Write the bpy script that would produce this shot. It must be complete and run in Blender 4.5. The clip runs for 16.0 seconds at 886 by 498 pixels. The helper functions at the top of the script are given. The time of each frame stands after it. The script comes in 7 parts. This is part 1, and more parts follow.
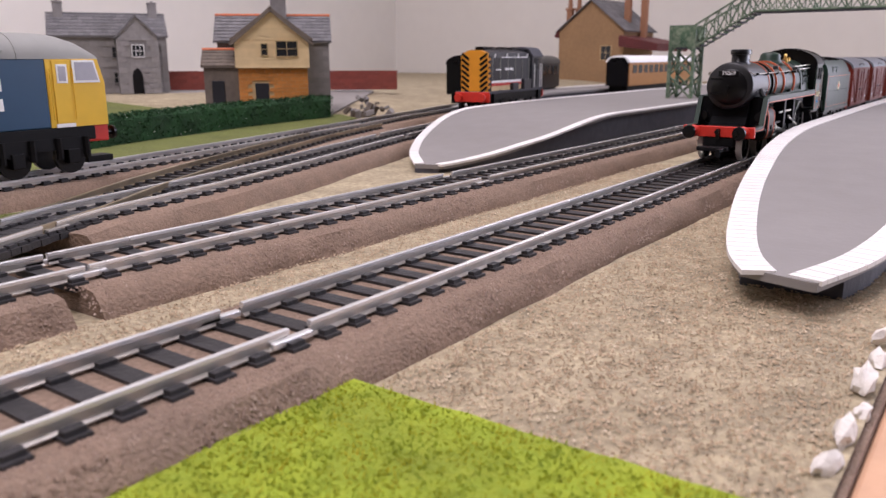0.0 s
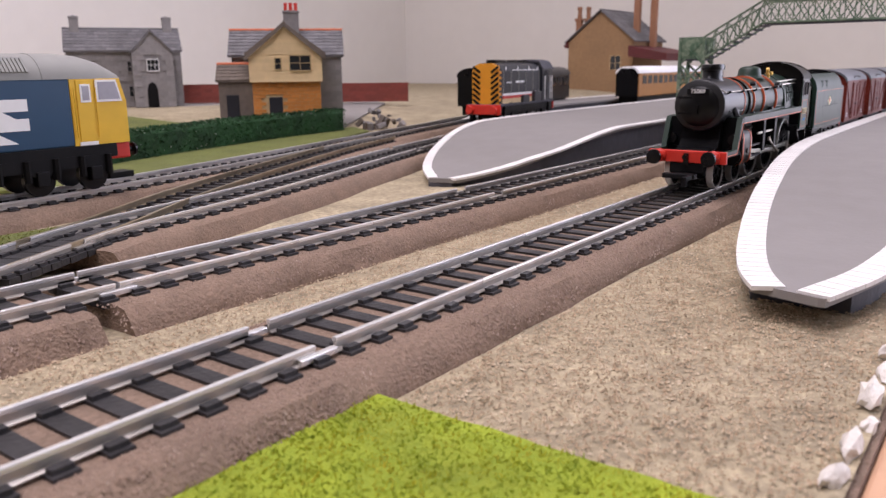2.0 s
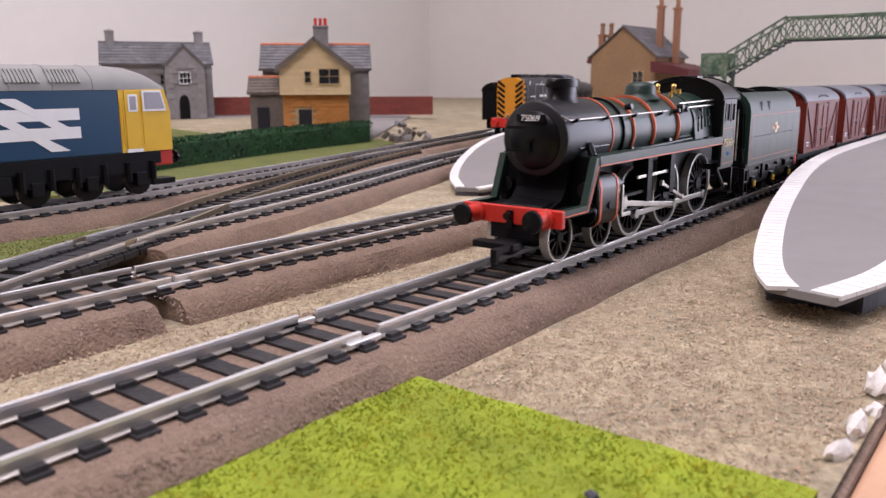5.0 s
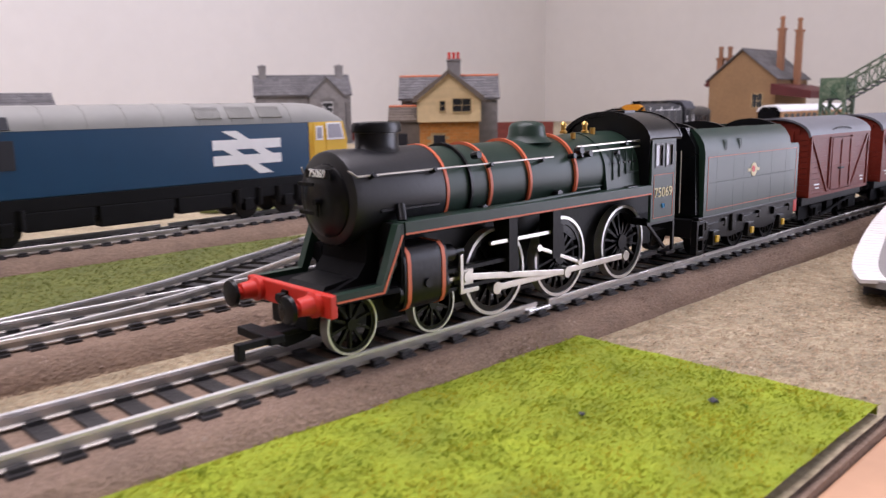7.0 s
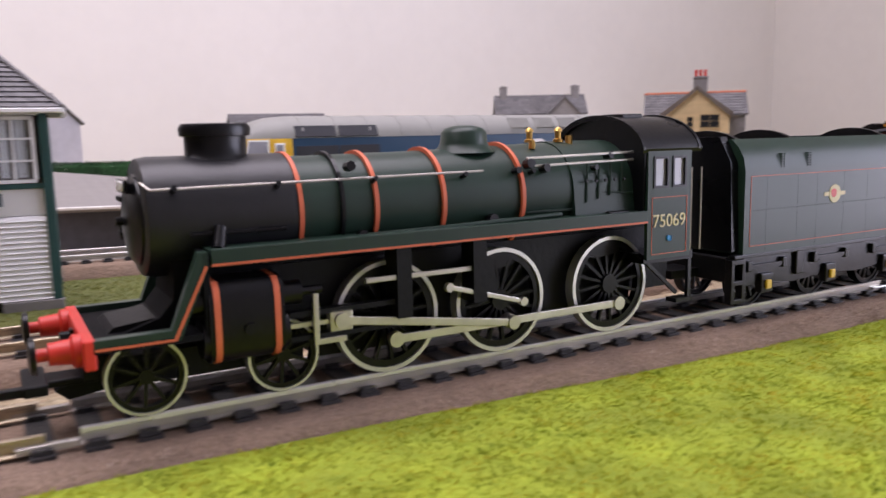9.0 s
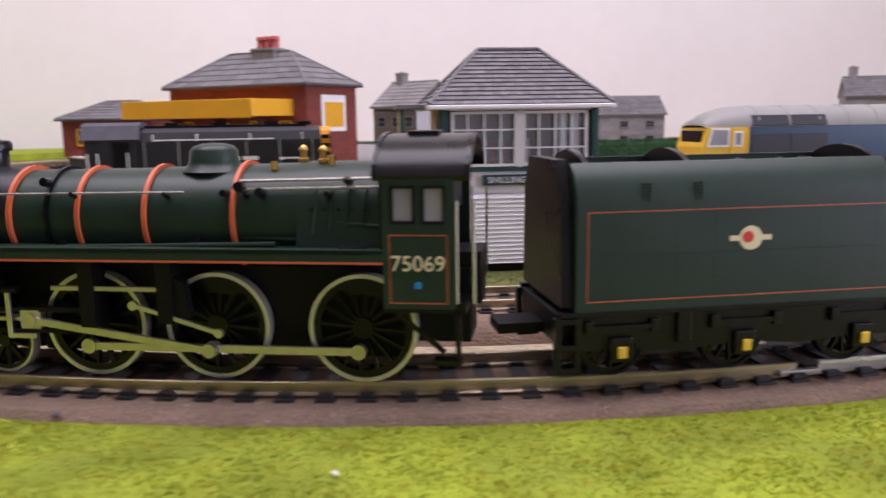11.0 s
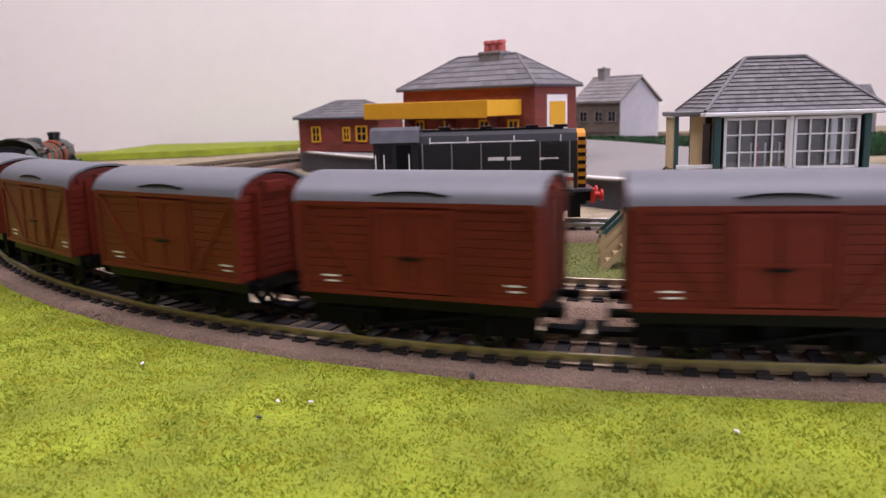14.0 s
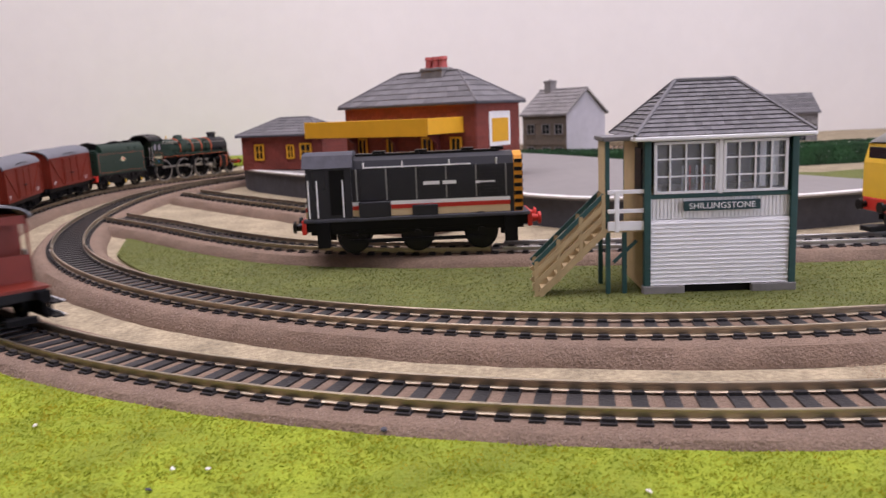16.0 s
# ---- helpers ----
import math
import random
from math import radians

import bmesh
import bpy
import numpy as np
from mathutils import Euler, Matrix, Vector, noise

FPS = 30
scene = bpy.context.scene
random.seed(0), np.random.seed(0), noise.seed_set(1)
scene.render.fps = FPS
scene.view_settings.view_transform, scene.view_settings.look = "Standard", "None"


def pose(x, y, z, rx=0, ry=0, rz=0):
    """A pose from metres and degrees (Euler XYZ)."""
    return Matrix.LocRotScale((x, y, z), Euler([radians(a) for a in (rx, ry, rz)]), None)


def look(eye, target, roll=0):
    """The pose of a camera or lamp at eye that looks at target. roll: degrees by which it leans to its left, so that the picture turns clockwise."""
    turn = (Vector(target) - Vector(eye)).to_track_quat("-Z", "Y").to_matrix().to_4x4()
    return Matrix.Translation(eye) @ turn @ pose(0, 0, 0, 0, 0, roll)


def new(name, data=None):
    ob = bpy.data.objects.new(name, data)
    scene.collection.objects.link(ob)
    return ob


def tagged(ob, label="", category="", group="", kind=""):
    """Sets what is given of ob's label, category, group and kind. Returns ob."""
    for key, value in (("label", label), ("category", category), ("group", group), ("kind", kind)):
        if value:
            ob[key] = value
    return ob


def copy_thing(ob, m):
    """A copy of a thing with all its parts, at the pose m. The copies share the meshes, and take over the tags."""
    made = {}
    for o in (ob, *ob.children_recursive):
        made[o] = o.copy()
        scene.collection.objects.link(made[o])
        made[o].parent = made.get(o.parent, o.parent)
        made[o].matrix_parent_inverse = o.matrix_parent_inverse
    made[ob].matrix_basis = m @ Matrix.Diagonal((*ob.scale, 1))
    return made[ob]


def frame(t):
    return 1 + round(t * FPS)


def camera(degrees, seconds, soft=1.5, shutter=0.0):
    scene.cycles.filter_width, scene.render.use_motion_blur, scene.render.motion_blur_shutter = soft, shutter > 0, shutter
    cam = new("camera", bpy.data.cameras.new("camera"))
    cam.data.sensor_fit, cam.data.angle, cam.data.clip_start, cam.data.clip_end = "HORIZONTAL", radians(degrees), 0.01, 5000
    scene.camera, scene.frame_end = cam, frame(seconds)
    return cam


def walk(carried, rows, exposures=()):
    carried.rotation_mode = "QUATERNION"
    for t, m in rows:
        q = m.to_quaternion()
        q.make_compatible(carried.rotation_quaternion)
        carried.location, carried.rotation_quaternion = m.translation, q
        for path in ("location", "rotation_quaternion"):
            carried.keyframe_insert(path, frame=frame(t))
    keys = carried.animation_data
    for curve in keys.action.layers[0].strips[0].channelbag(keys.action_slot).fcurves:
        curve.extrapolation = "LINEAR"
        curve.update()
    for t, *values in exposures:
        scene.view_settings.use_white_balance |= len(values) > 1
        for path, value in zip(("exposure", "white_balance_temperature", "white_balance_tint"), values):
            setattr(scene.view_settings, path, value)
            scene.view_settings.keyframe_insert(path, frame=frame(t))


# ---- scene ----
# ---- camera and its way: seconds, place in metres, heading, tilt and lean in degrees ----
PATH = [
    (0, -0.0856, -0.1020, 0.0524, -54.25, -13.64, 0.17),
    (0.5, -0.0879, -0.1017, 0.0546, -53.90, -13.40, 0.30),
    (1, -0.0879, -0.1025, 0.0560, -53.82, -13.18, 0.45),
    (1.5, -0.0908, -0.1029, 0.0555, -53.46, -13.14, 0.50),
    (2, -0.0906, -0.1035, 0.0556, -53.52, -13.01, 0.55),
    (2.5, -0.0919, -0.1037, 0.0554, -53.52, -12.74, 0.37),
    (3, -0.0922, -0.1040, 0.0553, -53.44, -12.49, 0.42),
    (3.5, -0.0951, -0.1038, 0.0548, -53.14, -12.24, 0.27),
    (6, -0.1212, -0.1195, 0.0550, -49.17, -11.25, 0.92),
    (6.5, -0.1379, -0.1275, 0.0596, -46.45, -10.56, 1.48),
    (7, -0.1538, -0.1337, 0.0586, -44.02, -10.22, 1.01),
    (7.5, -0.1732, -0.1363, 0.0581, -40.63, -9.76, 1.00),
    (8, -0.1883, -0.1412, 0.0580, -37.24, -8.92, 1.50),
    (8.5, -0.2040, -0.1413, 0.0569, -34.06, -8.09, 1.12),
    (9, -0.2194, -0.1391, 0.0531, -29.91, -8.33, 1.16),
    (9.5, -0.2396, -0.1375, 0.0526, -25.42, -8.96, 1.87),
    (10, -0.2651, -0.1369, 0.0490, -20.27, -10.09, 1.58),
    (10.2, -0.2766, -0.1366, 0.0510, -18.65, -10.02, 1.22),
    (12.5, -0.3531, -0.1736, 0.0634, -0.36, -9.49, 1.49),
    (13, -0.3570, -0.1742, 0.0637, -0.13, -9.77, 1.38),
    (13.5, -0.3591, -0.1746, 0.0657, 0.12, -9.88, 1.40),
    (14, -0.3651, -0.1738, 0.0680, 0.31, -10.21, 1.56),
    (14.5, -0.3624, -0.1699, 0.0705, -0.53, -10.23, 1.64),
    (15, -0.3613, -0.1684, 0.0723, -0.76, -10.07, 1.78),
    (15.5, -0.3592, -0.1666, 0.0736, -1.37, -9.99, 1.93),
    (16, -0.3523, -0.1642, 0.0755, -2.53, -9.83, 2.37),
]
FOV = 58.71
cam = camera(FOV, 16.0, soft=1.3, shutter=0.5)
cam.data.dof.use_dof, cam.data.dof.focus_distance, cam.data.dof.aperture_fstop = True, 0.23, 42.0


def cam_pose(x, y, z, yaw, tilt, lean):
    a, b = radians(yaw), radians(tilt)
    way = Vector((-math.sin(a) * math.cos(b), math.cos(a) * math.cos(b), math.sin(b)))
    return look(Vector((x, y, z)), Vector((x, y, z)) + way, -lean)


EXPOSURES = [(0.0, -0.06, 6250, 28), (3.5, -0.05, 6250, 28), (6.0, 0.0, 6200, 28), (9.0, 0.02, 6200, 30), (10.2, 0.04, 6200, 32), (12.5, 0.02, 6150, 33), (14.5, -0.05, 6200, 31), (16.0, -0.10, 6200, 29)]
walk(cam, [(r[0], cam_pose(*r[1:])) for r in PATH], EXPOSURES)

# ---- light ----
world = bpy.data.worlds.new("world")
scene.world = world
world.use_nodes = True
wn = world.node_tree
sky = wn.nodes.new("ShaderNodeTexSky")
sky.sky_type, sky.sun_disc = "NISHITA", False
sky.sun_elevation, sky.sun_rotation = radians(35), radians(110)
wn.links.new(sky.outputs[0], wn.nodes["Background"].inputs[0])
wn.nodes["Background"].inputs[1].default_value = 0.1

EAST, WEST, NORTH, SOUTH, FLOOR, CEIL = 1540, -1900, 1215, -1800, -850, 1350


def panel_lamp(name, place, target, w, h, watts, colour):
    data = bpy.data.lights.new(name, "AREA")
    data.shape, data.size, data.size_y, data.energy, data.color = "RECTANGLE", w, h, watts, colour
    ob = new(name, data)
    ob.matrix_world = look(place, target)
    return ob


# daylight in the opening of the east window, and an added fill lamp overhead
panel_lamp("window_light_east", (1.535, -1.09, 0.36), (0.0, -1.09, 0.36), 1.24, 1.36, 30, (0.84, 0.91, 1.0))
panel_lamp("roof_window_light", (-0.35, 0.16, 1.345), (-0.35, 0.16, 0.0), 1.9, 0.9, 33, (1.0, 0.97, 0.93))

# ---- materials ----
MATS = {}


def mat(name, colour, rough=0.6, metal=0.0, vary=0.12, scale=300.0, bump=0.0, bscale=900.0, second=None, blend=0.5, coat=0.0, spec=0.5, rnd=0.0):
    """A procedural surface: base colour with grain at two sizes, an optional second colour in patches, and fine relief."""
    if name in MATS:
        return MATS[name]
    m = bpy.data.materials.new(name)
    m.use_nodes = True
    nt, ln = m.node_tree, m.node_tree.links
    b = nt.nodes["Principled BSDF"]
    b.inputs["Roughness"].default_value, b.inputs["Metallic"].default_value = rough, metal
    b.inputs["Coat Weight"].default_value = coat
    b.inputs["Specular IOR Level"].default_value = spec
    tc = nt.nodes.new("ShaderNodeTexCoord")
    n1 = nt.nodes.new("ShaderNodeTexNoise")
    n1.inputs["Scale"].default_value, n1.inputs["Detail"].default_value = scale, 5
    n2 = nt.nodes.new("ShaderNodeTexNoise")
    n2.inputs["Scale"].default_value, n2.inputs["Detail"].default_value = scale / 9, 3
    for n in (n1, n2):
        ln.new(tc.outputs["Object"], n.inputs["Vector"])
    mix = nt.nodes.new("ShaderNodeMix")
    mix.data_type = "RGBA"
    ramp = nt.nodes.new("ShaderNodeMapRange")
    ramp.inputs[1].default_value, ramp.inputs[2].default_value = 0.5 - blend * 0.3, 0.5 + blend * 0.3
    ln.new(n1.outputs[0], ramp.inputs[0])
    ln.new(ramp.outputs[0], mix.inputs[0])
    c2 = second or tuple(c * (1 - vary) for c in colour)
    mix.inputs[6].default_value, mix.inputs[7].default_value = (*colour, 1), (*c2, 1)
    hsv = nt.nodes.new("ShaderNodeHueSaturation")
    mr = nt.nodes.new("ShaderNodeMapRange")
    mr.inputs[1].default_value, mr.inputs[2].default_value = 0.3, 0.7
    mr.inputs[3].default_value, mr.inputs[4].default_value = 1 - vary, 1 + vary
    ln.new(n2.outputs[0], mr.inputs[0])
    last = mr.outputs[0]
    if rnd:
        oi = nt.nodes.new("ShaderNodeObjectInfo")
        r2 = nt.nodes.new("ShaderNodeMapRange")
        r2.inputs[3].default_value, r2.inputs[4].default_value = 1 - rnd, 1 + rnd
        ln.new(oi.outputs["Random"], r2.inputs[0])
        mul = nt.nodes.new("ShaderNodeMath")
        mul.operation = "MULTIPLY"
        ln.new(last, mul.inputs[0])
        ln.new(r2.outputs[0], mul.inputs[1])
        last = mul.outputs[0]
    ln.new(last, hsv.inputs["Value"])
    ln.new(mix.outputs[2], hsv.inputs["Color"])
    ln.new(hsv.outputs[0], b.inputs["Base Color"])
    rr = nt.nodes.new("ShaderNodeMapRange")
    rr.inputs[3].default_value, rr.inputs[4].default_value = max(rough - 0.1, 0.02), min(rough + 0.1, 1)
    ln.new(n2.outputs[0], rr.inputs[0])
    ln.new(rr.outputs[0], b.inputs["Roughness"])
    if bump:
        n3 = nt.nodes.new("ShaderNodeTexNoise")
        n3.inputs["Scale"].default_value, n3.inputs["Detail"].default_value = bscale, 6
        ln.new(tc.outputs["Object"], n3.inputs["Vector"])
        bp = nt.nodes.new("ShaderNodeBump")
        bp.inputs["Strength"].default_value, bp.inputs["Distance"].default_value = bump, 0.0008
        ln.new(n3.outputs[0], bp.inputs["Height"])
        ln.new(bp.outputs[0], b.inputs["Normal"])
    MATS[name] = m
    return m


def glass(name):
    if name not in MATS:
        m = bpy.data.materials.new(name)
        m.use_nodes = True
        b = m.node_tree.nodes["Principled BSDF"]
        b.inputs["Base Color"].default_value = (0.9, 0.93, 0.95, 1)
        b.inputs["Roughness"].default_value = 0.05
        b.inputs["Transmission Weight"].default_value = 0.9
        b.inputs["IOR"].default_value = 1.3
        MATS[name] = m
    return MATS[name]


M_WALL = mat("wall_paint", (0.80, 0.775, 0.735), 0.85, vary=0.02, scale=40, bump=0.15, bscale=300)
M_WALL_DARK = mat("dark_wall_paint", (0.10, 0.075, 0.06), 0.8, vary=0.05, scale=40, bump=0.15, bscale=300)
M_WALL_BOUNCE = mat("buff_wall_paint", (0.40, 0.36, 0.32), 0.8, vary=0.05, scale=40, bump=0.15, bscale=300)
M_SMOKEBOX = mat("blue_black_smokebox", (0.0075, 0.0075, 0.010), 0.42, vary=0.2, scale=300, bump=0.05, spec=0.5)
M_POT = mat("rose_red_pot", (0.50, 0.11, 0.10), 0.7, vary=0.12)
M_CEIL = mat("ceiling_paint", (0.8, 0.79, 0.77), 0.9, vary=0.02, scale=30)
M_CARPET = mat("carpet", (0.22, 0.17, 0.13), 0.95, scale=80, bump=0.3)
M_GRAVEL = mat("sand_scatter", (0.52, 0.435, 0.28), 0.95, vary=0.22, scale=520, bump=0.8, bscale=1000, second=(0.20, 0.16, 0.105), blend=1.1)
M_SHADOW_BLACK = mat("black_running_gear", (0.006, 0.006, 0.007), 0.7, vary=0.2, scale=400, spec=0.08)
M_FOAM = mat("foam_ballast", (0.275, 0.19, 0.135), 0.95, vary=0.12, scale=900, bump=1.0, bscale=1300, second=(0.18, 0.122, 0.085), blend=0.8)
M_GRASS = mat("grass_mat", (0.295, 0.345, 0.017), 0.9, vary=0.25, scale=420, bump=1.0, bscale=900, second=(0.22, 0.30, 0.014), blend=0.9)
M_GRASS_OLD = mat("old_grass_mat", (0.15, 0.165, 0.035), 0.95, vary=0.15, scale=450, bump=0.9, bscale=900, second=(0.095, 0.115, 0.03), blend=0.8)
M_RAIL = mat("nickel_silver_rail", (0.86, 0.85, 0.83), 0.26, 0.6, vary=0.12, scale=120)
M_RAIL_OLD = mat("tarnished_rail", (0.52, 0.44, 0.32), 0.36, 0.95, vary=0.2, scale=150)
M_RAIL_WEB = mat("dull_rail_web", (0.50, 0.47, 0.43), 0.34, 0.65, vary=0.2, scale=200)
M_RAIL_WHITE = mat("pale_rail", (0.6, 0.59, 0.57), 0.35, 0.6, vary=0.12, scale=150)
M_SLEEPER = mat("black_plastic_sleeper", (0.022, 0.02, 0.021), 0.55, vary=0.25, scale=700, bump=0.3, rnd=0.25)
M_PINE = mat("pine_board", (0.56, 0.33, 0.20), 0.6, vary=0.18, scale=60, bump=0.2, bscale=200)
M_FOAM_WHITE = mat("torn_white_foam", (0.72, 0.68, 0.62), 0.9, vary=0.08, scale=300, bump=0.6)
M_CARD = mat("grey_card_platform", (0.235, 0.22, 0.21), 0.75, vary=0.06, scale=90, bump=0.12, bscale=500)
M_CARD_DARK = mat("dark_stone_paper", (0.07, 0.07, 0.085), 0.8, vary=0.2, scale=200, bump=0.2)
M_COPING = mat("white_coping", (0.76, 0.74, 0.71), 0.6, vary=0.05, scale=200, bump=0.1, rnd=0.05)
M_BLACK = mat("satin_black_plastic", (0.0035, 0.0035, 0.0045), 0.3, vary=0.2, scale=300, bump=0.05, spec=0.3)
M_BLACK_DULL = mat("dull_black_plastic", (0.004, 0.004, 0.005), 0.5, vary=0.25, scale=500, bump=0.1, spec=0.2)
M_LOCO_GREEN = mat("loco_green_paint", (0.013, 0.034, 0.022), 0.42, vary=0.12, scale=120, spec=0.36)
M_ORANGE_LINE = mat("orange_lining", (0.62, 0.13, 0.05), 0.5, vary=0.08, scale=300)
M_RED = mat("red_buffer_beam", (0.6, 0.03, 0.015), 0.45, vary=0.08, scale=300)
M_TYRE = mat("white_metal_tyre", (0.70, 0.69, 0.66), 0.36, 0.7, vary=0.1, scale=300)
M_ROD = mat("steel_rod", (0.62, 0.60, 0.54), 0.32, 0.92, vary=0.12, scale=300)
M_BRASS = mat("brass_fitting", (0.7, 0.45, 0.13), 0.3, 1.0, vary=0.08)
M_CREAM_TEXT = mat("cream_lettering", (0.75, 0.66, 0.42), 0.6, vary=0.03)
M_WHITE = mat("white_plastic", (0.9, 0.9, 0.9), 0.5, vary=0.04, scale=200)
M_YELLOW_DOT = mat("yellow_axlebox", (0.75, 0.48, 0.03), 0.45, vary=0.05)
M_COAL = mat("coal", (0.008, 0.008, 0.009), 0.45, vary=0.4, scale=500, bump=0.8)
M_VAN = mat("bauxite_van_paint", (0.175, 0.021, 0.010), 0.5, vary=0.12, scale=250, bump=0.08, spec=0.3)
M_VAN_ROOF = mat("grey_van_roof", (0.14, 0.145, 0.165), 0.5, vary=0.07, scale=120)
M_BLUE = mat("rail_blue_paint", (0.011, 0.06, 0.13), 0.33, vary=0.06, scale=120)
M_DIESEL_GREY = mat("diesel_roof_grey", (0.27, 0.27, 0.25), 0.6, vary=0.06, scale=150)
M_YELLOW = mat("warning_yellow", (0.82, 0.50, 0.022), 0.5, vary=0.05, scale=200)
M_NAVY = mat("executive_dark_grey", (0.017, 0.018, 0.024), 0.45, vary=0.12, scale=200)
M_GLASS = glass("clear_glazing")
# clear cab panes: the pale room reflection is put into the base colour
M_REFLECTION_GLASS = mat("pale_glazing", (0.42, 0.42, 0.47), 0.12, vary=0.25, scale=90)
M_ORANGE = mat("warning_orange", (0.75, 0.3, 0.012), 0.5, vary=0.06, scale=200)
M_DARK_GLASS = mat("dark_glazing", (0.02, 0.022, 0.025), 0.08, vary=0.05)
M_BRICK_RED = mat("red_brick_plastic", (0.22, 0.045, 0.03), 0.7, vary=0.15, scale=250, bump=0.3, rnd=0.12)
M_SLATE = mat("grey_slate", (0.155, 0.15, 0.155), 0.7, vary=0.15, scale=250, bump=0.25, rnd=0.22)
M_STONE = mat("grey_stone_card", (0.25, 0.235, 0.23), 0.8, vary=0.16, scale=220, bump=0.3, rnd=0.12)
M_STONE_BROWN = mat("brown_stone_card", (0.155, 0.125, 0.10), 0.8, vary=0.2, scale=220, bump=0.3, rnd=0.12)
M_CREAM = mat("cream_boards", (0.74, 0.56, 0.31), 0.7, vary=0.08, scale=200, bump=0.1, rnd=0.05)
M_ORANGE_BRICK = mat("orange_brick_card", (0.55, 0.22, 0.045), 0.75, vary=0.15, scale=350, bump=0.2, rnd=0.12)
M_ORANGE_TILE = mat("orange_ridge_tile", (0.62, 0.17, 0.07), 0.7, vary=0.1, scale=300, bump=0.2)
M_TAN = mat("tan_card_wall", (0.33, 0.2, 0.1), 0.8, vary=0.12, scale=180, bump=0.15)
M_MAROON = mat("maroon_canopy", (0.12, 0.02, 0.022), 0.6, vary=0.15, scale=200)
M_CANOPY = mat("yellow_canopy", (0.78, 0.40, 0.012), 0.5, vary=0.05, scale=200)
M_TEAL = mat("dark_green_trim", (0.018, 0.075, 0.07), 0.55, vary=0.12, scale=300)
M_BRIDGE = mat("pale_green_lattice", (0.19, 0.24, 0.16), 0.6, vary=0.25, scale=300, second=(0.05, 0.11, 0.06))
M_TIMBER = mat("tan_timber", (0.5, 0.37, 0.19), 0.7, vary=0.12, scale=250, bump=0.15)
M_HEDGE = mat("hedge_foliage", (0.018, 0.075, 0.022), 0.9, vary=0.35, scale=500, bump=0.8)
M_FLOWER = mat("hedge_blossom", (0.55, 0.58, 0.5), 0.8)
M_YARD = mat("yard_card", (0.27, 0.25, 0.235), 0.85, vary=0.1, scale=60, bump=0.15)
M_LIT_GABLE = mat("pale_render_wall", (0.5, 0.48, 0.52), 0.8, vary=0.08, scale=150, bump=0.1)
M_SIGN = mat("dark_green_sign", (0.012, 0.05, 0.055), 0.5, vary=0.05)
M_COACH = mat("coach_teak", (0.42, 0.19, 0.05), 0.5, vary=0.1, scale=200)
M_TERRA = mat("terracotta_pot", (0.36, 0.17, 0.09), 0.7, vary=0.12)
M_BLUE_DOT = mat("blue_spot", (0.03, 0.3, 0.65), 0.5)

# ---- mesh helpers, all in millimetres ----
K = 0.001


def box(bm, x0, x1, y0, y1, z0, z1, bev=0.0, m=None):
    g = bmesh.ops.create_cube(bm, size=1)["verts"]
    mm = Matrix.Translation(((x0 + x1) / 2, (y0 + y1) / 2, (z0 + z1) / 2)) @ Matrix.Diagonal((x1 - x0, y1 - y0, z1 - z0, 1))
    bmesh.ops.transform(bm, matrix=(m @ mm) if m else mm, verts=g)
    if bev:
        es = list({e for v in g for e in v.link_edges})
        bmesh.ops.bevel(bm, geom=es, offset=bev, segments=2, affect="EDGES", profile=0.5)
    return bm


def cyl(bm, a, b, r0, r1=None, n=16, caps=True):
    a, b = Vector(a), Vector(b)
    d = b - a
    g = bmesh.ops.create_cone(bm, cap_ends=caps, segments=n, radius1=r0, radius2=r0 if r1 is None else r1, depth=d.length)["verts"]
    bmesh.ops.transform(bm, matrix=Matrix.Translation((a + b) / 2) @ d.to_track_quat("Z", "Y").to_matrix().to_4x4(), verts=g)
    return bm


def tube(bm, axis, c, r_out, r_in, y0, y1, n=28):
    """A ring round the y axis at c = (x, z)."""
    rings = []
    for r, y in ((r_out, y0), (r_out, y1), (r_in, y1), (r_in, y0)):
        rings.append([bm.verts.new((c[0] + r * math.cos(2 * math.pi * i / n), y, c[1] + r * math.sin(2 * math.pi * i / n))) for i in range(n)])
    for k in range(4):
        p, q = rings[k], rings[(k + 1) % 4]
        for i in range(n):
            bm.faces.new((p[i], p[(i + 1) % n], q[(i + 1) % n], q[i]))
    return bm


def prism(bm, pts, lo, hi, axis="y", m=None):
    """An outline pulled along an axis: (x, z) along y, (y, z) along x, (x, y) along z."""
    put = {"y": lambda p, h: (p[0], h, p[1]), "x": lambda p, h: (h, p[0], p[1]), "z": lambda p, h: (p[0], p[1], h)}[axis]
    a = [bm.verts.new(m @ Vector(put(p, lo)) if m else put(p, lo)) for p in pts]
    b = [bm.verts.new(m @ Vector(put(p, hi)) if m else put(p, hi)) for p in pts]
    n = len(pts)
    bm.faces.new(a)
    bm.faces.new(b[::-1])
    for i in range(n):
        bm.faces.new((a[i], b[i], b[(i + 1) % n], a[(i + 1) % n]))
    return bm


def lathe(bm, prof, axis_a, way, n=24):
    """A profile of (distance along, radius) turned about an axis."""
    q = Vector(way).to_track_quat("Z", "Y").to_matrix()
    rings = []
    for h, r in prof:
        rings.append([bm.verts.new(Vector(axis_a) + q @ Vector((r * math.cos(2 * math.pi * i / n), r * math.sin(2 * math.pi * i / n), h))) for i in range(n)])
    for p, s in zip(rings, rings[1:]):
        for i in range(n):
            bm.faces.new((p[i], p[(i + 1) % n], s[(i + 1) % n], s[i]))
    bm.faces.new(rings[0][::-1])
    bm.faces.new(rings[-1])
    return bm


def fin(bm, smooth=None):
    bmesh.ops.recalc_face_normals(bm, faces=bm.faces)
    return bm


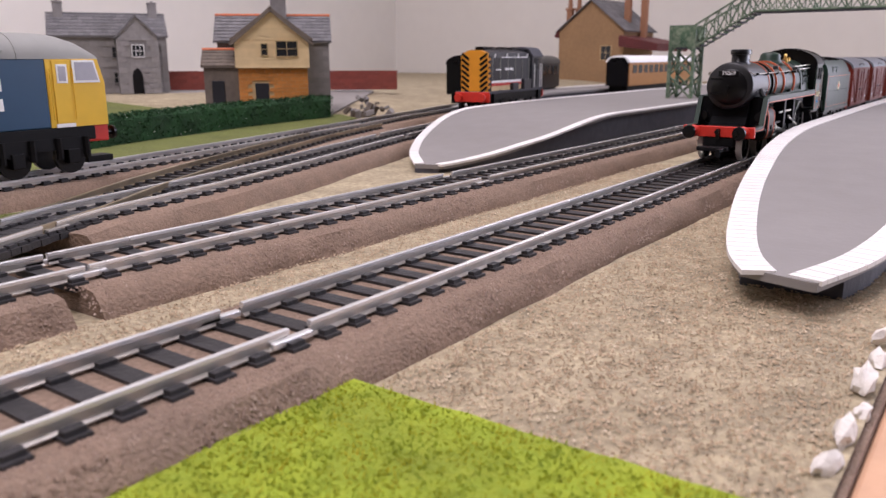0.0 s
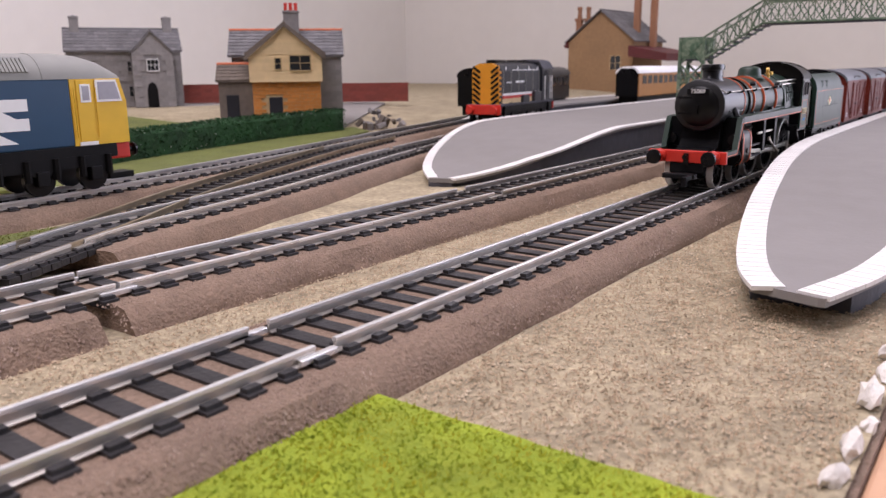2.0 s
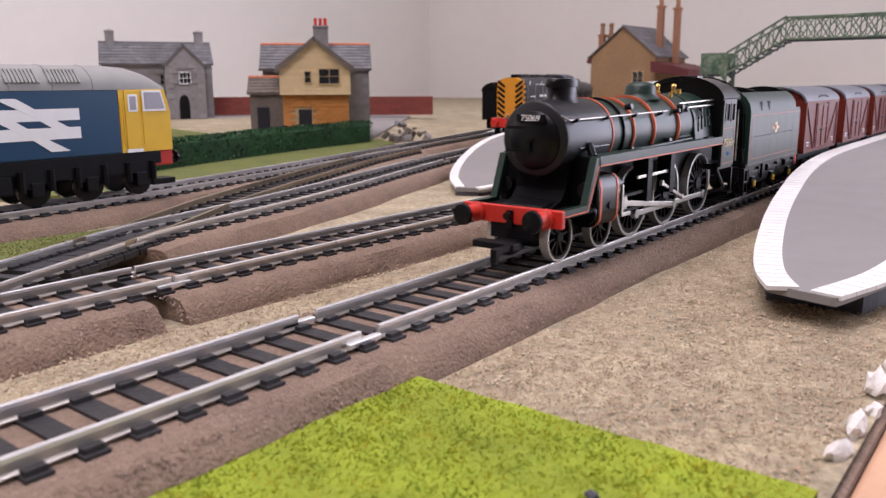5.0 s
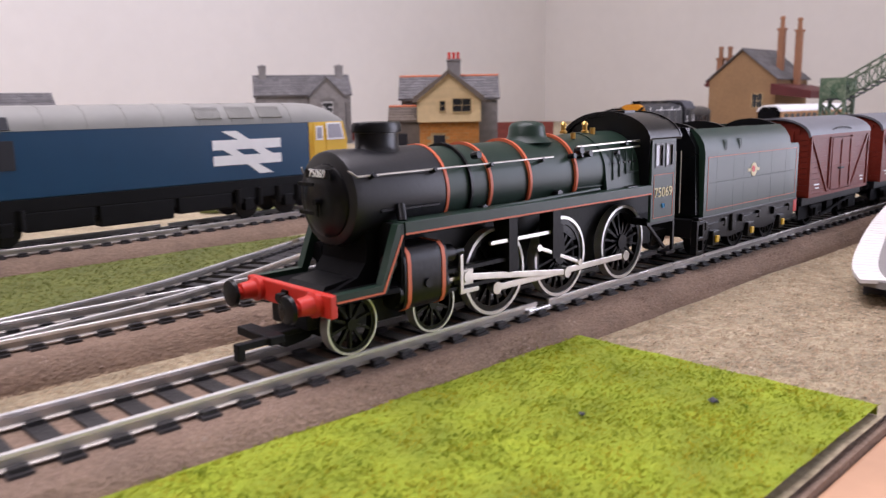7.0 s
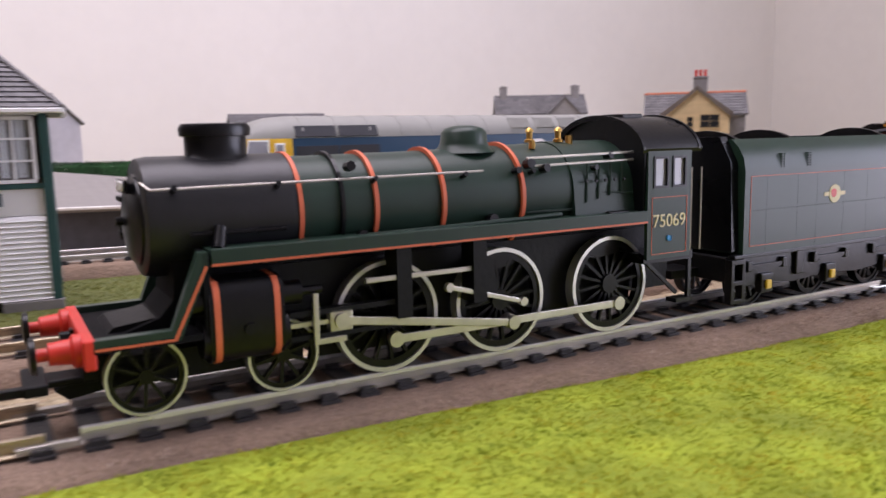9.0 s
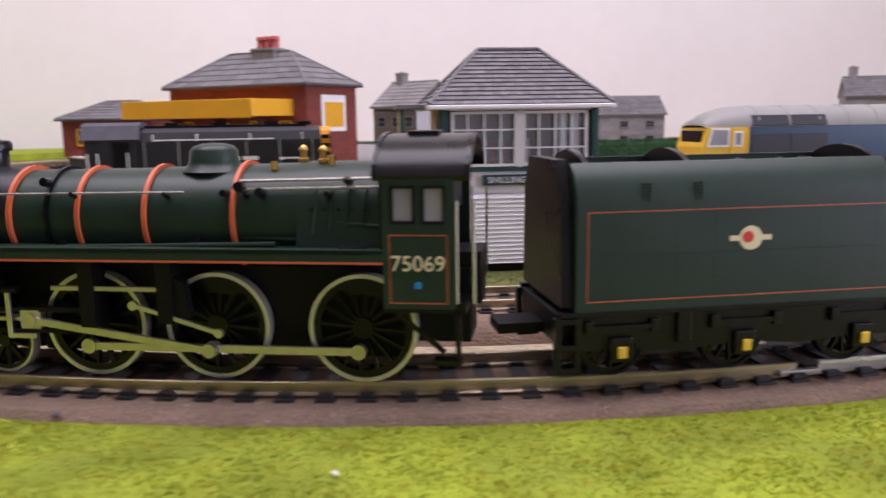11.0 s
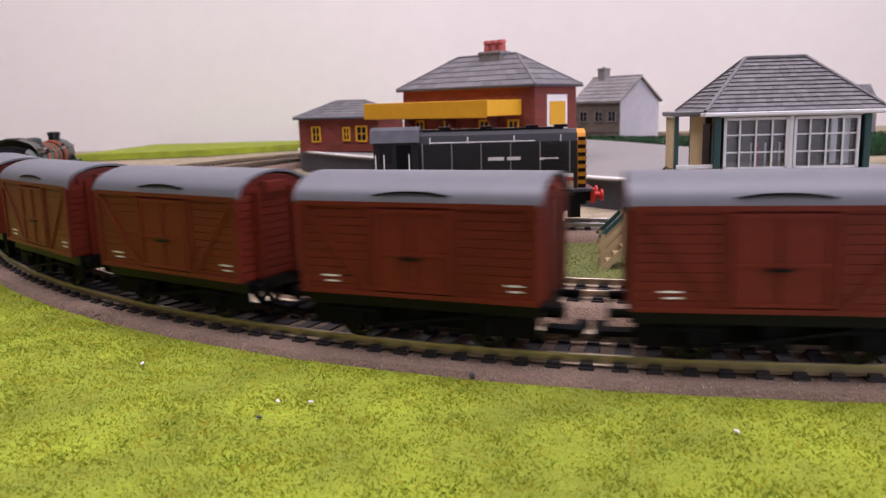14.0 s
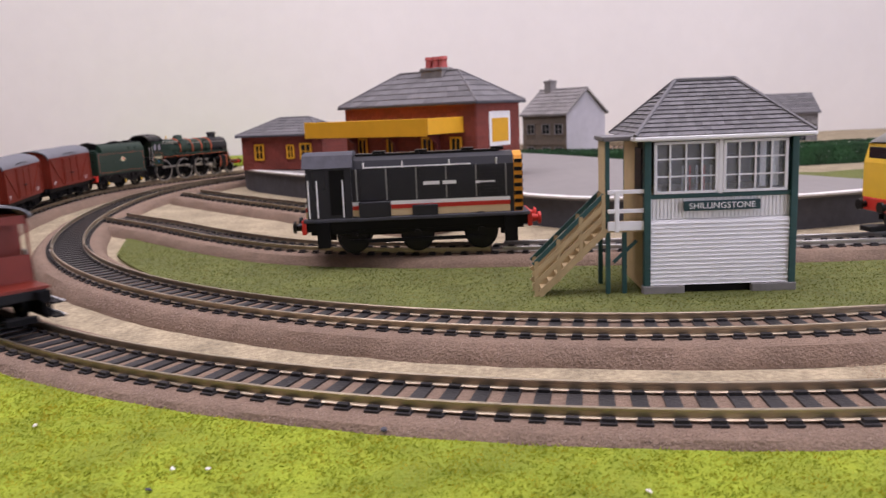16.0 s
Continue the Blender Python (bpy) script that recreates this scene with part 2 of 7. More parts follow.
def part(name, bm, material, parent=None, label="", smooth=False):
    fin(bm)
    me = bpy.data.meshes.new(name)
    bm.to_mesh(me)
    bm.free()
    return linked(name, me, material, parent, label, smooth)


def linked(name, me, material, parent=None, label="", smooth=False):
    me.transform(Matrix.Scale(K, 4))
    me.materials.append(material)
    if smooth:
        me.polygons.foreach_set("use_smooth", [True] * len(me.polygons))
        me.set_sharp_from_angle(angle=radians(38))
    ob = new(name, me)
    if parent:
        ob.parent = parent
    if label:
        tagged(ob, label)
    return ob


def again(ob, x, y, z, rz=0, parent=None):
    """A further piece on the same mesh."""
    o = bpy.data.objects.new(ob.name.split(".")[0], ob.data)
    scene.collection.objects.link(o)
    o.parent = parent or ob.parent
    o.matrix_basis = pose(x * K, y * K, z * K, 0, 0, rz)
    return o


def B():
    return bmesh.new()


def bx(name, dims, material, parent, bev=0.0, label=""):
    return part(name, box(B(), *dims, bev=bev), material, parent, label)


def thing(name, label, category, x=0, y=0, z=0, rz=0, group=""):
    ob = tagged(new(name), label, category, group)
    ob.empty_display_size = 0.01
    ob.matrix_basis = pose(x * K, y * K, z * K, 0, 0, rz)
    return ob


def text(name, words, size, material, parent, m, label="", depth=0.15, shear=0.0):
    """Lettering as a thin mesh; m places its plane, in millimetres."""
    cu = bpy.data.curves.new(name, "FONT")
    cu.body, cu.size, cu.extrude, cu.align_x, cu.align_y = words, size, depth, "CENTER", "CENTER"
    tmp = bpy.data.objects.new(name, cu)
    scene.collection.objects.link(tmp)
    bpy.context.view_layer.update()
    me = bpy.data.meshes.new_from_object(tmp.evaluated_get(bpy.context.evaluated_depsgraph_get()))
    bpy.data.objects.remove(tmp)
    me.transform(m)
    me.materials.clear()
    return linked(name, me, material, parent, label)


def smooth01(a, b, v):
    u = min(max((v - a) / (b - a), 0), 1)
    return u * u * (3 - 2 * u)


def lift(x, y):
    """The board climbs gently towards the back of the layout."""
    return smooth01(300, 600, y) * (9 + 7 * smooth01(-420, -230, x))


class Path:
    """A line over the board, in millimetres, known by its length."""

    def __init__(self, pts, s0=0.0):
        self.p = np.array(pts, float)
        self.s = np.r_[0, np.cumsum(np.hypot(*np.diff(self.p, axis=0).T))] + s0

    def at(self, s):
        return np.array([np.interp(s, self.s, self.p[:, 0]), np.interp(s, self.s, self.p[:, 1])])

    def way(self, s):
        d = self.at(s + 3) - self.at(s - 3)
        return d / np.hypot(*d)

    def side(self, s, off):
        """A point off the line; positive is left of the way it runs."""
        w = self.way(s)
        return self.at(s) + off * np.array((-w[1], w[0]))


def curve_through(pts, step=6.0):
    """Catmull-Rom through a few points."""
    P = np.array(pts, float)
    P = np.vstack([2 * P[0] - P[1], P, 2 * P[-1] - P[-2]])
    out = []
    for i in range(1, len(P) - 2):
        n = max(2, int(np.hypot(*(P[i + 1] - P[i])) / step))
        for u in np.arange(n) / n:
            a, b, c, d = P[i - 1], P[i], P[i + 1], P[i + 2]
            out.append(0.5 * (2 * b + (c - a) * u + (2 * a - 5 * b + 4 * c - d) * u * u + (3 * b - a - 3 * c + d) * u ** 3))
    return np.vstack([out, P[-2]])


def arcs(x, y, heading, legs, step=6.0):
    """Straights (length, 0) and bends (length, radius), turning clockwise."""
    out, h = [(x, y)], radians(heading)
    for length, r in legs:
        n = max(1, int(length / step))
        for _ in range(n):
            d = length / n
            if r:
                h -= d / r / 2
            x, y = x + d * math.cos(h), y + d * math.sin(h)
            if r:
                h -= d / r / 2
            out.append((x, y))
    return out


RAIL_Z, GAUGE = 9.0, 8.7
LINE_A = Path(arcs(1100, 0, 180, [(1317, 0), (276, 406), (553, 480), (420, 520), (500, 420), (900, 0)]), -1100)
LINE_B = Path([LINE_A.side(s, -66) for s in np.arange(-1100, 2300, 6.0)], -1100)
LINE_C = Path(curve_through([(-120, 66), (-60, 79), (-7, 103), (39, 124), (75, 133), (110, 142), (165, 159), (225, 179), (300, 202), (424, 232), (560, 247), (1100, 262)]))
LINE_W = Path(curve_through([(-564, 416), (-511, 366), (-457, 306), (-410, 262), (-350, 236), (-297, 226), (-230, 214), (-171, 203), (-43, 197), (50, 203), (120, 217), (200, 237), (300, 264), (430, 300), (600, 336), (1000, 364)]))
LINE_D = Path(curve_through([(-7, 103), (39, 126), (65, 142), (92, 158), (138, 181), (197, 208), (262, 236), (340, 262)]))

# ---- the room ----


def wall(name, x0, x1, y0, y1, z0, z1, material=M_WALL):
    return tagged(part(name, box(B(), x0, x1, y0, y1, z0, z1), material), "smooth cream painted room wall", "wall", kind="structure")


wall("wall_north", WEST - 100, EAST + 100, NORTH, NORTH + 100, FLOOR, CEIL)
# unseen wall, made dark to keep reflections off the engine's front
tagged(wall("wall_west", WEST - 100, WEST, SOUTH, NORTH, FLOOR, CEIL, M_WALL_DARK), "unseen wall, dark to keep reflections off the engine")


def wall_with_opening(name, along, fixed, thick, a0, a1, o0, o1, z0, z1):
    """A wall of four blocks round a window opening."""
    bm = B()
    for a, b, c, d in ((a0, o0, FLOOR, CEIL), (o1, a1, FLOOR, CEIL), (o0, o1, FLOOR, z0), (o0, o1, z1, CEIL)):
        if along == "y":
            box(bm, fixed, fixed + thick, a, b, c, d)
        else:
            box(bm, a, b, fixed, fixed + thick, c, d)
    return tagged(part(name, bm, M_WALL), "cream painted wall with a window opening", "wall", kind="structure")


wall_with_opening("wall_east", "y", EAST, 100, SOUTH, NORTH, -1730, -450, -330, 1050)
# unseen wall, its mid tone set to bounce light onto south-facing sides
tagged(wall("wall_south", WEST - 100, EAST + 100, SOUTH - 100, SOUTH, FLOOR, CEIL, M_WALL_BOUNCE), "unseen buff wall toned to bounce light onto the fronts")
tagged(part("floor", box(B(), WEST - 100, EAST + 100, SOUTH - 100, NORTH + 100, FLOOR - 50, FLOOR), M_CARPET), "brown carpeted room floor", "floor", kind="structure")
# the ceiling is cut open over the layout for the added overhead fill lamp
cb = B()
for c in ((WEST - 100, -1310, SOUTH - 100, NORTH + 100), (610, EAST + 100, SOUTH - 100, NORTH + 100), (-1310, 610, SOUTH - 100, -300), (-1310, 610, 620, NORTH + 100)):
    box(cb, *c, CEIL, CEIL + 50)
tagged(part("ceiling", cb, M_CEIL), "plain white ceiling cut open for an added fill lamp", "ceiling", kind="structure")

# ---- the board ----


def ground_sheet():
    xs = np.r_[np.arange(-1500, -700, 80.0), np.arange(-700, 500, 12.0), np.arange(500, EAST + 1, 65.0)]
    ys = np.r_[np.arange(-90, 300, 10.0), np.arange(300, 640, 20.0), np.arange(640, NORTH + 1, 75.0), NORTH]
    xs[-1] = EAST
    nx, ny = len(xs), len(ys)
    verts = []
    for y in ys:
        for x in xs:
            z = lift(x, y) + 0.5 * noise.noise((x * 0.03, y * 0.03, 0)) + 0.25 * noise.noise((x * 0.12, y * 0.12, 5))
            verts.append((x, y, z - 0.5))
    faces = [(j * nx + i, j * nx + i + 1, (j + 1) * nx + i + 1, (j + 1) * nx + i) for j in range(ny - 1) for i in range(nx - 1)]
    me = bpy.data.meshes.new("ground")
    me.from_pydata(verts, [], faces)
    ob = linked("ground", me, M_GRAVEL, smooth=True)
    return tagged(ob, "sandy gravel scatter glued over the layout board", "ground", kind="structure")


ground_sheet()
board = thing("baseboard", "pine front board of the layout with torn scenery edge", "baseboard")
bx("front_board", (-1500, EAST, -108, -91, -150, -3), M_PINE, board, 1.0)
bx("foam_layer", (-1500, EAST, -91, -60, -14, -1.8), M_FOAM, board)
bx("top_board", (-1500, EAST, -90, NORTH - 2, -40, -15), M_PINE, board)
for x in (-1450, 0, 1450):
    bx("trestle_leg", (x - 25, x + 25, -60, -10, FLOOR, -41), M_PINE, board)
    bx("trestle_leg", (x - 25, x + 25, NORTH - 80, NORTH - 30, FLOOR, -41), M_PINE, board)


def lumps(name, spots, material, label, cat, seed, parent=None):
    """Torn, uneven pieces."""
    rng = random.Random(seed)
    for x, y, z, r in spots:
        bm = B()
        bmesh.ops.create_icosphere(bm, subdivisions=2, radius=1)
        for v in bm.verts:
            v.co *= r * (0.8 + 0.5 * noise.noise(v.co * 1.7 + Vector((x, y, 0))))
        bmesh.ops.transform(bm, matrix=pose(x, y, z, 0, 0, rng.uniform(-30, 30)) @ Matrix.Diagonal((1.9, 0.7, 0.9, 1)), verts=bm.verts)
        ob = part(name, bm, material, parent, smooth=True)
        if not parent:
            tagged(ob, label, cat, "torn foam pieces")


lumps("torn_foam", [(20, -88, 0, 2.4), (31, -88.5, 0.5, 2.8), (42, -89, -0.5, 2.0), (51, -88, 1.4, 3.0), (66, -88, 0, 2.6), (76, -87.5, 1.6, 2.2), (88, -89, 0, 2.4), (104, -88, 0.6, 2.6)], M_FOAM_WHITE, "torn white foam edge along the board", "foam", 3)


def lay(name, outline, z, material, label, cat="grass", thick=1.4, step=None, edge=0.6):
    """A thin mat cut to an outline and laid on the board."""
    bm = B()
    vs = [bm.verts.new((x + edge * noise.noise((x * 0.2, y * 0.2, 3)), y + edge * noise.noise((x * 0.2, y * 0.2, 8)), z + lift(x, y))) for x, y in outline]
    f = bm.faces.new(vs)
    if f.normal.z < 0 or sum((outline[i][0] - outline[i - 1][0]) * (outline[i][1] + outline[i - 1][1]) for i in range(len(outline))) > 0:
        bmesh.ops.reverse_faces(bm, faces=[f])
    r = bmesh.ops.extrude_face_region(bm, geom=[f])
    for v in r["geom"]:
        if isinstance(v, bmesh.types.BMVert):
            v.co.z += thick
    bmesh.ops.triangulate(bm, faces=bm.faces)
    return tagged(part(name, bm, material), label, cat, kind="structure")


def off_line(line, a, b, off, step=8.0):
    return [tuple(line.side(s, off)) for s in np.arange(a, b, step)]


def inside(x, y, poly):
    c = False
    for i in range(len(poly)):
        (x1, y1), (x2, y2) = poly[i - 1], poly[i]
        if (y1 > y) != (y2 > y) and x < (x2 - x1) * (y - y1) / (y2 - y1) + x1:
            c = not c
    return c


def swell(x):
    """The front grass mat rises a little towards the bend."""
    return 2.4 * smooth01(-40, -230, x)


GRASS_EDGE = [tuple(LINE_A.side(s, 19.5)) for s in np.arange(4, 790, 6.0)]
FRONT_GRASS = [(-1200, -89), (3, -89), (2.2, -17.5)] + GRASS_EDGE + [(-1200, GRASS_EDGE[-1][1])]


def front_grass():
    """A mat from the board's front to the ballast, with a ragged edge."""
    ex, ey = [p[0] for p in GRASS_EDGE[::-1]] + [3.0], [p[1] for p in GRASS_EDGE[::-1]] + [-17.5]
    xs = np.r_[np.arange(-1200, -650, 50.0), np.arange(-650, 3, 5.0), 3.0]
    n, verts, faces = 26, [], []
    for x in xs:
        top = np.interp(x, ex, ey) + 0.7 * noise.noise((x * 0.2, 1, 3))
        for k in range(n):
            y = -89 + (top + 89) * k / (n - 1)
            verts.append((x + (0.5 * noise.noise((x, y * 0.2, 8)) if x > 2 else 0), y, 1.6 + swell(x) + lift(x, y) + 0.35 * noise.noise((x * 0.1, y * 0.1, 2))))
        verts.append((x, top, -0.3 + lift(x, top)))
    m = n + 1
    for i in range(len(xs) - 1):
        for k in range(n):
            faces.append((i * m + k, (i + 1) * m + k, (i + 1) * m + k + 1, i * m + k + 1))
    low = len(verts)
    verts += [(3.0, -89 + 71.5 * k / (n - 1), -0.3) for k in range(n)]
    last = (len(xs) - 1) * m
    faces += [(last + k, low + k, low + k + 1, last + k + 1) for k in range(n - 1)]
    me = bpy.data.meshes.new("grass_front")
    me.from_pydata(verts, [], faces)
    return tagged(linked("grass_front", me, M_GRASS, smooth=True), "bright yellow-green grass mat beside the track", "grass", kind="structure")


front_grass()
MID_GRASS = off_line(LINE_B, 110, 640, -25, 12) + [tuple(LINE_W.side(s, -24)) for s in np.arange(60, 640, 12.0)] + [(100, 166), (30, 138), (-60, 108)]
lay("grass_middle", MID_GRASS, 0.1, M_GRASS_OLD, "dull olive grass mat between the tracks")
lay("grass_verge", [(110, 252), (230, 275), (420, 352), (430, 380), (200, 350), (60, 290)], 0.3, M_GRASS_OLD, "mossy grass strip before the hedge")
lay("grass_field", [(-200, 470), (-40, 415), (320, 470), (320, 620), (-200, 640)], 0.5, M_GRASS_OLD, "green field behind the platform")
lay("grass_hill", [(-860, 880), (-700, 930), (-560, 1060), (-440, 1190), (-860, 1190)], 0.3, M_GRASS, "pale green hillside at the back", thick=9)
lay("yard", [(150, 370), (330, 400), (430, 390), (640, 520), (760, 760), (420, 1000), (250, 860), (120, 560)], 0.4, M_YARD, "grey card yard before the houses", "yard", 1.2)


def blades(name, poly, box_, n, h, material, label, seed, z=1.5, rise=None):
    """Short fibres standing on a mat."""
    rng = random.Random(seed)
    verts, faces = [], []
    x0, x1, y0, y1 = box_
    while len(faces) < n:
        x, y = rng.uniform(x0, x1), rng.uniform(y0, y1)
        if not inside(x, y, poly):
            continue
        a, hh, w = rng.uniform(0, 6.283), h * rng.uniform(0.4, 1.2), rng.uniform(0.14, 0.32)
        dx, dy = math.cos(a), math.sin(a)
        lx, ly = rng.uniform(-1.3, 1.3) * hh, rng.uniform(-1.3, 1.3) * hh
        k = len(verts)
        zz = z + lift(x, y) + (rise(x) if rise else 0)
        verts += [(x - dx * w, y - dy * w, zz), (x + dx * w, y + dy * w, zz), (x + lx, y + ly, zz + hh)]
        faces.append((k, k + 1, k + 2))
    me = bpy.data.meshes.new(name)
    me.from_pydata(verts, [], faces)
    return tagged(linked(name, me, material), label, "grass", kind="stuff")


def blade_mat(name, a, b, c, thin=True):
    """Fibres of mixed greens, one shade to each fibre."""
    m = bpy.data.materials.new(name)
    m.use_nodes = True
    nt, ln = m.node_tree, m.node_tree.links
    g = nt.nodes.new("ShaderNodeNewGeometry")
    r = nt.nodes.new("ShaderNodeValToRGB")
    r.color_ramp.elements[0].color, r.color_ramp.elements[1].color = (*a, 1), (*c, 1)
    e = r.color_ramp.elements.new(0.5)
    e.color = (*b, 1)
    tc, nz, mx0 = nt.nodes.new("ShaderNodeTexCoord"), nt.nodes.new("ShaderNodeTexNoise"), nt.nodes.new("ShaderNodeMix")
    nz.inputs["Scale"].default_value, nz.inputs["Detail"].default_value = 210, 3
    st = nt.nodes.new("ShaderNodeMapRange")
    st.inputs[1].default_value, st.inputs[2].default_value = 0.32, 0.68
    mx0.inputs[0].default_value = 0.6
    ln.new(tc.outputs["Object"], nz.inputs["Vector"])
    ln.new(nz.outputs[0], st.inputs[0])
    ln.new(g.outputs["Random Per Island"], mx0.inputs[2])
    ln.new(st.outputs[0], mx0.inputs[3])
    ln.new(mx0.outputs[0], r.inputs[0])
    p = nt.nodes["Principled BSDF"]
    ln.new(r.outputs[0], p.inputs["Base Color"])
    p.inputs["Roughness"].default_value = 0.8
    if thin:
        tr = nt.nodes.new("ShaderNodeBsdfTranslucent")
        mx = nt.nodes.new("ShaderNodeMixShader")
        mx.inputs[0].default_value = 0.5
        ln.new(r.outputs[0], tr.inputs[0])
        ln.new(p.outputs[0], mx.inputs[1])
        ln.new(tr.outputs[0], mx.inputs[2])
        ln.new(mx.outputs[0], nt.nodes["Material Output"].inputs[0])
    return m


M_BLADE = blade_mat("grass_fibres", (0.15, 0.235, 0.010), (0.305, 0.35, 0.015), (0.53, 0.43, 0.028))
M_BLADE_OLD = blade_mat("old_grass_fibres", (0.08, 0.10, 0.02), (0.15, 0.165, 0.03), (0.24, 0.21, 0.07))
blades("grass_fibre", FRONT_GRASS, (-600, 4, -89, 160), 170000, 0.75, M_BLADE, "short bright grass fibres", 1, rise=swell)
blades("grass_fibre", MID_GRASS, (-560, 110, 85, 400), 34000, 0.7, M_BLADE_OLD, "worn olive grass fibres", 2)


def grit(name, n, box_, seed, material, keep, size=(0.25, 0.6)):
    """Loose grains."""
    rng = random.Random(seed)
    verts, faces = [], []
    while n:
        x, y = rng.uniform(*box_[:2]), rng.uniform(*box_[2:])
        if not keep(x, y):
            continue
        n -= 1
        r, k = rng.uniform(*size), len(verts)
        z = lift(x, y)
        a = rng.uniform(0, 3)
        for i in range(4):
            verts.append((x + r * math.cos(a + i * 1.571) * rng.uniform(0.6, 1.3), y + r * math.sin(a + i * 1.571) * rng.uniform(0.6, 1.3), z - 0.1))
        verts.append((x, y, z + r * rng.uniform(0.5, 1.0)))
        faces += [(k + i, k + (i + 1) % 4, k + 4) for i in range(4)]
    me = bpy.data.meshes.new(name)
    me.from_pydata(verts, [], faces)
    return tagged(linked(name, me, material), "loose sand-coloured grains on the board", "gravel", kind="stuff")


M_GRAIN = blade_mat("grain_mix", (0.19, 0.15, 0.09), (0.46, 0.34, 0.22), (0.66, 0.57, 0.42), False)


grit("gravel_grain", 34000, (5, 420, -87, -22), 5, M_GRAIN, lambda x, y: True, (0.14, 0.42))
grit("gravel_grain", 14000, (-230, 300, 20, 46), 6, M_GRAIN, lambda x, y: True, (0.14, 0.42))
rngp = random.Random(11)
for k, (x, y) in enumerate([(-396, -8.7), (-403.6, -7.5), (-405.7, -16.6), (-360, 6.9), (-445, 22), (-250, -62), (-40, -52), (-17, -66), (-310, -30)]):
    bm = B()
    bmesh.ops.create_icosphere(bm, subdivisions=1, radius=1)
    for v in bm.verts:
        v.co = Vector((v.co.x * 1.2, v.co.y * 0.8, v.co.z * 0.5)) * (0.7 + 0.5 * noise.noise(v.co + Vector((k, 0, 0)))) * (1.5 if k % 4 == 3 else 1.0)
    ob = part("debris_scrap", bm, M_FOAM_WHITE if k in (0, 1, 4, 5, 8) else M_CARD_DARK)
    tagged(ob, "small loose scrap lying on the grass mat", "debris", "scraps on the grass")
    ob.matrix_basis = pose(x * K, y * K, 0.0024 + swell(x) * K, 0, 0, rngp.uniform(0, 180))

# ---- track ----


def strip(path, a, b, prof, name, material, parent, step=6.0, smooth=False, wobble=0.0, zoff=0.0, label=""):
    """A cross-section (off, height above the board) swept along a line, with closed ends."""
    ss = np.arange(a, b + 0.01, step)
    verts, faces, n = [], [], len(prof)
    for i, s in enumerate(ss):
        for k, (o, z) in enumerate(prof):
            w = wobble * noise.noise((s * 0.05, k * 3.1, o)) + 0.4 * wobble * noise.noise((s * 0.3, k * 3.1, o))
            x, y = path.side(s, o + (w if o > 0 else -w))
            verts.append((x, y, z + lift(x, y) + zoff))
    for i in range(len(ss) - 1):
        for k in range(n):
            faces.append((i * n + k, i * n + (k + 1) % n, (i + 1) * n + (k + 1) % n, (i + 1) * n + k))
    faces += [tuple(range(n))[::-1], tuple((len(ss) - 1) * n + k for k in range(n))]
    me = bpy.data.meshes.new(name)
    me.from_pydata(verts, [], faces)
    bm = bmesh.new()
    bm.from_mesh(me)
    fin(bm)
    bm.to_mesh(me)
    bm.free()
    return linked(name, me, material, parent, label, smooth)


def sleeper_mesh():
    bm = B()
    box(bm, -1.9, 1.9, -11.9, 11.9, 4.6, 6.3)
    for s in (-1, 1):
        for q in (-1, 1):
            box(bm, -1.5, 1.5, s * GAUGE + q * 1.6 - 0.8, s * GAUGE + q * 1.6 + 0.8, 6.3, 7.1)
    me = bpy.data.meshes.new("sleeper")
    fin(bm)
    bm.to_mesh(me)
    bm.free()
    me.transform(Matrix.Scale(K, 4))
    me.materials.append(M_SLEEPER)
    return me


SLEEPER = sleeper_mesh()
PITCH = 7.7


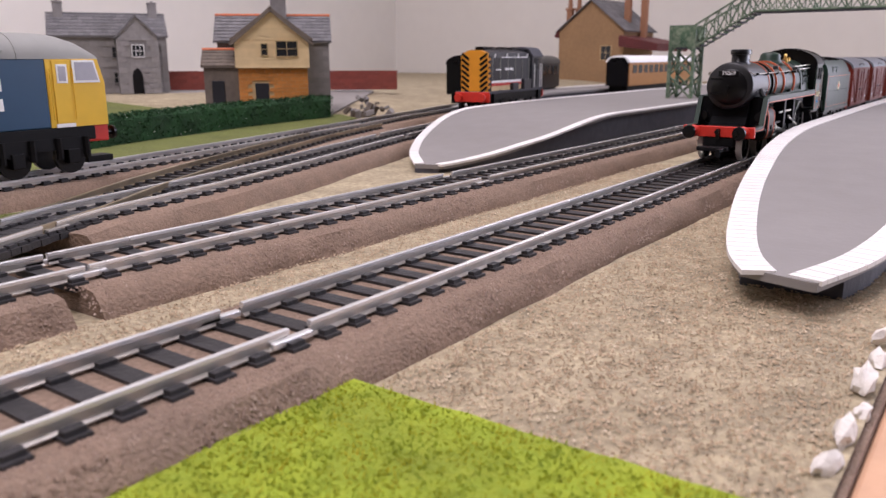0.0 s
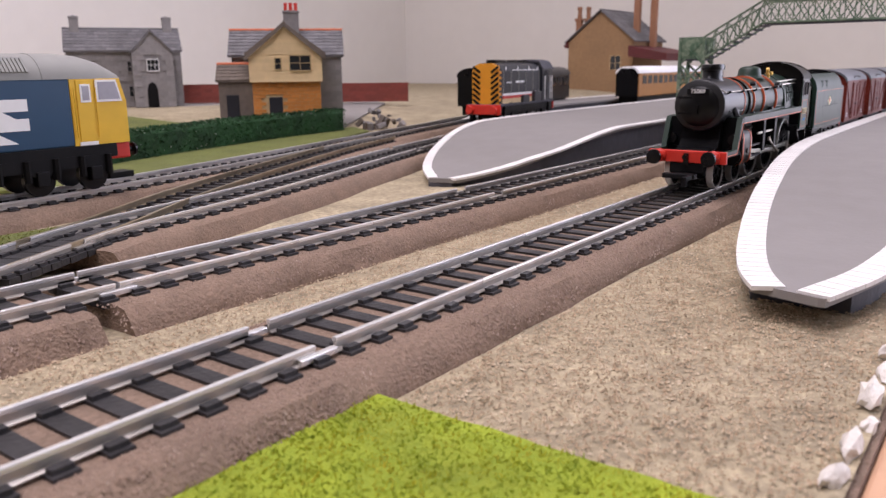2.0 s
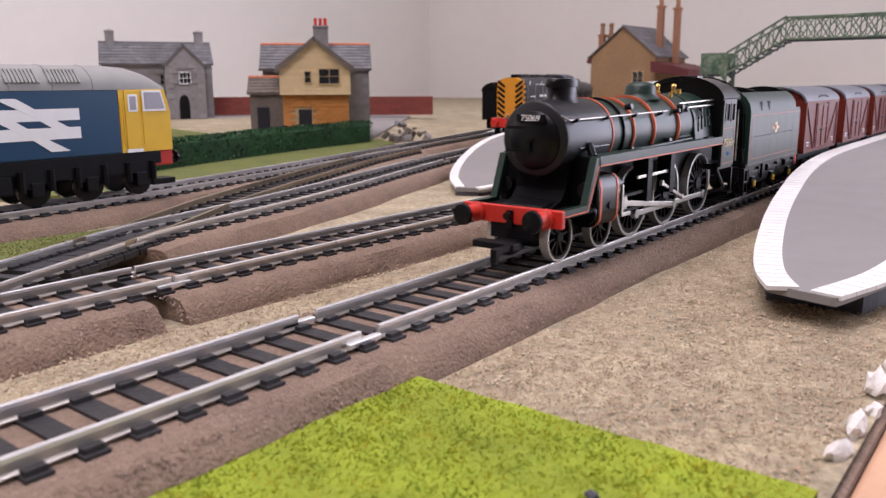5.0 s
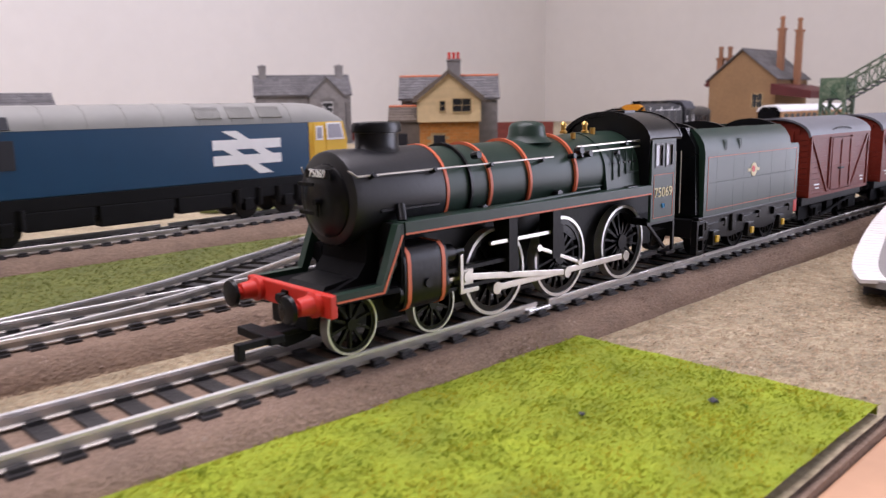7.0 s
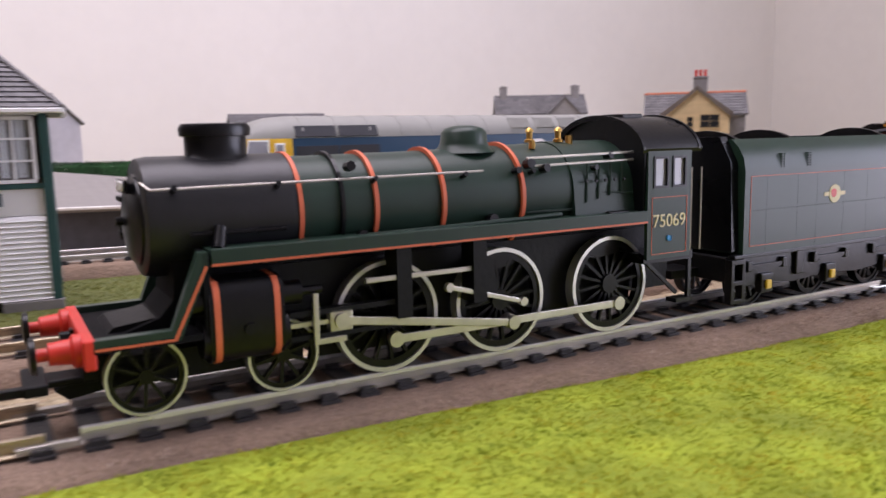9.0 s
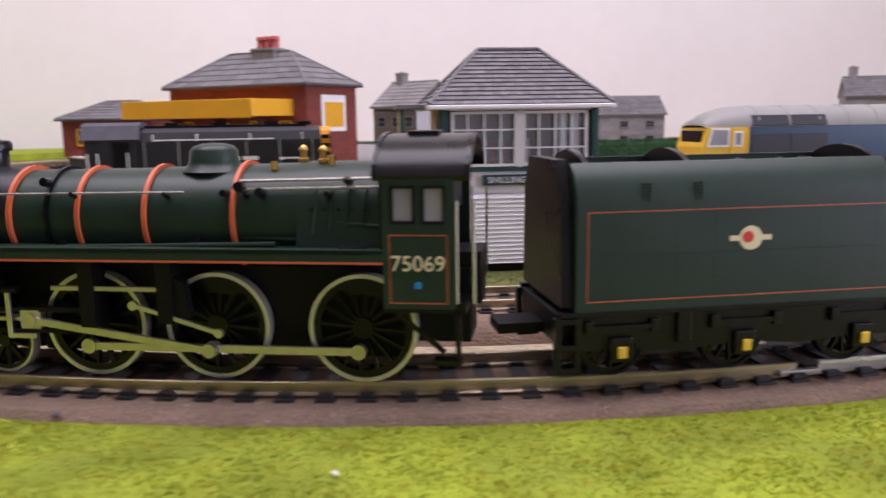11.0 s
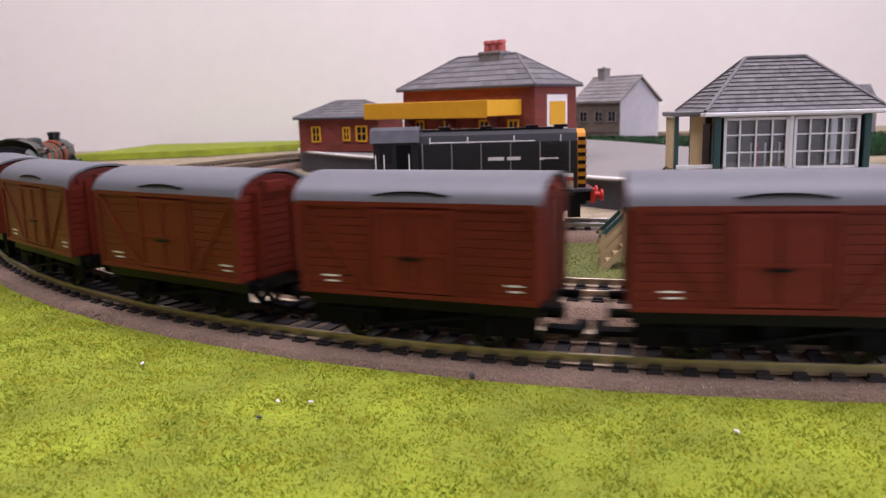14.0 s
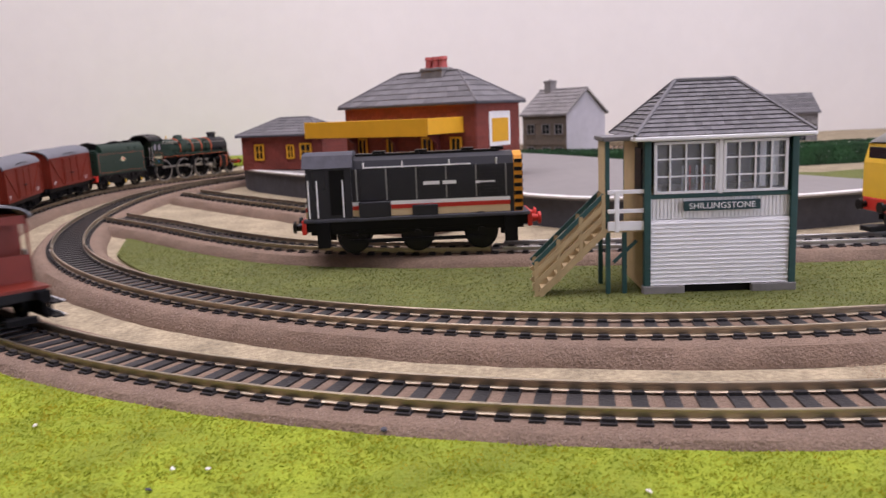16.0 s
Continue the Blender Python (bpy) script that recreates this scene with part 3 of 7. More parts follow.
def track(label, path, a, b, near, gaps=(), rail=M_RAIL, bed=True, zoff=0.0, bed_from=None, notches=(), old=None, dark_to=None):
    """Bed, rails with joints, and sleepers; those outside the near stretch are joined."""
    t = thing("railway_track", label, "track", group="tracks of the layout")
    if bed:
        a2 = bed_from if bed_from is not None else a
        cuts = [a2] + [g for g in notches if g > a2] + [b]
        for c0, c1 in zip(cuts, cuts[1:]):
            strip(path, c0 + 0.8, c1 - 0.8, [(-21, -0.6), (-19.8, 2.2), (-17.2, 5.2), (-15, 5.7), (15, 5.7), (17.2, 5.2), (19.8, 2.2), (21, -0.6)], "ballast_bed", M_FOAM, t, wobble=0.9, zoff=zoff * 0.4, smooth=True, label="brown foam ballast with sloping shoulders")
    for side in (-GAUGE, GAUGE):
        cuts = [a] + list(gaps) + [b]
        for c0, c1 in zip(cuts, cuts[1:]):
            o = side
            m = M_RAIL_OLD if (old is not None and c0 >= old) or (dark_to is not None and c1 <= dark_to) else rail
            rl = strip(path, c0 + 0.25, c1 - 0.25, [(o - 0.5, 8.2), (o - 0.5, 8.85), (o - 0.36, 9.0), (o + 0.36, 9.0), (o + 0.5, 8.85), (o + 0.5, 8.2), (o + 0.2, 8.0), (o - 0.2, 8.0)], "rail", m, t, zoff=zoff)
            strip(path, c0 + 0.25, c1 - 0.25, [(o + 0.2, 8.02), (o + 0.2, 6.9), (o + 0.9, 6.5), (o + 0.9, 6.3), (o - 0.9, 6.3), (o - 0.9, 6.5), (o - 0.2, 6.9), (o - 0.2, 8.02)], "rail_web", M_RAIL_WEB if m is not M_RAIL_OLD else M_RAIL_OLD, rl, zoff=zoff)
        for g in gaps:
            x, y = path.side(g, side + math.copysign(0.55, side))
            w = path.way(g)
            jm = pose(x, y, lift(x, y) + zoff, 0, 0, math.degrees(math.atan2(w[1], w[0])))
            part("rail_joiner", box(B(), -4.5, 4.5, -0.75, 0.75, 6.4, 7.6, 0.2, jm), M_RAIL_WEB if abs(g) >= 140 else rail, t)
    rest = []
    for s in np.arange(a + 3, b - 3, PITCH):
        x, y = path.at(s)
        w = path.way(s)
        m = pose(x * K, y * K, (lift(x, y) + zoff) * K, 0, 0, math.degrees(math.atan2(w[1], w[0])))
        if near[0] <= s <= near[1]:
            o = bpy.data.objects.new("sleeper", SLEEPER)
            scene.collection.objects.link(o)
            o.parent = t
            o.matrix_basis = m
        else:
            rest.append(m)
    if rest:
        bm = B()
        for m in rest:
            k = len(bm.verts)
            bm.from_mesh(SLEEPER)
            bm.verts.ensure_lookup_table()
            bmesh.ops.transform(bm, matrix=m, verts=bm.verts[k:])
        me = bpy.data.meshes.new("sleeper_run")
        bm.to_mesh(me)
        bm.free()
        me.materials.append(M_SLEEPER)
        o = new("sleeper_run", me)
        o.parent = t
        tagged(o, kind="stuff")
    return t


# old: beyond it, tarnish and a brownish reflection are put into the rail colour
track("main running line with bright rails on brown foam", LINE_A, -1050, 1900, (-700, 760), gaps=(-640, -335, 0, 215, 700), old=200)
track("inner running line beside the main line", LINE_B, -1050, 1850, (-500, 760), gaps=(-460, -160, -3, 160, 640), notches=(6,), old=150)
track("diverging track of a turnout towards the station", LINE_C, 0, 1200, (0, 700), gaps=(150, 420), zoff=0.02, bed_from=150)
track("siding with pale rails and grass beside it", LINE_W, 0, 1650, (0, 1000), gaps=(330, 640), rail=M_RAIL_WHITE, dark_to=330)
track("dark turnout track crossing towards the yard", LINE_D, 0, 375, (0, 375), rail=M_RAIL_OLD, zoff=0.05, bed_from=70)

LINE_P = Path(curve_through([(-540, 536), (-495, 487), (-440, 433), (-380, 374), (-325, 322)]))
track("short tarnished track along the stone platform", LINE_P, 0, LINE_P.s[-1] - 4, (0, 300), rail=M_RAIL_OLD, old=0)


def bed_grit(name, path, a, b, n, seed):
    """Coarse grains standing out of the foam shoulders."""
    rng = random.Random(seed)
    verts, faces = [], []
    for _ in range(n):
        s, o = rng.uniform(a, b), rng.choice((-1, 1)) * rng.uniform(10.5, 20.6)
        q = abs(o)
        if path is LINE_B and abs(s - 6) < 3:
            continue
        z = 5.7 if q < 15 else 5.7 - (q - 15) * 0.23 if q < 17.2 else 5.2 - (q - 17.2) * 1.2
        x, y = path.side(s, o)
        r, k = rng.uniform(0.15, 0.42), len(verts)
        z += lift(x, y)
        t = rng.uniform(0, 3)
        for i in range(4):
            verts.append((x + r * math.cos(t + i * 1.571), y + r * math.sin(t + i * 1.571), z - 0.25))
        verts.append((x, y, z + r * rng.uniform(0.5, 1.1)))
        faces += [(k + i, k + (i + 1) % 4, k + 4) for i in range(4)]
    me = bpy.data.meshes.new(name)
    me.from_pydata(verts, [], faces)
    return tagged(linked(name, me, M_BED_GRAIN), "brown grains of the foam ballast", "ballast", kind="stuff")


M_BED_GRAIN = blade_mat("ballast_grain_mix", (0.17, 0.115, 0.085), (0.30, 0.21, 0.16), (0.46, 0.36, 0.29), False)
bed_grit("ballast_grain", LINE_A, -260, 640, 30000, 21)
bed_grit("ballast_grain", LINE_B, -260, 600, 20000, 22)

# ---- the moving train; x is ahead, y towards its left side, z from the rail ----


def wheelset(parent, x, r, spokes, tyre, wide=8.2, pin=0.0):
    """Two wheels on an axle, as one turning part with its tyres, spokes and hubs."""
    ax = new("wheelset")
    ax.parent = parent
    ax.empty_display_size = 0.005
    ax.matrix_basis = pose(x * K, 0, r * K)
    bm = B()
    cyl(bm, (0, -wide, 0), (0, wide, 0), 1.0, n=8)
    for s in (-1, 1):
        y0, y1 = s * wide - 1.1, s * wide + 1.1
        tube(bm, "y", (0, 0), r * 0.925, r * 0.8, y0 + 0.3, y1 - 0.3)
        cyl(bm, (0, y0, 0), (0, y1, 0), r * 0.2, n=12)
        if tyre is M_BLACK_DULL:
            for k in range(spokes):
                box(bm, 0, r * 0.82, s * wide - 0.55, s * wide + 0.55, -0.28, 0.28, m=Matrix.Rotation(-2 * math.pi * k / spokes, 4, "Y"))
        else:
            first = part("spoke", box(B(), r * 0.15, r * 0.82, s * wide - 0.55, s * wide + 0.55, -0.28, 0.28), M_BLACK, ax)
            for k in range(1, spokes):
                again(first, 0, 0, 0, parent=ax).matrix_basis = Matrix.Rotation(-2 * math.pi * k / spokes, 4, "Y")
        if pin:
            prism(bm, [(r * 0.85 * math.cos(math.radians(d)), r * 0.85 * math.sin(math.radians(d))) for d in range(-35, 36, 10)] + [(r * 0.6, 0.3 * r), (r * 0.6, -0.3 * r)], s * wide - 0.5, s * wide + 0.5, m=Matrix.Rotation(math.pi, 4, "Y"))
    part("wheel_centre", bm, M_BLACK, ax)
    bm = B()
    for s in (-1, 1):
        tube(bm, "y", (0, 0), r, r * 0.925, min(s * (wide - 1.3), s * (wide + 1.2)), max(s * (wide - 1.3), s * (wide + 1.2)), 32)
    part("tyre", bm, tyre, ax, "pale tyre rim" if tyre is M_TYRE else "")
    if pin:
        bm = B()
        for s in (-1, 1):
            cyl(bm, (pin, s * (wide + 0.9), 0), (pin, s * (wide + 3.2), 0), 0.75, n=10)
        part("crank_pin", bm, M_ROD, ax)
    return ax


def rod(x0, z0, x1, z1, y, w, t, ends=1.3):
    bm = B()
    a = math.atan2(z1 - z0, x1 - x0)
    ln = math.hypot(x1 - x0, z1 - z0)
    m = Matrix.Translation((x0, 0, z0)) @ Matrix.Rotation(-a, 4, "Y")
    box(bm, 0, ln, y - t / 2, y + t / 2, -w / 2, w / 2, 0.12, m)
    for x, z in ((x0, z0), (x1, z1)):
        cyl(bm, (x, y - t * 0.8, z), (x, y + t * 0.8, z), ends, n=12)
    return bm


CRANK = 4.0
DRIVE_R, BOGIE_R = 10.6, 6.4
DRIVERS = (-43.2, -68.6, -97.6)


def steam_locomotive():
    L = thing("steam_locomotive", "dark green lined steam engine with black smokebox on the main line", "locomotive", group="moving train")
    wheels = [("bogie", wheelset(L, x, BOGIE_R, 10, M_TYRE)) for x in (0, -22.8)]
    wheels += [("drive", wheelset(L, x, DRIVE_R, 16, M_TYRE, pin=CRANK)) for x in DRIVERS]
    # frames, bogie and running plate
    bm = B()
    prism(bm, [(6, 12.6), (4, 14.5), (-9, 16), (-12, 22), (-118, 22), (-118, 11), (-104, 10), (-100, 15), (-30, 14), (-27, 11), (6, 12)], -6.3, 6.3)
    box(bm, -28, 5, -4.5, 4.5, 4, 9)
    box(bm, -120, -12, -5.5, 5.5, 15, 25)
    box(bm, -106, -30, -6.2, 6.2, 4.2, 16)
    box(bm, -118, -104, -6.0, 6.0, 7.5, 12)
    part("frame", bm, M_BLACK_DULL, L)
    bm = B()
    for s in (-1, 1):
        box(bm, -103, -10, s * 15 if s < 0 else 8, s * 8 if s < 0 else 15, 25.8, 26.6)
        box(bm, -103, -10, min(s * 14.2, s * 15), max(s * 14.2, s * 15), 24.0, 26.8, 0.15)
    part("running_plate", bm, M_LOCO_GREEN, L, "dark green valance with orange line")
    bm = B()
    for s in (-1, 1):
        box(bm, -103, -10, min(s * 15.02, s * 15.1), max(s * 15.02, s * 15.1), 24.1, 24.5)
        m = Matrix.Translation((-9.5, 0, 24.1)) @ Matrix.Rotation(radians(64), 4, "Y")
        box(bm, 0, 12.4, min(s * 15.02, s * 15.12), max(s * 15.02, s * 15.12), 0.1, 0.6, m=m)
        box(bm, -4, 7.8, min(s * 15.02, s * 15.1), max(s * 15.02, s * 15.1), 13.0, 13.4)
    part("lining", bm, M_ORANGE_LINE, L, "thin orange lining")
    # front drop plate and beam
    bm = B()
    box(bm, -8, 8, -15, 15, 12.6, 13.6)
    box(bm, -9.6, -8.6, -15, 15, 13, 26.4)
    prism(bm, [(-22, 22), (-5, 25.6), (-5.6, 21.5), (-5.2, 18), (-3, 15.4), (2.5, 13.6), (-22, 13.6)], -7.6, 7.6)
    part("front_plate", bm, M_SHADOW_BLACK, L)
    for s in (-1, 1):
        part("side_strip", prism(B(), [(-9.5, 26.5), (-8.0, 26.5), (-3.4, 14.7), (8, 14.7), (8, 13.0), (-4.6, 13.0), (-9.5, 24.0)], min(s * 13, s * 15), max(s * 13, s * 15)), M_LOCO_GREEN, L, "green edge strip of the front drop")
    bx("buffer_beam", (7.6, 9.4, -15, 15, 10.2, 14.8), M_RED, L, 0.3)
    for s in (-1, 1):
        bf = part("buffer", lathe(B(), [(0, 2.6), (1.2, 2.6), (1.6, 2.0), (4.6, 1.7), (4.7, 1.0), (6.2, 1.0)], (9.2, s * 10.4, 12.6), (1, 0, 0), 16), M_RED, L, smooth=True)
        part("buffer_head", lathe(B(), [(0, 1.0), (0.1, 2.9), (0.9, 2.7), (1.2, 1.2)], (15.4, s * 10.4, 12.6), (1, 0, 0), 18), M_BLACK, bf, smooth=True)
    bm = B()
    cyl(bm, (9, 0, 12.5), (11.5, 0, 12.5), 1.0, n=8)
    box(bm, 9.2, 10, -0.9, 0.9, 9.4, 13.8)
    part("draw_hook", bm, M_BLACK, L)
    bm = B()
    box(bm, 2, 16, -3.0, 3.0, 5.2, 6.4, 0.3)
    box(bm, 14, 17.5, -6.2, 6.2, 5.0, 6.8, 0.3)
    box(bm, 16, 24, 3.8, 5.6, 5.2, 6.6, 0.2)
    box(bm, 22.4, 24, 3.8, 5.6, 3.2, 6.6, 0.2)
    prism(bm, [(4, 6), (9, 6), (13, 4.2), (11, 2.4), (5, 3.2)], -1.4, 1.4)
    box(bm, 4, 9, -6.5, 6.5, 6.2, 10.4, 0.4)
    part("coupling", bm, M_BLACK_DULL, L, "large plastic coupling hook")
    # boiler
    zc = 31.2
    part("smokebox", lathe(B(), [(0, 9.2), (0.4, 9.8), (2, 10.1), (25, 10.1)], (-1.6, 0, zc), (-1, 0, 0), 40), M_SMOKEBOX, L, "matt black smokebox", smooth=True)
    door = part("smokebox_door", lathe(B(), [(-0.3, 7.8), (0.6, 7.6), (1.6, 6.0), (2.1, 3.0), (2.2, 0.4)], (-1.8, 0, zc - 0.4), (1, 0, 0), 36), M_BLACK, L, smooth=True)
    bm = B()
    cyl(bm, (0.3, 0, zc - 0.4), (1.6, 0, zc - 0.4), 0.7, n=8)
    box(bm, 0.7, 1.1, -0.25, 0.25, zc - 3.4, zc)
    for z in (-3, 3):
        box(bm, -0.4, 0.3, -7.5, -2, zc + z - 0.4, zc + z + 0.4)
    part("door_dart", bm, M_BLACK_DULL, door)
    part("number_board", box(B(), 0.0, 0.5, -4.2, 4.2, zc + 4.4, zc + 6.4), M_BLACK_DULL, door)
    text("front_number", "75069", 2.3, M_WHITE, door, Matrix.Translation((0.6, 0, zc + 5.4)) @ Euler((radians(90), 0, radians(90))).to_matrix().to_4x4(), "white painted number")
    bo = part("boiler", lathe(B(), [(0, 9.4), (24, 9.6), (60, 10.6)], (-26.5, 0, zc), (-1, 0, 0), 40), M_LOCO_GREEN, L, "dark green lined boiler", smooth=True)
    fb = part("firebox", prism(B(), [(10.8 * math.cos(math.radians(a)) * 1.02, zc + (10.8 * math.sin(math.radians(a)) if a >= 0 or a <= -180 else 0)) for a in range(0, 181, 9)] + [(-12, 23.5), (12, 23.5)], -104, -86, axis="x"), M_LOCO_GREEN, L, smooth=True)
    for x, r in ((-26.6, 10.15), (-41, 10.0), (-55, 10.3), (-73, 10.85)):
        bm = B()
        lathe_ring = [(0, r + 0.0), (0, r + 0.18), (0.8, r + 0.18), (0.8, r + 0.0)]
        lathe(bm, lathe_ring, (x, 0, zc), (-1, 0, 0), 40)
        part("boiler_band", bm, M_ORANGE_LINE, bo, "orange lined boiler band", smooth=True)
    bm = B()
    lathe(bm, [(0, 9.95), (0, 10.2), (0.7, 10.2), (0.7, 9.95)], (-34.5, 0, zc), (-1, 0, 0), 36)
    part("boiler_strap", bm, M_BLACK, bo)
    part("chimney", lathe(B(), [(-1.5, 4.9), (-0.2, 4.3), (0.5, 3.75), (3.5, 3.75), (3.6, 4.25), (5.0, 4.35), (5.7, 4.0), (5.8, 3.0), (3.9, 2.8)], (0, 0, 0), (0, 0, 1), 28), M_BLACK, L, "black double chimney", smooth=True).matrix_basis = Matrix.Translation((-0.0155, 0, 0.0409)) @ Matrix.Diagonal((1.42, 1, 1, 1))
    part("dome", lathe(B(), [(-1.2, 6.6), (0.0, 5.3), (0.8, 4.9), (2.8, 4.7), (3.7, 3.9), (4.2, 2.2), (4.3, 0.1)], (-66, 0, zc + 10.2), (0, 0, 1), 28), M_LOCO_GREEN, L, smooth=True)
    for y in (-1.8, 1.8):
        part("safety_valve", lathe(B(), [(0, 1.1), (0.6, 1.1), (0.8, 0.7), (2.2, 0.7), (2.3, 1.0), (2.8, 0.8), (3.2, 0.4)], (-86.5 - y * 1.4, y, zc + 10.6), (0, 0, 1), 12), M_BRASS, L, "brass safety valve", smooth=True)
    bm = B()
    cyl(bm, (-80, 4.5, zc + 9.4), (-80, 4.5, zc + 11), 0.7, n=8)
    cyl(bm, (-91, 3.0, zc + 10), (-91, 3.0, zc + 12), 0.8, n=8)
    part("whistle", bm, M_BRASS, L)
    for s in (-1, 1):
        bm = B()
        y, z = s * 9.6, zc + 5.0
        cyl(bm, (-2.5, y * 0.985, z), (-64, s * 10.3, z + 0.6), 0.22, n=6)
        cyl(bm, (-2.5, y * 0.985, z), (-1.2, s * 8.0, z + 1.2), 0.22, n=6)
        part("hand_rail", bm, M_RAIL_WEB, L)
        for x in (-6, -23, -41, -60, -76):
            part("rail_knob", cyl(B(), (x, s * 8.9, z - 0.4), (x, s * 10.6, z + 0.25), 0.5, n=8), M_BLACK, L)
        for x, zz, r in ((-75, 6.4, 1.0), (-79, 5.4, 0.9), (-72, 5.2, 0.7), (-96, 7.5, 0.8), (-92, 5, 0.6), (-66, -4.2, 1.1), (-36, 7.4, 0.9), (-38, -5, 0.9)):
            part("boiler_valve", cyl(B(), (x, s * 9.2, zc + zz), (x, s * 11.2, zc + zz + 0.3), r, n=8), M_BLACK, L)
        for z0, z1 in ((7.6, 8.2), (6.0, 6.6), (1.2, -0.6), (-3.2, -3.4)):
            part("pipe", cyl(B(), (-75, s * 9.6, zc + z0), (-102, s * 11.3, zc + z1), 0.28, n=6), M_ROD if z0 > 5 else M_LOCO_GREEN, L)
        for k in range(4):
            x = -89 - 3.2 * k
            part("pipe", cyl(B(), (x, s * 11.4, zc - 2 + k * 0.6), (x - 1, s * 10.4, zc + 6.5), 0.25, n=6), M_LOCO_GREEN, L)
        part("ejector_pipe", cyl(B(), (-29, s * 11.2, zc - 5.2), (-82, s * 11.8, zc - 4.0), 0.5, n=8), M_LOCO_GREEN, L)
        part("ejector_pipe", cyl(B(), (-8, s * 9.8, zc - 2.4), (-24, s * 10.2, zc - 2.4), 0.4, n=6), M_BLACK, L)
        for k in range(5):
            part("washout_plug", cyl(B(), (-89 - 2.6 * k, s * 11.2, zc + 2.5), (-89 - 2.6 * k, s * 11.7, zc + 2.5), 0.35, n=6), M_BLACK, L)
        part("injector", box(B(), -100, -94, min(s * 11, s * 13), max(s * 11, s * 13), 24.5, 27, 0.5), M_BLACK, L)
        bm = B()
        cyl(bm, (-13, s * 10, zc - 1.6), (-12, s * 11.8, 26.4), 1.1, n=10)
        part("steam_pipe", bm, M_BLACK, L, smooth=True)
    # cab
    for s in (-1, 1):
        bm = B()
        y0, y1 = (14.0, 14.9) if s > 0 else (-14.9, -14.0)
        box(bm, -116, -103, y0, y1, 16, 31.6)
        box(bm, -104.6, -103, y0, y1, 31.6, 38.2)
        box(bm, -116, -114.4, y0, y1, 31.6, 38.2)
        box(bm, -110.2, -109.0, y0, y1, 31.6, 38.2)
        box(bm, -116, -103, y0, y1, 38.2, 40.2)
        cb = part("cab_side", bm, M_LOCO_GREEN, L, "green cab side with number and lining")
        for a, b in ((-109.0, -104.6), (-114.4, -110.2)):
            bx("pane", (a, b, min(s * 14.2, s * 14.5), max(s * 14.2, s * 14.5), 31.6, 38.2), M_REFLECTION_GLASS, cb, 0, "pane with a pale reflection put into its colour")
            bm = B()
            for c in ((a, b, 31.5, 32.0), (a, b, 37.8, 38.3), (a, a + 0.5, 31.5, 38.3), (b - 0.5, b, 31.5, 38.3)):
                box(bm, c[0], c[1], min(s * 14.6, s * 15.1), max(s * 14.6, s * 15.1), c[2], c[3])
            part("window_frame", bm, M_BLACK, cb)
        bm = B()
        for c in ((-114.8, -104.2, 17.0, 17.14), (-114.8, -104.2, 29.4, 29.54), (-114.8, -114.66, 17, 29.5), (-104.34, -104.2, 17, 29.5)):
            box(bm, c[0], c[1], min(s * 14.92, s * 15.0), max(s * 14.92, s * 15.0), c[2], c[3])
        part("cab_lining", bm, M_ORANGE_LINE, cb)
        m = Matrix.Translation((-109.4, s * 14.95, 24.2)) @ Euler((radians(90), 0, radians(180 if s > 0 else 0))).to_matrix().to_4x4()
        text("cab_number", "75069", 4.0, M_CREAM_TEXT, cb, m, "cream cab number")
        bx("blue_spot", (-110, -108.8, min(s * 14.95, s * 15.1), max(s * 14.95, s * 15.1), 19.8, 21.0), M_BLUE_DOT, cb, 0.3)
        bm = B()
        for x in (-116.4, -119.5):
            cyl(bm, (x, s * 14.6, 17), (x, s * 14.6, 35.6), 0.25, n=6)
        part("cab_hand_rail", bm, M_ROD, cb)
        bm = B()
        box(bm, -15, 0, min(s * 12.6, s * 13.4), max(s * 12.6, s * 13.4), -1.4, -0.6, m=Matrix.Translation((-103, 0, 17.8)) @ Matrix.Rotation(radians(-40), 4, "Y"))
        box(bm, -117, -112, min(s * 12, s * 15), max(s * 12, s * 15), 5.5, 6.4)
        box(bm, -117, -116, min(s * 13.8, s * 14.6), max(s * 13.8, s * 14.6), 5.5, 15)
        part("cab_step", bm, M_BLACK, L)
    roof = [(15.3 * math.cos(math.radians(a)), 38.8 + 8.8 * math.sin(math.radians(a)) * 0.95) for a in range(8, 173, 12)]
    part("cab_roof", prism(B(), [(y, z) for y, z in roof] + [(y * 0.97, z - 0.8) for y, z in roof[::-1]], -119, -101.5, axis="x"), M_BLACK, L, "black curved cab roof", smooth=True)
    bm = B()
    box(bm, -112, -106, -3.5, 3.5, 46.6, 47.7, 0.2)
    for x in (-118.6, -102):
        prism(bm, [(y, z + 0.35) for y, z in roof] + [(y, z - 0.2) for y, z in roof[::-1]], x, x + 0.7, axis="x")
    part("roof_vent", bm, M_BLACK, L)
    bm = B()
    prism(bm, [(y * 0.96, z - 0.6) for y, z in roof] + [(-14, 24), (14, 24)], -103.2, -102.4, axis="x")
    box(bm, -118, -103, -13.9, 13.9, 15, 17)
    part("cab_front", bm, M_BLACK, L)
    # cylinders and valve gear
    gear = {"cross": [], "con": [], "side": [], "ecc": []}
    for s in (-1, 1):
        bm = B()
        pf = [(s * y, z) for y, z in ((8.0, 8.6), (10.0, 7.9), (12.6, 7.9), (14.2, 8.6), (15.1, 10.2), (15.3, 12.5), (15.3, 18.0), (14.9, 20.2), (13.6, 21.4), (8.0, 21.6))]
        prism(bm, pf, -21.4, -9.2, axis="x")
        cyl(bm, (-8.2, s * 11.8, 12), (-22.4, s * 11.8, 12), 3.3, n=20)
        cyl(bm, (-6.8, s * 12.2, 18), (-25.0, s * 12.2, 18), 2.1, n=16)
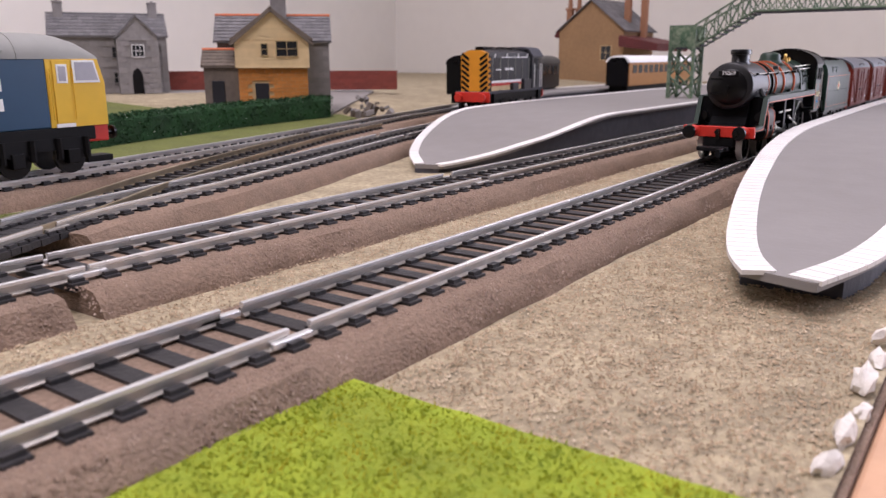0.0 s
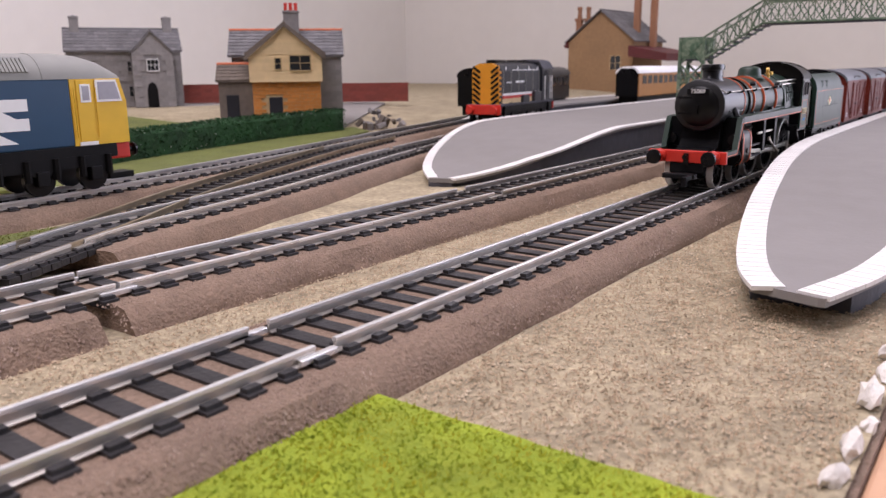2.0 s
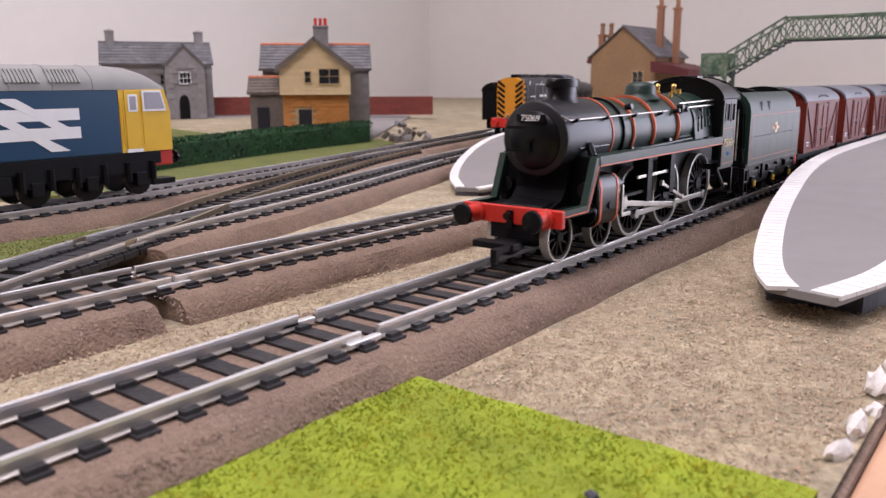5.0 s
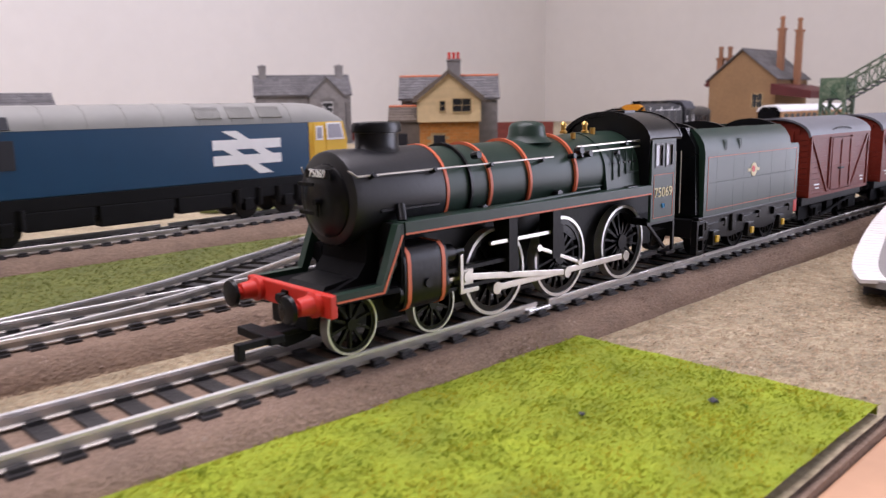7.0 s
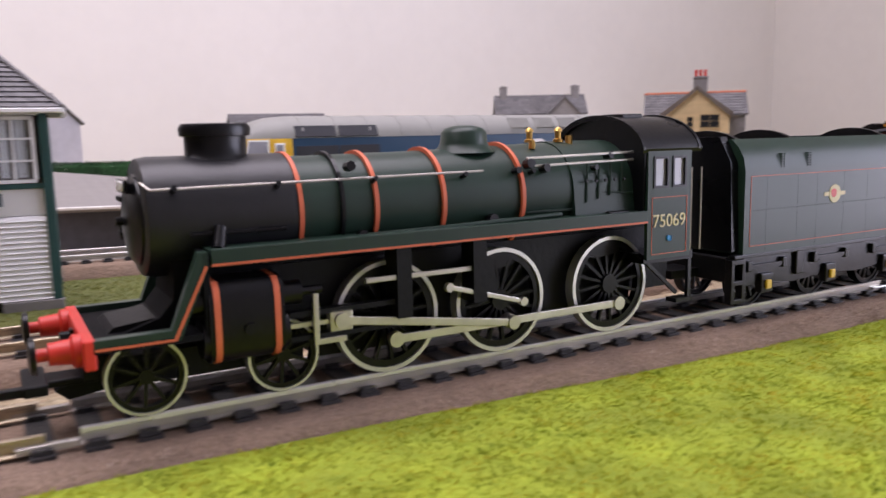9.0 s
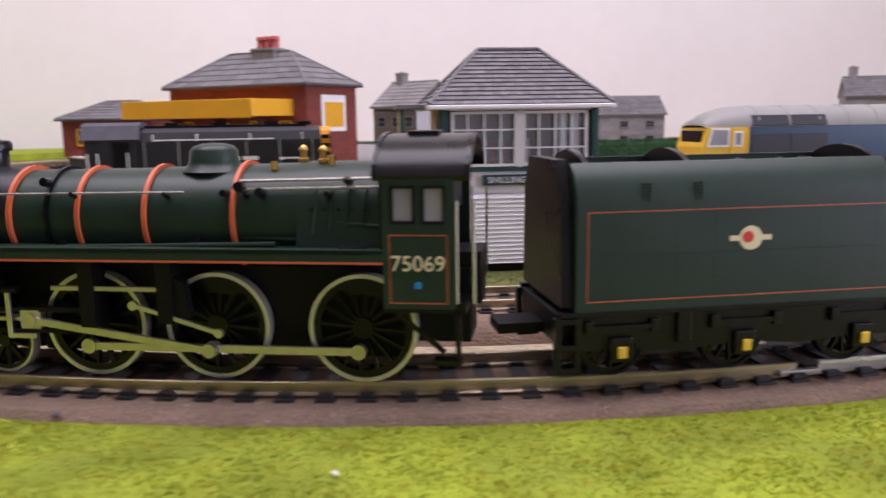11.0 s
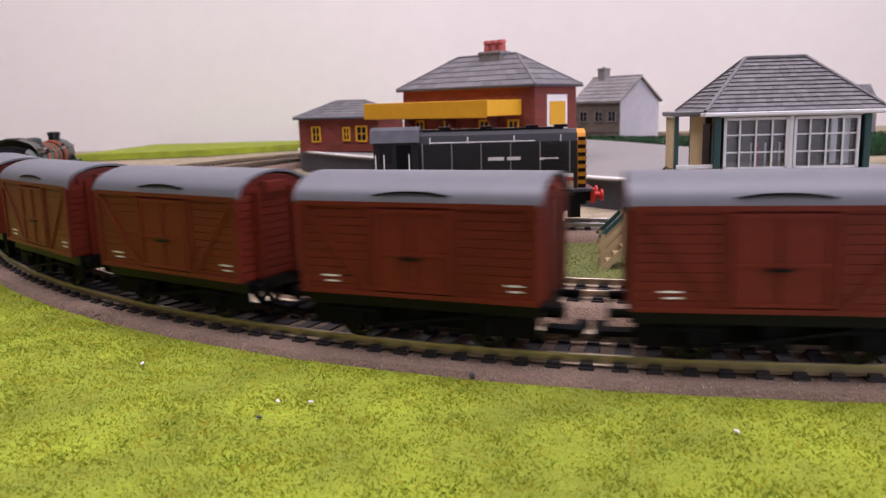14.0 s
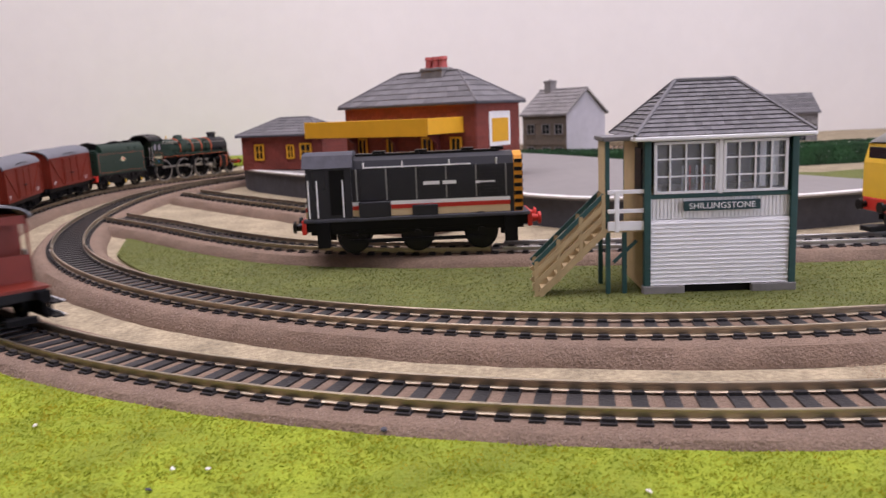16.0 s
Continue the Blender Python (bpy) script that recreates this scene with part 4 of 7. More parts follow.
        cyl(bm, (-25.0, s * 12.2, 18), (-29.0, s * 12.2, 18), 0.8, n=8)
        c = part("cylinder", bm, M_BLACK, L, smooth=True)
        for x in (-10.4, -20.2):
            part("cylinder_band", prism(B(), [(y * 1.012, 14.6 + (z - 14.6) * 1.012) for y, z in pf], x - 0.5, x + 0.5, axis="x"), M_ORANGE_LINE, c, "orange lined cylinder band", smooth=True)
        part("drain_boss", cyl(B(), (-15.5, s * 15.2, 13.4), (-15.5, s * 15.8, 13.4), 1.0, n=10), M_BLACK, c)
        bm = B()
        box(bm, -44, -23, min(s * 11, s * 13), max(s * 11, s * 13), 13.6, 14.5)
        box(bm, -44, -23, min(s * 11, s * 13), max(s * 11, s * 13), 9.4, 10.2)
        box(bm, -46, -43, min(s * 9, s * 14), max(s * 9, s * 14), 11, 24)
        box(bm, -62, -59, min(s * 10, s * 14.4), max(s * 10, s * 14.4), 12, 24)
        prism(bm, [(-60, 22), (-64, 20), (-65, 13), (-61, 12), (-59, 16)], s * 12.4 - 1.2, s * 12.4 + 1.2)
        part("motion_bracket", bm, M_BLACK_DULL, L)
        gear["cross"].append((s, part("crosshead", box(box(B(), -2.2, 2.2, s * 12 - 1.0, s * 12 + 1.0, -2, 2.2, 0.3), 2, 12, s * 12 - 0.4, s * 12 + 0.4, -0.4, 0.4), M_ROD, L)))
        gear["con"].append((s, part("connecting_rod", rod(0, 0, 37.0, 0, s * 12.9, 1.5, 0.8, 1.4), M_ROD, L)))
        gear["side"].append((s, part("coupling_rod", coupling(s), M_ROD, L)))
        gear["ecc"].append((s, part("eccentric_rod", rod(0, 0, 17.5, 2.0, s * 13.9, 0.9, 0.6, 0.9), M_ROD, L)))
        bm = B()
        y = s * 13.3
        box(bm, -60, -37, y - 0.35, y + 0.35, -0.45, 0.45, 0.1, Matrix.Translation((0, 0, 18.6)))
        part("radius_rod", bm, M_ROD, L)
        bm = B()
        box(bm, -0.5, 0.5, s * 13.3 - 0.35, s * 13.3 + 0.35, 8.6, 17.5, 0.1, Matrix.Translation((-27.5, 0, 0)))
        box(bm, -33, -27, s * 13.3 - 0.3, s * 13.3 + 0.3, 8.4, 9.4, 0.1)
        part("combination_lever", bm, M_ROD, L)
    return L, wheels, gear


def coupling(s):
    bm = B()
    for a, b in ((DRIVERS[1], DRIVERS[0]), (DRIVERS[2], DRIVERS[1])):
        box(bm, a, b, s * 11.4 - 0.4, s * 11.4 + 0.4, -0.8, 0.8, 0.12)
    for x in DRIVERS:
        cyl(bm, (x, s * 11.4 - 0.7, 0), (x, s * 11.4 + 0.7, 0), 1.5, n=14)
    return bm


def tender():
    T = thing("tender", "dark green lined coal tender coupled behind the engine", "tender", group="moving train")
    wheels = [("bogie", wheelset(T, x, 6.6, 12, M_BLACK_DULL)) for x in (25, 0, -25)]
    bx("frame", (-37, 37, -12.4, 12.4, 7.5, 13.6), M_BLACK_DULL, T, 0.4)
    bm = B()
    for s in (-1, 1):
        prism(bm, [(33, 13.9), (33, 6.4), (28.6, 6.4), (27, 8.6), (23, 8.6), (21.4, 6.4), (14, 5.6), (3.6, 6.4), (2, 8.6), (-2, 8.6), (-3.6, 6.4), (-12, 5.6), (-21.4, 6.4), (-23, 8.6), (-27, 8.6), (-28.6, 6.4), (-37, 6.4), (-37, 13.9)], s * 13.4 - 0.5, s * 13.4 + 0.5)
        for x in (25, 0, -25):
            box(bm, x - 2.2, x + 2.2, min(s * 13, s * 15), max(s * 13, s * 15), 4.2, 9, 0.3)
            prism(bm, [(x - 6, 10.6), (x - 3, 9.9), (x + 3, 9.9), (x + 6, 10.6), (x + 6, 11.4), (x - 6, 11.4)], min(s * 13.8, s * 14.8), max(s * 13.8, s * 14.8))
            for q in (-6.4, 6.4):
                box(bm, x + q - 0.8, x + q + 0.8, min(s * 13.6, s * 15.0), max(s * 13.6, s * 15.0), 9.8, 12.4, 0.25)
        box(bm, 11, 14, min(s * 13.6, s * 14.8), max(s * 13.6, s * 14.8), 7.4, 13.8, 0.3)
        for x0, x1 in ((33, 34.1), (36.8, 37.9)):
            box(bm, x0, x1, min(s * 13, s * 15), max(s * 13, s * 15), 2.6, 13.2, 0.15)
        for z in (2.6, 7.0, 12.0):
            box(bm, 33.6, 37.4, min(s * 13, s * 15), max(s * 13, s * 15), z, z + 1.1, 0.15)
        box(bm, -37, 37, min(s * 13, s * 15), max(s * 13, s * 15), 13.3, 14.2, 0.15)
    part("side_frame", bm, M_BLACK, T)
    for s in (-1, 1):
        for x in (25, 0, -25):
            bx("axlebox", (x - 0.9, x + 0.9, min(s * 15, s * 15.7), max(s * 15, s * 15.7), 5.2, 7.4), M_YELLOW_DOT, T, 0.2, "yellow painted axlebox cover")
    prof = [(-14.8, 14), (-14.8, 34), (-14.2, 37), (-12.6, 39.6), (-10.4, 41.4), (-9.4, 41.4), (-9.4, 40), (-8.6, 37), (8.6, 37), (9.4, 40), (9.4, 41.4), (10.4, 41.4), (12.6, 39.6), (14.2, 37), (14.8, 34), (14.8, 14)]
    low = [(-14.8, 14), (-14.8, 33.2), (-14.3, 34.4), (14.3, 34.4), (14.8, 33.2), (14.8, 14)]
    tank = part("tank", prism(prism(B(), prof, -29.5, 34, axis="x"), low, -37, -29.5, axis="x"), M_LOCO_GREEN, T, "dark green lined tender tank", smooth=True)
    bx("rear_tank", (-36.4, -29.6, -11.5, 11.5, 34.4, 36.6), M_LOCO_GREEN, T, 0.8)
    bm = B()
    for x in (30, 10, -29.2):
        bm = B()
        prism(bm, [(12.6 * math.cos(math.radians(a)), 37 + 6.5 * math.sin(math.radians(a))) for a in range(0, 181, 15)], x, x + 1.2, axis="x")
        part("bulkhead", bm, M_BLACK, T, smooth=True)
    bm = B()
    prism(bm, [(-13.5, 15), (13.5, 15), (12.5, 36), (9, 42), (-9, 42), (-12.5, 36)], 34, 36.4, axis="x")
    part("coal_plate", bm, M_BLACK, T, smooth=True)
    part("water_filler", cyl(B(), (-33, 0, 36.4), (-33, 0, 39.4), 2.9, n=18), M_BLACK, T)
    bm = B()
    for k in range(260):
        r = random.Random(k)
        x, y = r.uniform(-22, 30), r.uniform(-8.4, 8.4)
        z = 37.0 + 3.6 * (1 - (y / 9) ** 2) * (0.6 + 0.5 * noise.noise((x * 0.1, y * 0.1, 1)))
        g = bmesh.ops.create_icosphere(bm, subdivisions=1, radius=r.uniform(0.8, 1.7))["verts"]
        bmesh.ops.transform(bm, matrix=pose(x, y, z, r.uniform(0, 90), r.uniform(0, 90), 0) @ Matrix.Diagonal((1.2, 0.8, 0.7, 1)), verts=g)
    part("coal_load", bm, M_COAL, T, "heaped black coal")
    for s in (-1, 1):
        bm = B()
        for c in ((-35, 32, 16, 16.16), (-35, 32, 32.6, 32.76), (-35, -34.84, 16, 32.7), (31.84, 32, 16, 32.7)):
            box(bm, c[0], c[1], min(s * 14.82, s * 14.9), max(s * 14.82, s * 14.9), c[2], c[3])
        part("tank_lining", bm, M_ORANGE_LINE, tank)
        bm = B()
        for x in (26, 14.5, 7, -4, -14, -26):
            for k in range(14):
                box(bm, x - 0.18, x + 0.18, min(s * 14.8, s * 14.95), max(s * 14.8, s * 14.88), 15 + k * 1.32, 15.36 + k * 1.32)
        for k in range(48):
            box(bm, -35 + k * 1.42, -34.64 + k * 1.42, min(s * 14.8, s * 14.95), max(s * 14.8, s * 14.88), 24.4, 24.76)
        for x in (20, 10):
            for q in (0, 1):
                for k in range(6):
                    box(bm, x + q - 0.2, x + q + 0.2, min(s * 13.4, s * 14.9), max(s * 13.4, s * 14.9), 34.5 + k * 0.6, 34.8 + k * 0.6)
        part("riveting", bm, M_LOCO_GREEN, tank)
        bm = B()
        cyl(bm, (0, s * 14.8, 27), (0, s * 15.0, 27), 2.3, n=24)
        box(bm, -4.2, 4.2, min(s * 14.8, s * 14.95), max(s * 14.8, s * 14.95), 26.5, 27.5)
        part("crest", bm, M_CREAM_TEXT, tank, "round cream and red crest")
        bm = B()
        cyl(bm, (0.6, s * 15.0, 27.2), (0.6, s * 15.1, 27.2), 1.1, n=16)
        part("crest_centre", bm, M_RED, tank)
    bx("rear_beam", (-40, -37, -14, 14, 8.5, 13.8), M_RED, T, 0.3)
    for s in (-1, 1):
        part("buffer", lathe(B(), [(0, 2.2), (2.5, 1.7), (2.6, 0.9), (4, 0.9), (4.1, 2.7), (4.9, 2.4)], (-40, s * 10.4, 11.2), (-1, 0, 0), 14), M_BLACK, T, smooth=True)
    bm = B()
    box(bm, -46, -38, -2, 2, 3, 4.5)
    part("coupling", bm, M_BLACK_DULL, T)
    bx("drawbar", (37, 46, -4, 4, 8, 10), M_BLACK_DULL, T)
    for z in (20, 26, 32):
        bx("ladder_rung", (-38.2, -37.4, -12, -9, z, z + 0.6), M_BLACK_DULL, T)
    return T, wheels


def van_underframe(V, half, wb):
    bx("solebar", (-half, half, -12.0, 12.0, 9.0, 12.4), M_BLACK_DULL, V, 0.3)
    bm = B()
    for s in (-1, 1):
        for x in (wb, -wb):
            prism(bm, [(x - 4, 10), (x - 2, 4), (x + 2, 4), (x + 4, 10)], s * 11.2 - 0.6, s * 11.2 + 0.6)
            box(bm, x - 1.6, x + 1.6, min(s * 11, s * 12.8), max(s * 11, s * 12.8), 4.4, 7.6, 0.3)
            box(bm, x - 6, x + 6, min(s * 11.6, s * 12.4), max(s * 11.6, s * 12.4), 7.4, 8.4, 0.2)
        m = Matrix.Translation((0, 0, 8)) @ Matrix.Rotation(radians(9), 4, "Y")
        box(bm, -16, 14, min(s * 12, s * 12.7), max(s * 12, s * 12.7), -2.4, -1.6, m=m)
        box(bm, -3, 3, min(s * 9, s * 11), max(s * 9, s * 11), 3.4, 9)
        # dark plates between and beyond the wheels stand in for shade underneath
        box(bm, -wb + 5, wb - 5, min(s * 6, s * 7), max(s * 6, s * 7), 3.5, 9)
        box(bm, -half + 1, -wb + 7, min(s * 10, s * 10.6), max(s * 10, s * 10.6), 3.4, 10)
        box(bm, wb - 7, half - 1, min(s * 10, s * 10.6), max(s * 10, s * 10.6), 3.4, 10)
        for e in (-1, 1):
            cyl(bm, (e * half, s * 9, 10.6), (e * (half + 4.2), s * 9, 10.6), 1.1, n=8)
            cyl(bm, (e * (half + 4.2), s * 9, 10.6), (e * (half + 5), s * 9, 10.6), 2.2, n=12)
    for e in (-1, 1):
        box(bm, min(e * (half - 2), e * (half + 7)), max(e * (half - 2), e * (half + 7)), -2.2, 2.2, 2.8, 4.2)
        box(bm, min(e * (half + 5), e * (half + 8)), max(e * (half + 5), e * (half + 8)), -5, 5, 3, 5)
    part("running_gear", bm, M_SHADOW_BLACK, V)


def arched(hw, z0, rise, n=12):
    return [(hw * math.cos(math.pi * k / n), z0 + rise * math.sin(math.pi * k / n)) for k in range(n + 1)]


def goods_van():
    V = thing("goods_van", "red-brown planked goods van with curved grey roof", "goods van", group="moving train")
    wheels = [("van", wheelset(V, x, 5.8, 8, M_BLACK_DULL)) for x in (18, -18)]
    van_underframe(V, 32, 18)
    hw = 13.6
    end = arched(hw, 36, 6.2)
    body = part("body", prism(B(), [(y * 0.985, z - 0.4) for y, z in end] + [(-hw, 12.4), (hw, 12.4)], -31.6, 31.6, axis="x"), M_VAN, V)
    for s in (-1, 1):
        for a, b in ((-32, -11.5), (11.5, 32)):
            first = bx("plank", (a, b, min(s * hw, s * (hw + 0.35)), max(s * hw, s * (hw + 0.35)), 13, 15), M_VAN, body)
            for k in range(1, 11):
                again(first, 0, 0, k * 2.15, parent=body)
        yy = (min(s * hw, s * (hw + 0.9)), max(s * hw, s * (hw + 0.9)))
        for x in (-32, -12.3, 11.1, 30.8):
            bx("stanchion", (x, x + 1.2, *yy, 13.6, 35.2), M_VAN, body)
        for e in (-1, 1):
            m = Matrix.Translation((e * 21.6, 0, 24.4)) @ Matrix.Rotation(radians(-e * 51), 4, "Y")
            part("diagonal_brace", box(B(), -13.8, 13.8, yy[0] + 0.04, yy[1] - 0.04, -0.6, 0.6, m=m), M_VAN, body)
        bx("side_rail", (-32, 32, *yy, 12.4, 13.6), M_VAN, body)
        bx("side_rail", (-32, 32, *yy, 35.2, 36.4), M_VAN, body)
        dr = bx("door", (-11, 11, min(s * hw, s * (hw + 0.7)), max(s * hw, s * (hw + 0.7)), 13.8, 34.8), M_VAN, V, 0.2)
        for x in (-10.5, -0.5, 9.5):
            bx("door_bar", (x, x + 1, min(s * hw, s * (hw + 1.1)), max(s * hw, s * (hw + 1.1)), 14, 34.6), M_VAN, dr)
        for z in (14, 23, 33.6):
            bx("door_bar", (-10.5, 10.5, min(s * hw, s * (hw + 1.0)), max(s * hw, s * (hw + 1.0)), z, z + 0.9), M_VAN, dr)
        bx("door_latch", (-2, 3, min(s * hw, s * (hw + 1.5)), max(s * hw, s * (hw + 1.5)), 22, 22.6), M_BLACK_DULL, dr)
        for x, w in ((-28, 5), (21, 6)):
            for z, q in ((16.8, 0.8), (15.4, 0.6)):
                bx("lettering_bar", (x, x + w * q, min(s * (hw + 0.3), s * (hw + 0.45)), max(s * (hw + 0.3), s * (hw + 0.45)), z, z + 0.5), M_WHITE, body, 0, "small white lettering")
        eave = [(-10, 38.2), (-5, 38.9), (0, 39.1), (5, 38.9), (10, 38.2), (10, 37.8), (5, 38.5), (0, 38.7), (-5, 38.5), (-10, 37.8)]
        part("roof_rain_strip", prism(B(), eave, min(s * (hw - 0.6), s * (hw + 0.6)), max(s * (hw - 0.6), s * (hw + 0.6))), M_BLACK_DULL, V)
        bx("rain_strip", (-12, 12, min(s * (hw - 2), s * (hw + 0.2)), max(s * (hw - 2), s * (hw + 0.2)), 37.2, 37.7), M_BLACK_DULL, V)
    for e in (-1, 1):
        bm = B()
        for k in range(12):
            z = 13.2 + k * 2.15
            w = hw if z < 36 else hw * 0.72
            box(bm, min(e * 31.6, e * 32.2), max(e * 31.6, e * 32.2), -w, w, z, z + 1.95)
        for y in (-7, 7):
            box(bm, min(e * 31.6, e * 33), max(e * 31.6, e * 33), y - 0.8, y + 0.8, 12.6, 38)
        box(bm, min(e * 31.6, e * 33), max(e * 31.6, e * 33), -4, 4, 36.4, 40, 0.4)
        part("end_planks", bm, M_VAN, body)
    top = arched(hw + 0.9, 36.2, 6.9)
    part("roof", prism(B(), top + [(y * 0.95, z - 0.7) for y, z in top[::-1]], -33, 33, axis="x"), M_VAN_ROOF, V, "curved grey roof", smooth=True)
    return V, wheels


def brake_van():
    V = thing("brake_van", "red-brown brake van with verandas and white handrails", "brake van", group="moving train")
    wheels = [("van", wheelset(V, x, 5.8, 8, M_BLACK_DULL)) for x in (25, -25)]
    van_underframe(V, 43, 25)
    hw = 12.6
    body = bx("cabin", (-19, 19, -hw, hw, 12.4, 37), M_VAN, V, 0.2)
    for s in (-1, 1):
        for k in range(11):
            z = 13 + k * 2.15
            bm = box(B(), -19, 19, min(s * hw, s * (hw + 0.35)), max(s * hw, s * (hw + 0.35)), z, z + 2.0)
            part("plank", bm, M_VAN, body)
        bx("ducket", (-6, 6, min(s * hw, s * (hw + 2.2)), max(s * hw, s * (hw + 2.2)), 20, 31), M_VAN, body, 0.6)
        for e in (-1, 1):
            bx("veranda_side", (min(e * 19, e * 28), max(e * 19, e * 28), min(s * (hw - 0.6), s * hw), max(s * (hw - 0.6), s * hw), 12.4, 21), M_VAN, V)
            bx("corner_post", (min(e * 28, e * 29), max(e * 28, e * 29), min(s * (hw - 0.8), s * hw), max(s * (hw - 0.8), s * hw), 12.4, 37), M_VAN, V)
        bm = B()
        for z, a, b in ((17.2, -24, 24), (7.5, -44, 44), (2.6, -44, 44)):
            cyl(bm, (a, s * (hw + 1.4 + (2 if z < 10 else 0)), z), (b, s * (hw + 1.4 + (2 if z < 10 else 0)), z), 0.35, n=6)
        for x in (-22, 22):
            bx("veranda_post", (x - 1.6, x + 1.6, min(s * hw, s * (hw + 0.5)), max(s * hw, s * (hw + 0.5)), 12.4, 24), M_DIESEL_GREY, V, 0.1)
        part("hand_rail", bm, M_WHITE, V, "white painted handrails")
        # added dark plate, stands in for the shade behind the footboards
        bx("step_hanger", (-42, 42, min(s * 11, s * 11.6), max(s * 11, s * 11.6), 1.6, 11), M_SHADOW_BLACK, V)
        bm = B()
        for z in (7.0, 2.0):
            box(bm, -44, 44, min(s * hw, s * (hw + 4)), max(s * hw, s * (hw + 4)), z - 0.3, z + 0.3)
        for x in (-40, -12, 12, 40):
            box(bm, x - 0.5, x + 0.5, min(s * hw, s * (hw + 1)), max(s * hw, s * (hw + 1)), 2, 11)
        part("foot_board", bm, M_BLACK_DULL, V)
        bm = B()
        box(bm, -17, -9, min(s * (hw + 0.4), s * (hw + 0.5)), max(s * (hw + 0.4), s * (hw + 0.5)), 15, 16)
        part("lettering_bars", bm, M_WHITE, body)
    for e in (-1, 1):
        bm = B()
        box(bm, min(e * 28.4, e * 29), max(e * 28.4, e * 29), -hw, hw, 12.4, 23)
        box(bm, min(e * 28.4, e * 29), max(e * 28.4, e * 29), -hw, hw, 34, 37)
        box(bm, min(e * 29, e * 43), max(e * 29, e * 43), -hw, hw, 12.4, 13.4)
        part("veranda_end", bm, M_VAN, V)
    top = arched(hw + 1.2, 36.8, 4.6)
    part("roof", prism(B(), top + [(y * 0.95, z - 0.7) for y, z in top[::-1]], -31, 31, axis="x"), M_VAN_ROOF, V, "curved grey roof", smooth=True)
    part("chimney", cyl(B(), (4, 4, 40), (4, 4, 45), 0.9, n=10), M_BLACK, V)
    return V, wheels


ENGINE, ENGINE_WHEELS, GEAR = steam_locomotive()
TENDER, TENDER_WHEELS = tender()
VANS = [goods_van()]
for k in range(4):
    c = copy_thing(VANS[0][0], pose(0, 0, 0))
    VANS.append((c, [("van", o) for o in c.children if o.name.split(".")[0] == "wheelset"]))
BRAKE = brake_van()

# ---- platforms ----


def platform(label, outline, ramp, top, coping, low=3.5, cat="platform", copw=7.5):
    """A card platform: a grey deck over dark walls, with a ramped end and a row of white edge slabs along given stretches."""
    P = thing("platform", label, cat, group="card platforms")

    def z(x, y):
        return lift(x, y) + low + (top - low) * smooth01(ramp[0], ramp[1], x)

    def span(x):
        ys = []
        for i in range(len(outline)):
            (x1, y1), (x2, y2) = outline[i - 1], outline[i]
            if (x1 <= x < x2) or (x2 <= x < x1):
                ys.append(y1 + (y2 - y1) * (x - x1) / (x2 - x1))
        return min(ys), max(ys)

    x0, x1 = min(p[0] for p in outline), max(p[0] for p in outline)
    xs = sorted({x0 + 0.05, x1 - 0.05, *np.arange(x0 + 4, x1, 8.0)})

    def slab(inset, lo_of, hi_of, sides_only):
        bm = B()
        cols = []
        for x in xs:
            y0, y1 = span(x)
            y0, y1 = (y0 + inset, y1 - inset) if y1 - y0 > 2 * inset + 1 else ((y0 + y1) / 2 - 0.5, (y0 + y1) / 2 + 0.5)
            if sides_only and x < x0 + 20 and low > 5:
                continue
            cols.append([bm.verts.new((x, y0, hi_of(x, y0))), bm.verts.new((x, y1, hi_of(x, y1))), bm.verts.new((x, y1, lo_of(x, y1))), bm.verts.new((x, y0, lo_of(x, y0)))])
        for p, q in zip(cols, cols[1:]):
            for i in ((1, 3) if sides_only else (0, 1, 2, 3)):
                bm.faces.new((p[i], p[(i + 1) % 4], q[(i + 1) % 4], q[i]))
        bm.faces.new(cols[0][::-1])
        bm.faces.new(cols[-1])
        return bm

    part("deck", slab(0, lambda x, y: z(x, y) - 2.0, z, False), M_CARD, P, "plain grey card deck")
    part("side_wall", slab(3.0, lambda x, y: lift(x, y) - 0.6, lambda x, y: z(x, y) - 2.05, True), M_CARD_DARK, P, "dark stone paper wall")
    for a, b, pitch in coping:
        line = Path(curve_through([Vector(p) for p in outline[a:b]], 4.0) if b - a > 2 else outline[a:b])
        sgn = 1 if inside(*line.side((line.s[0] + line.s[-1]) / 2, 4.0), outline) else -1
        s = line.s[0]
        while s < line.s[-1] - 0.5:
            e = min(s + pitch, line.s[-1])
            q = [line.side(s + 0.16, -sgn * 0.6), line.side(e - 0.16, -sgn * 0.6), line.side(e - 0.16, sgn * copw), line.side(s + 0.16, sgn * copw)]
            bm = B()
            u = [bm.verts.new((x, y, z(x, y) + 0.45)) for x, y in q]
            l = [bm.verts.new((x, y, z(x, y) - 0.6)) for x, y in q]
            bm.faces.new(u)
            bm.faces.new(l[::-1])
            for i in range(4):
                bm.faces.new((u[i], l[i], l[(i + 1) % 4], u[(i + 1) % 4]))
            part("coping_slab", bm, M_COPING, P)
            s = e
    return P


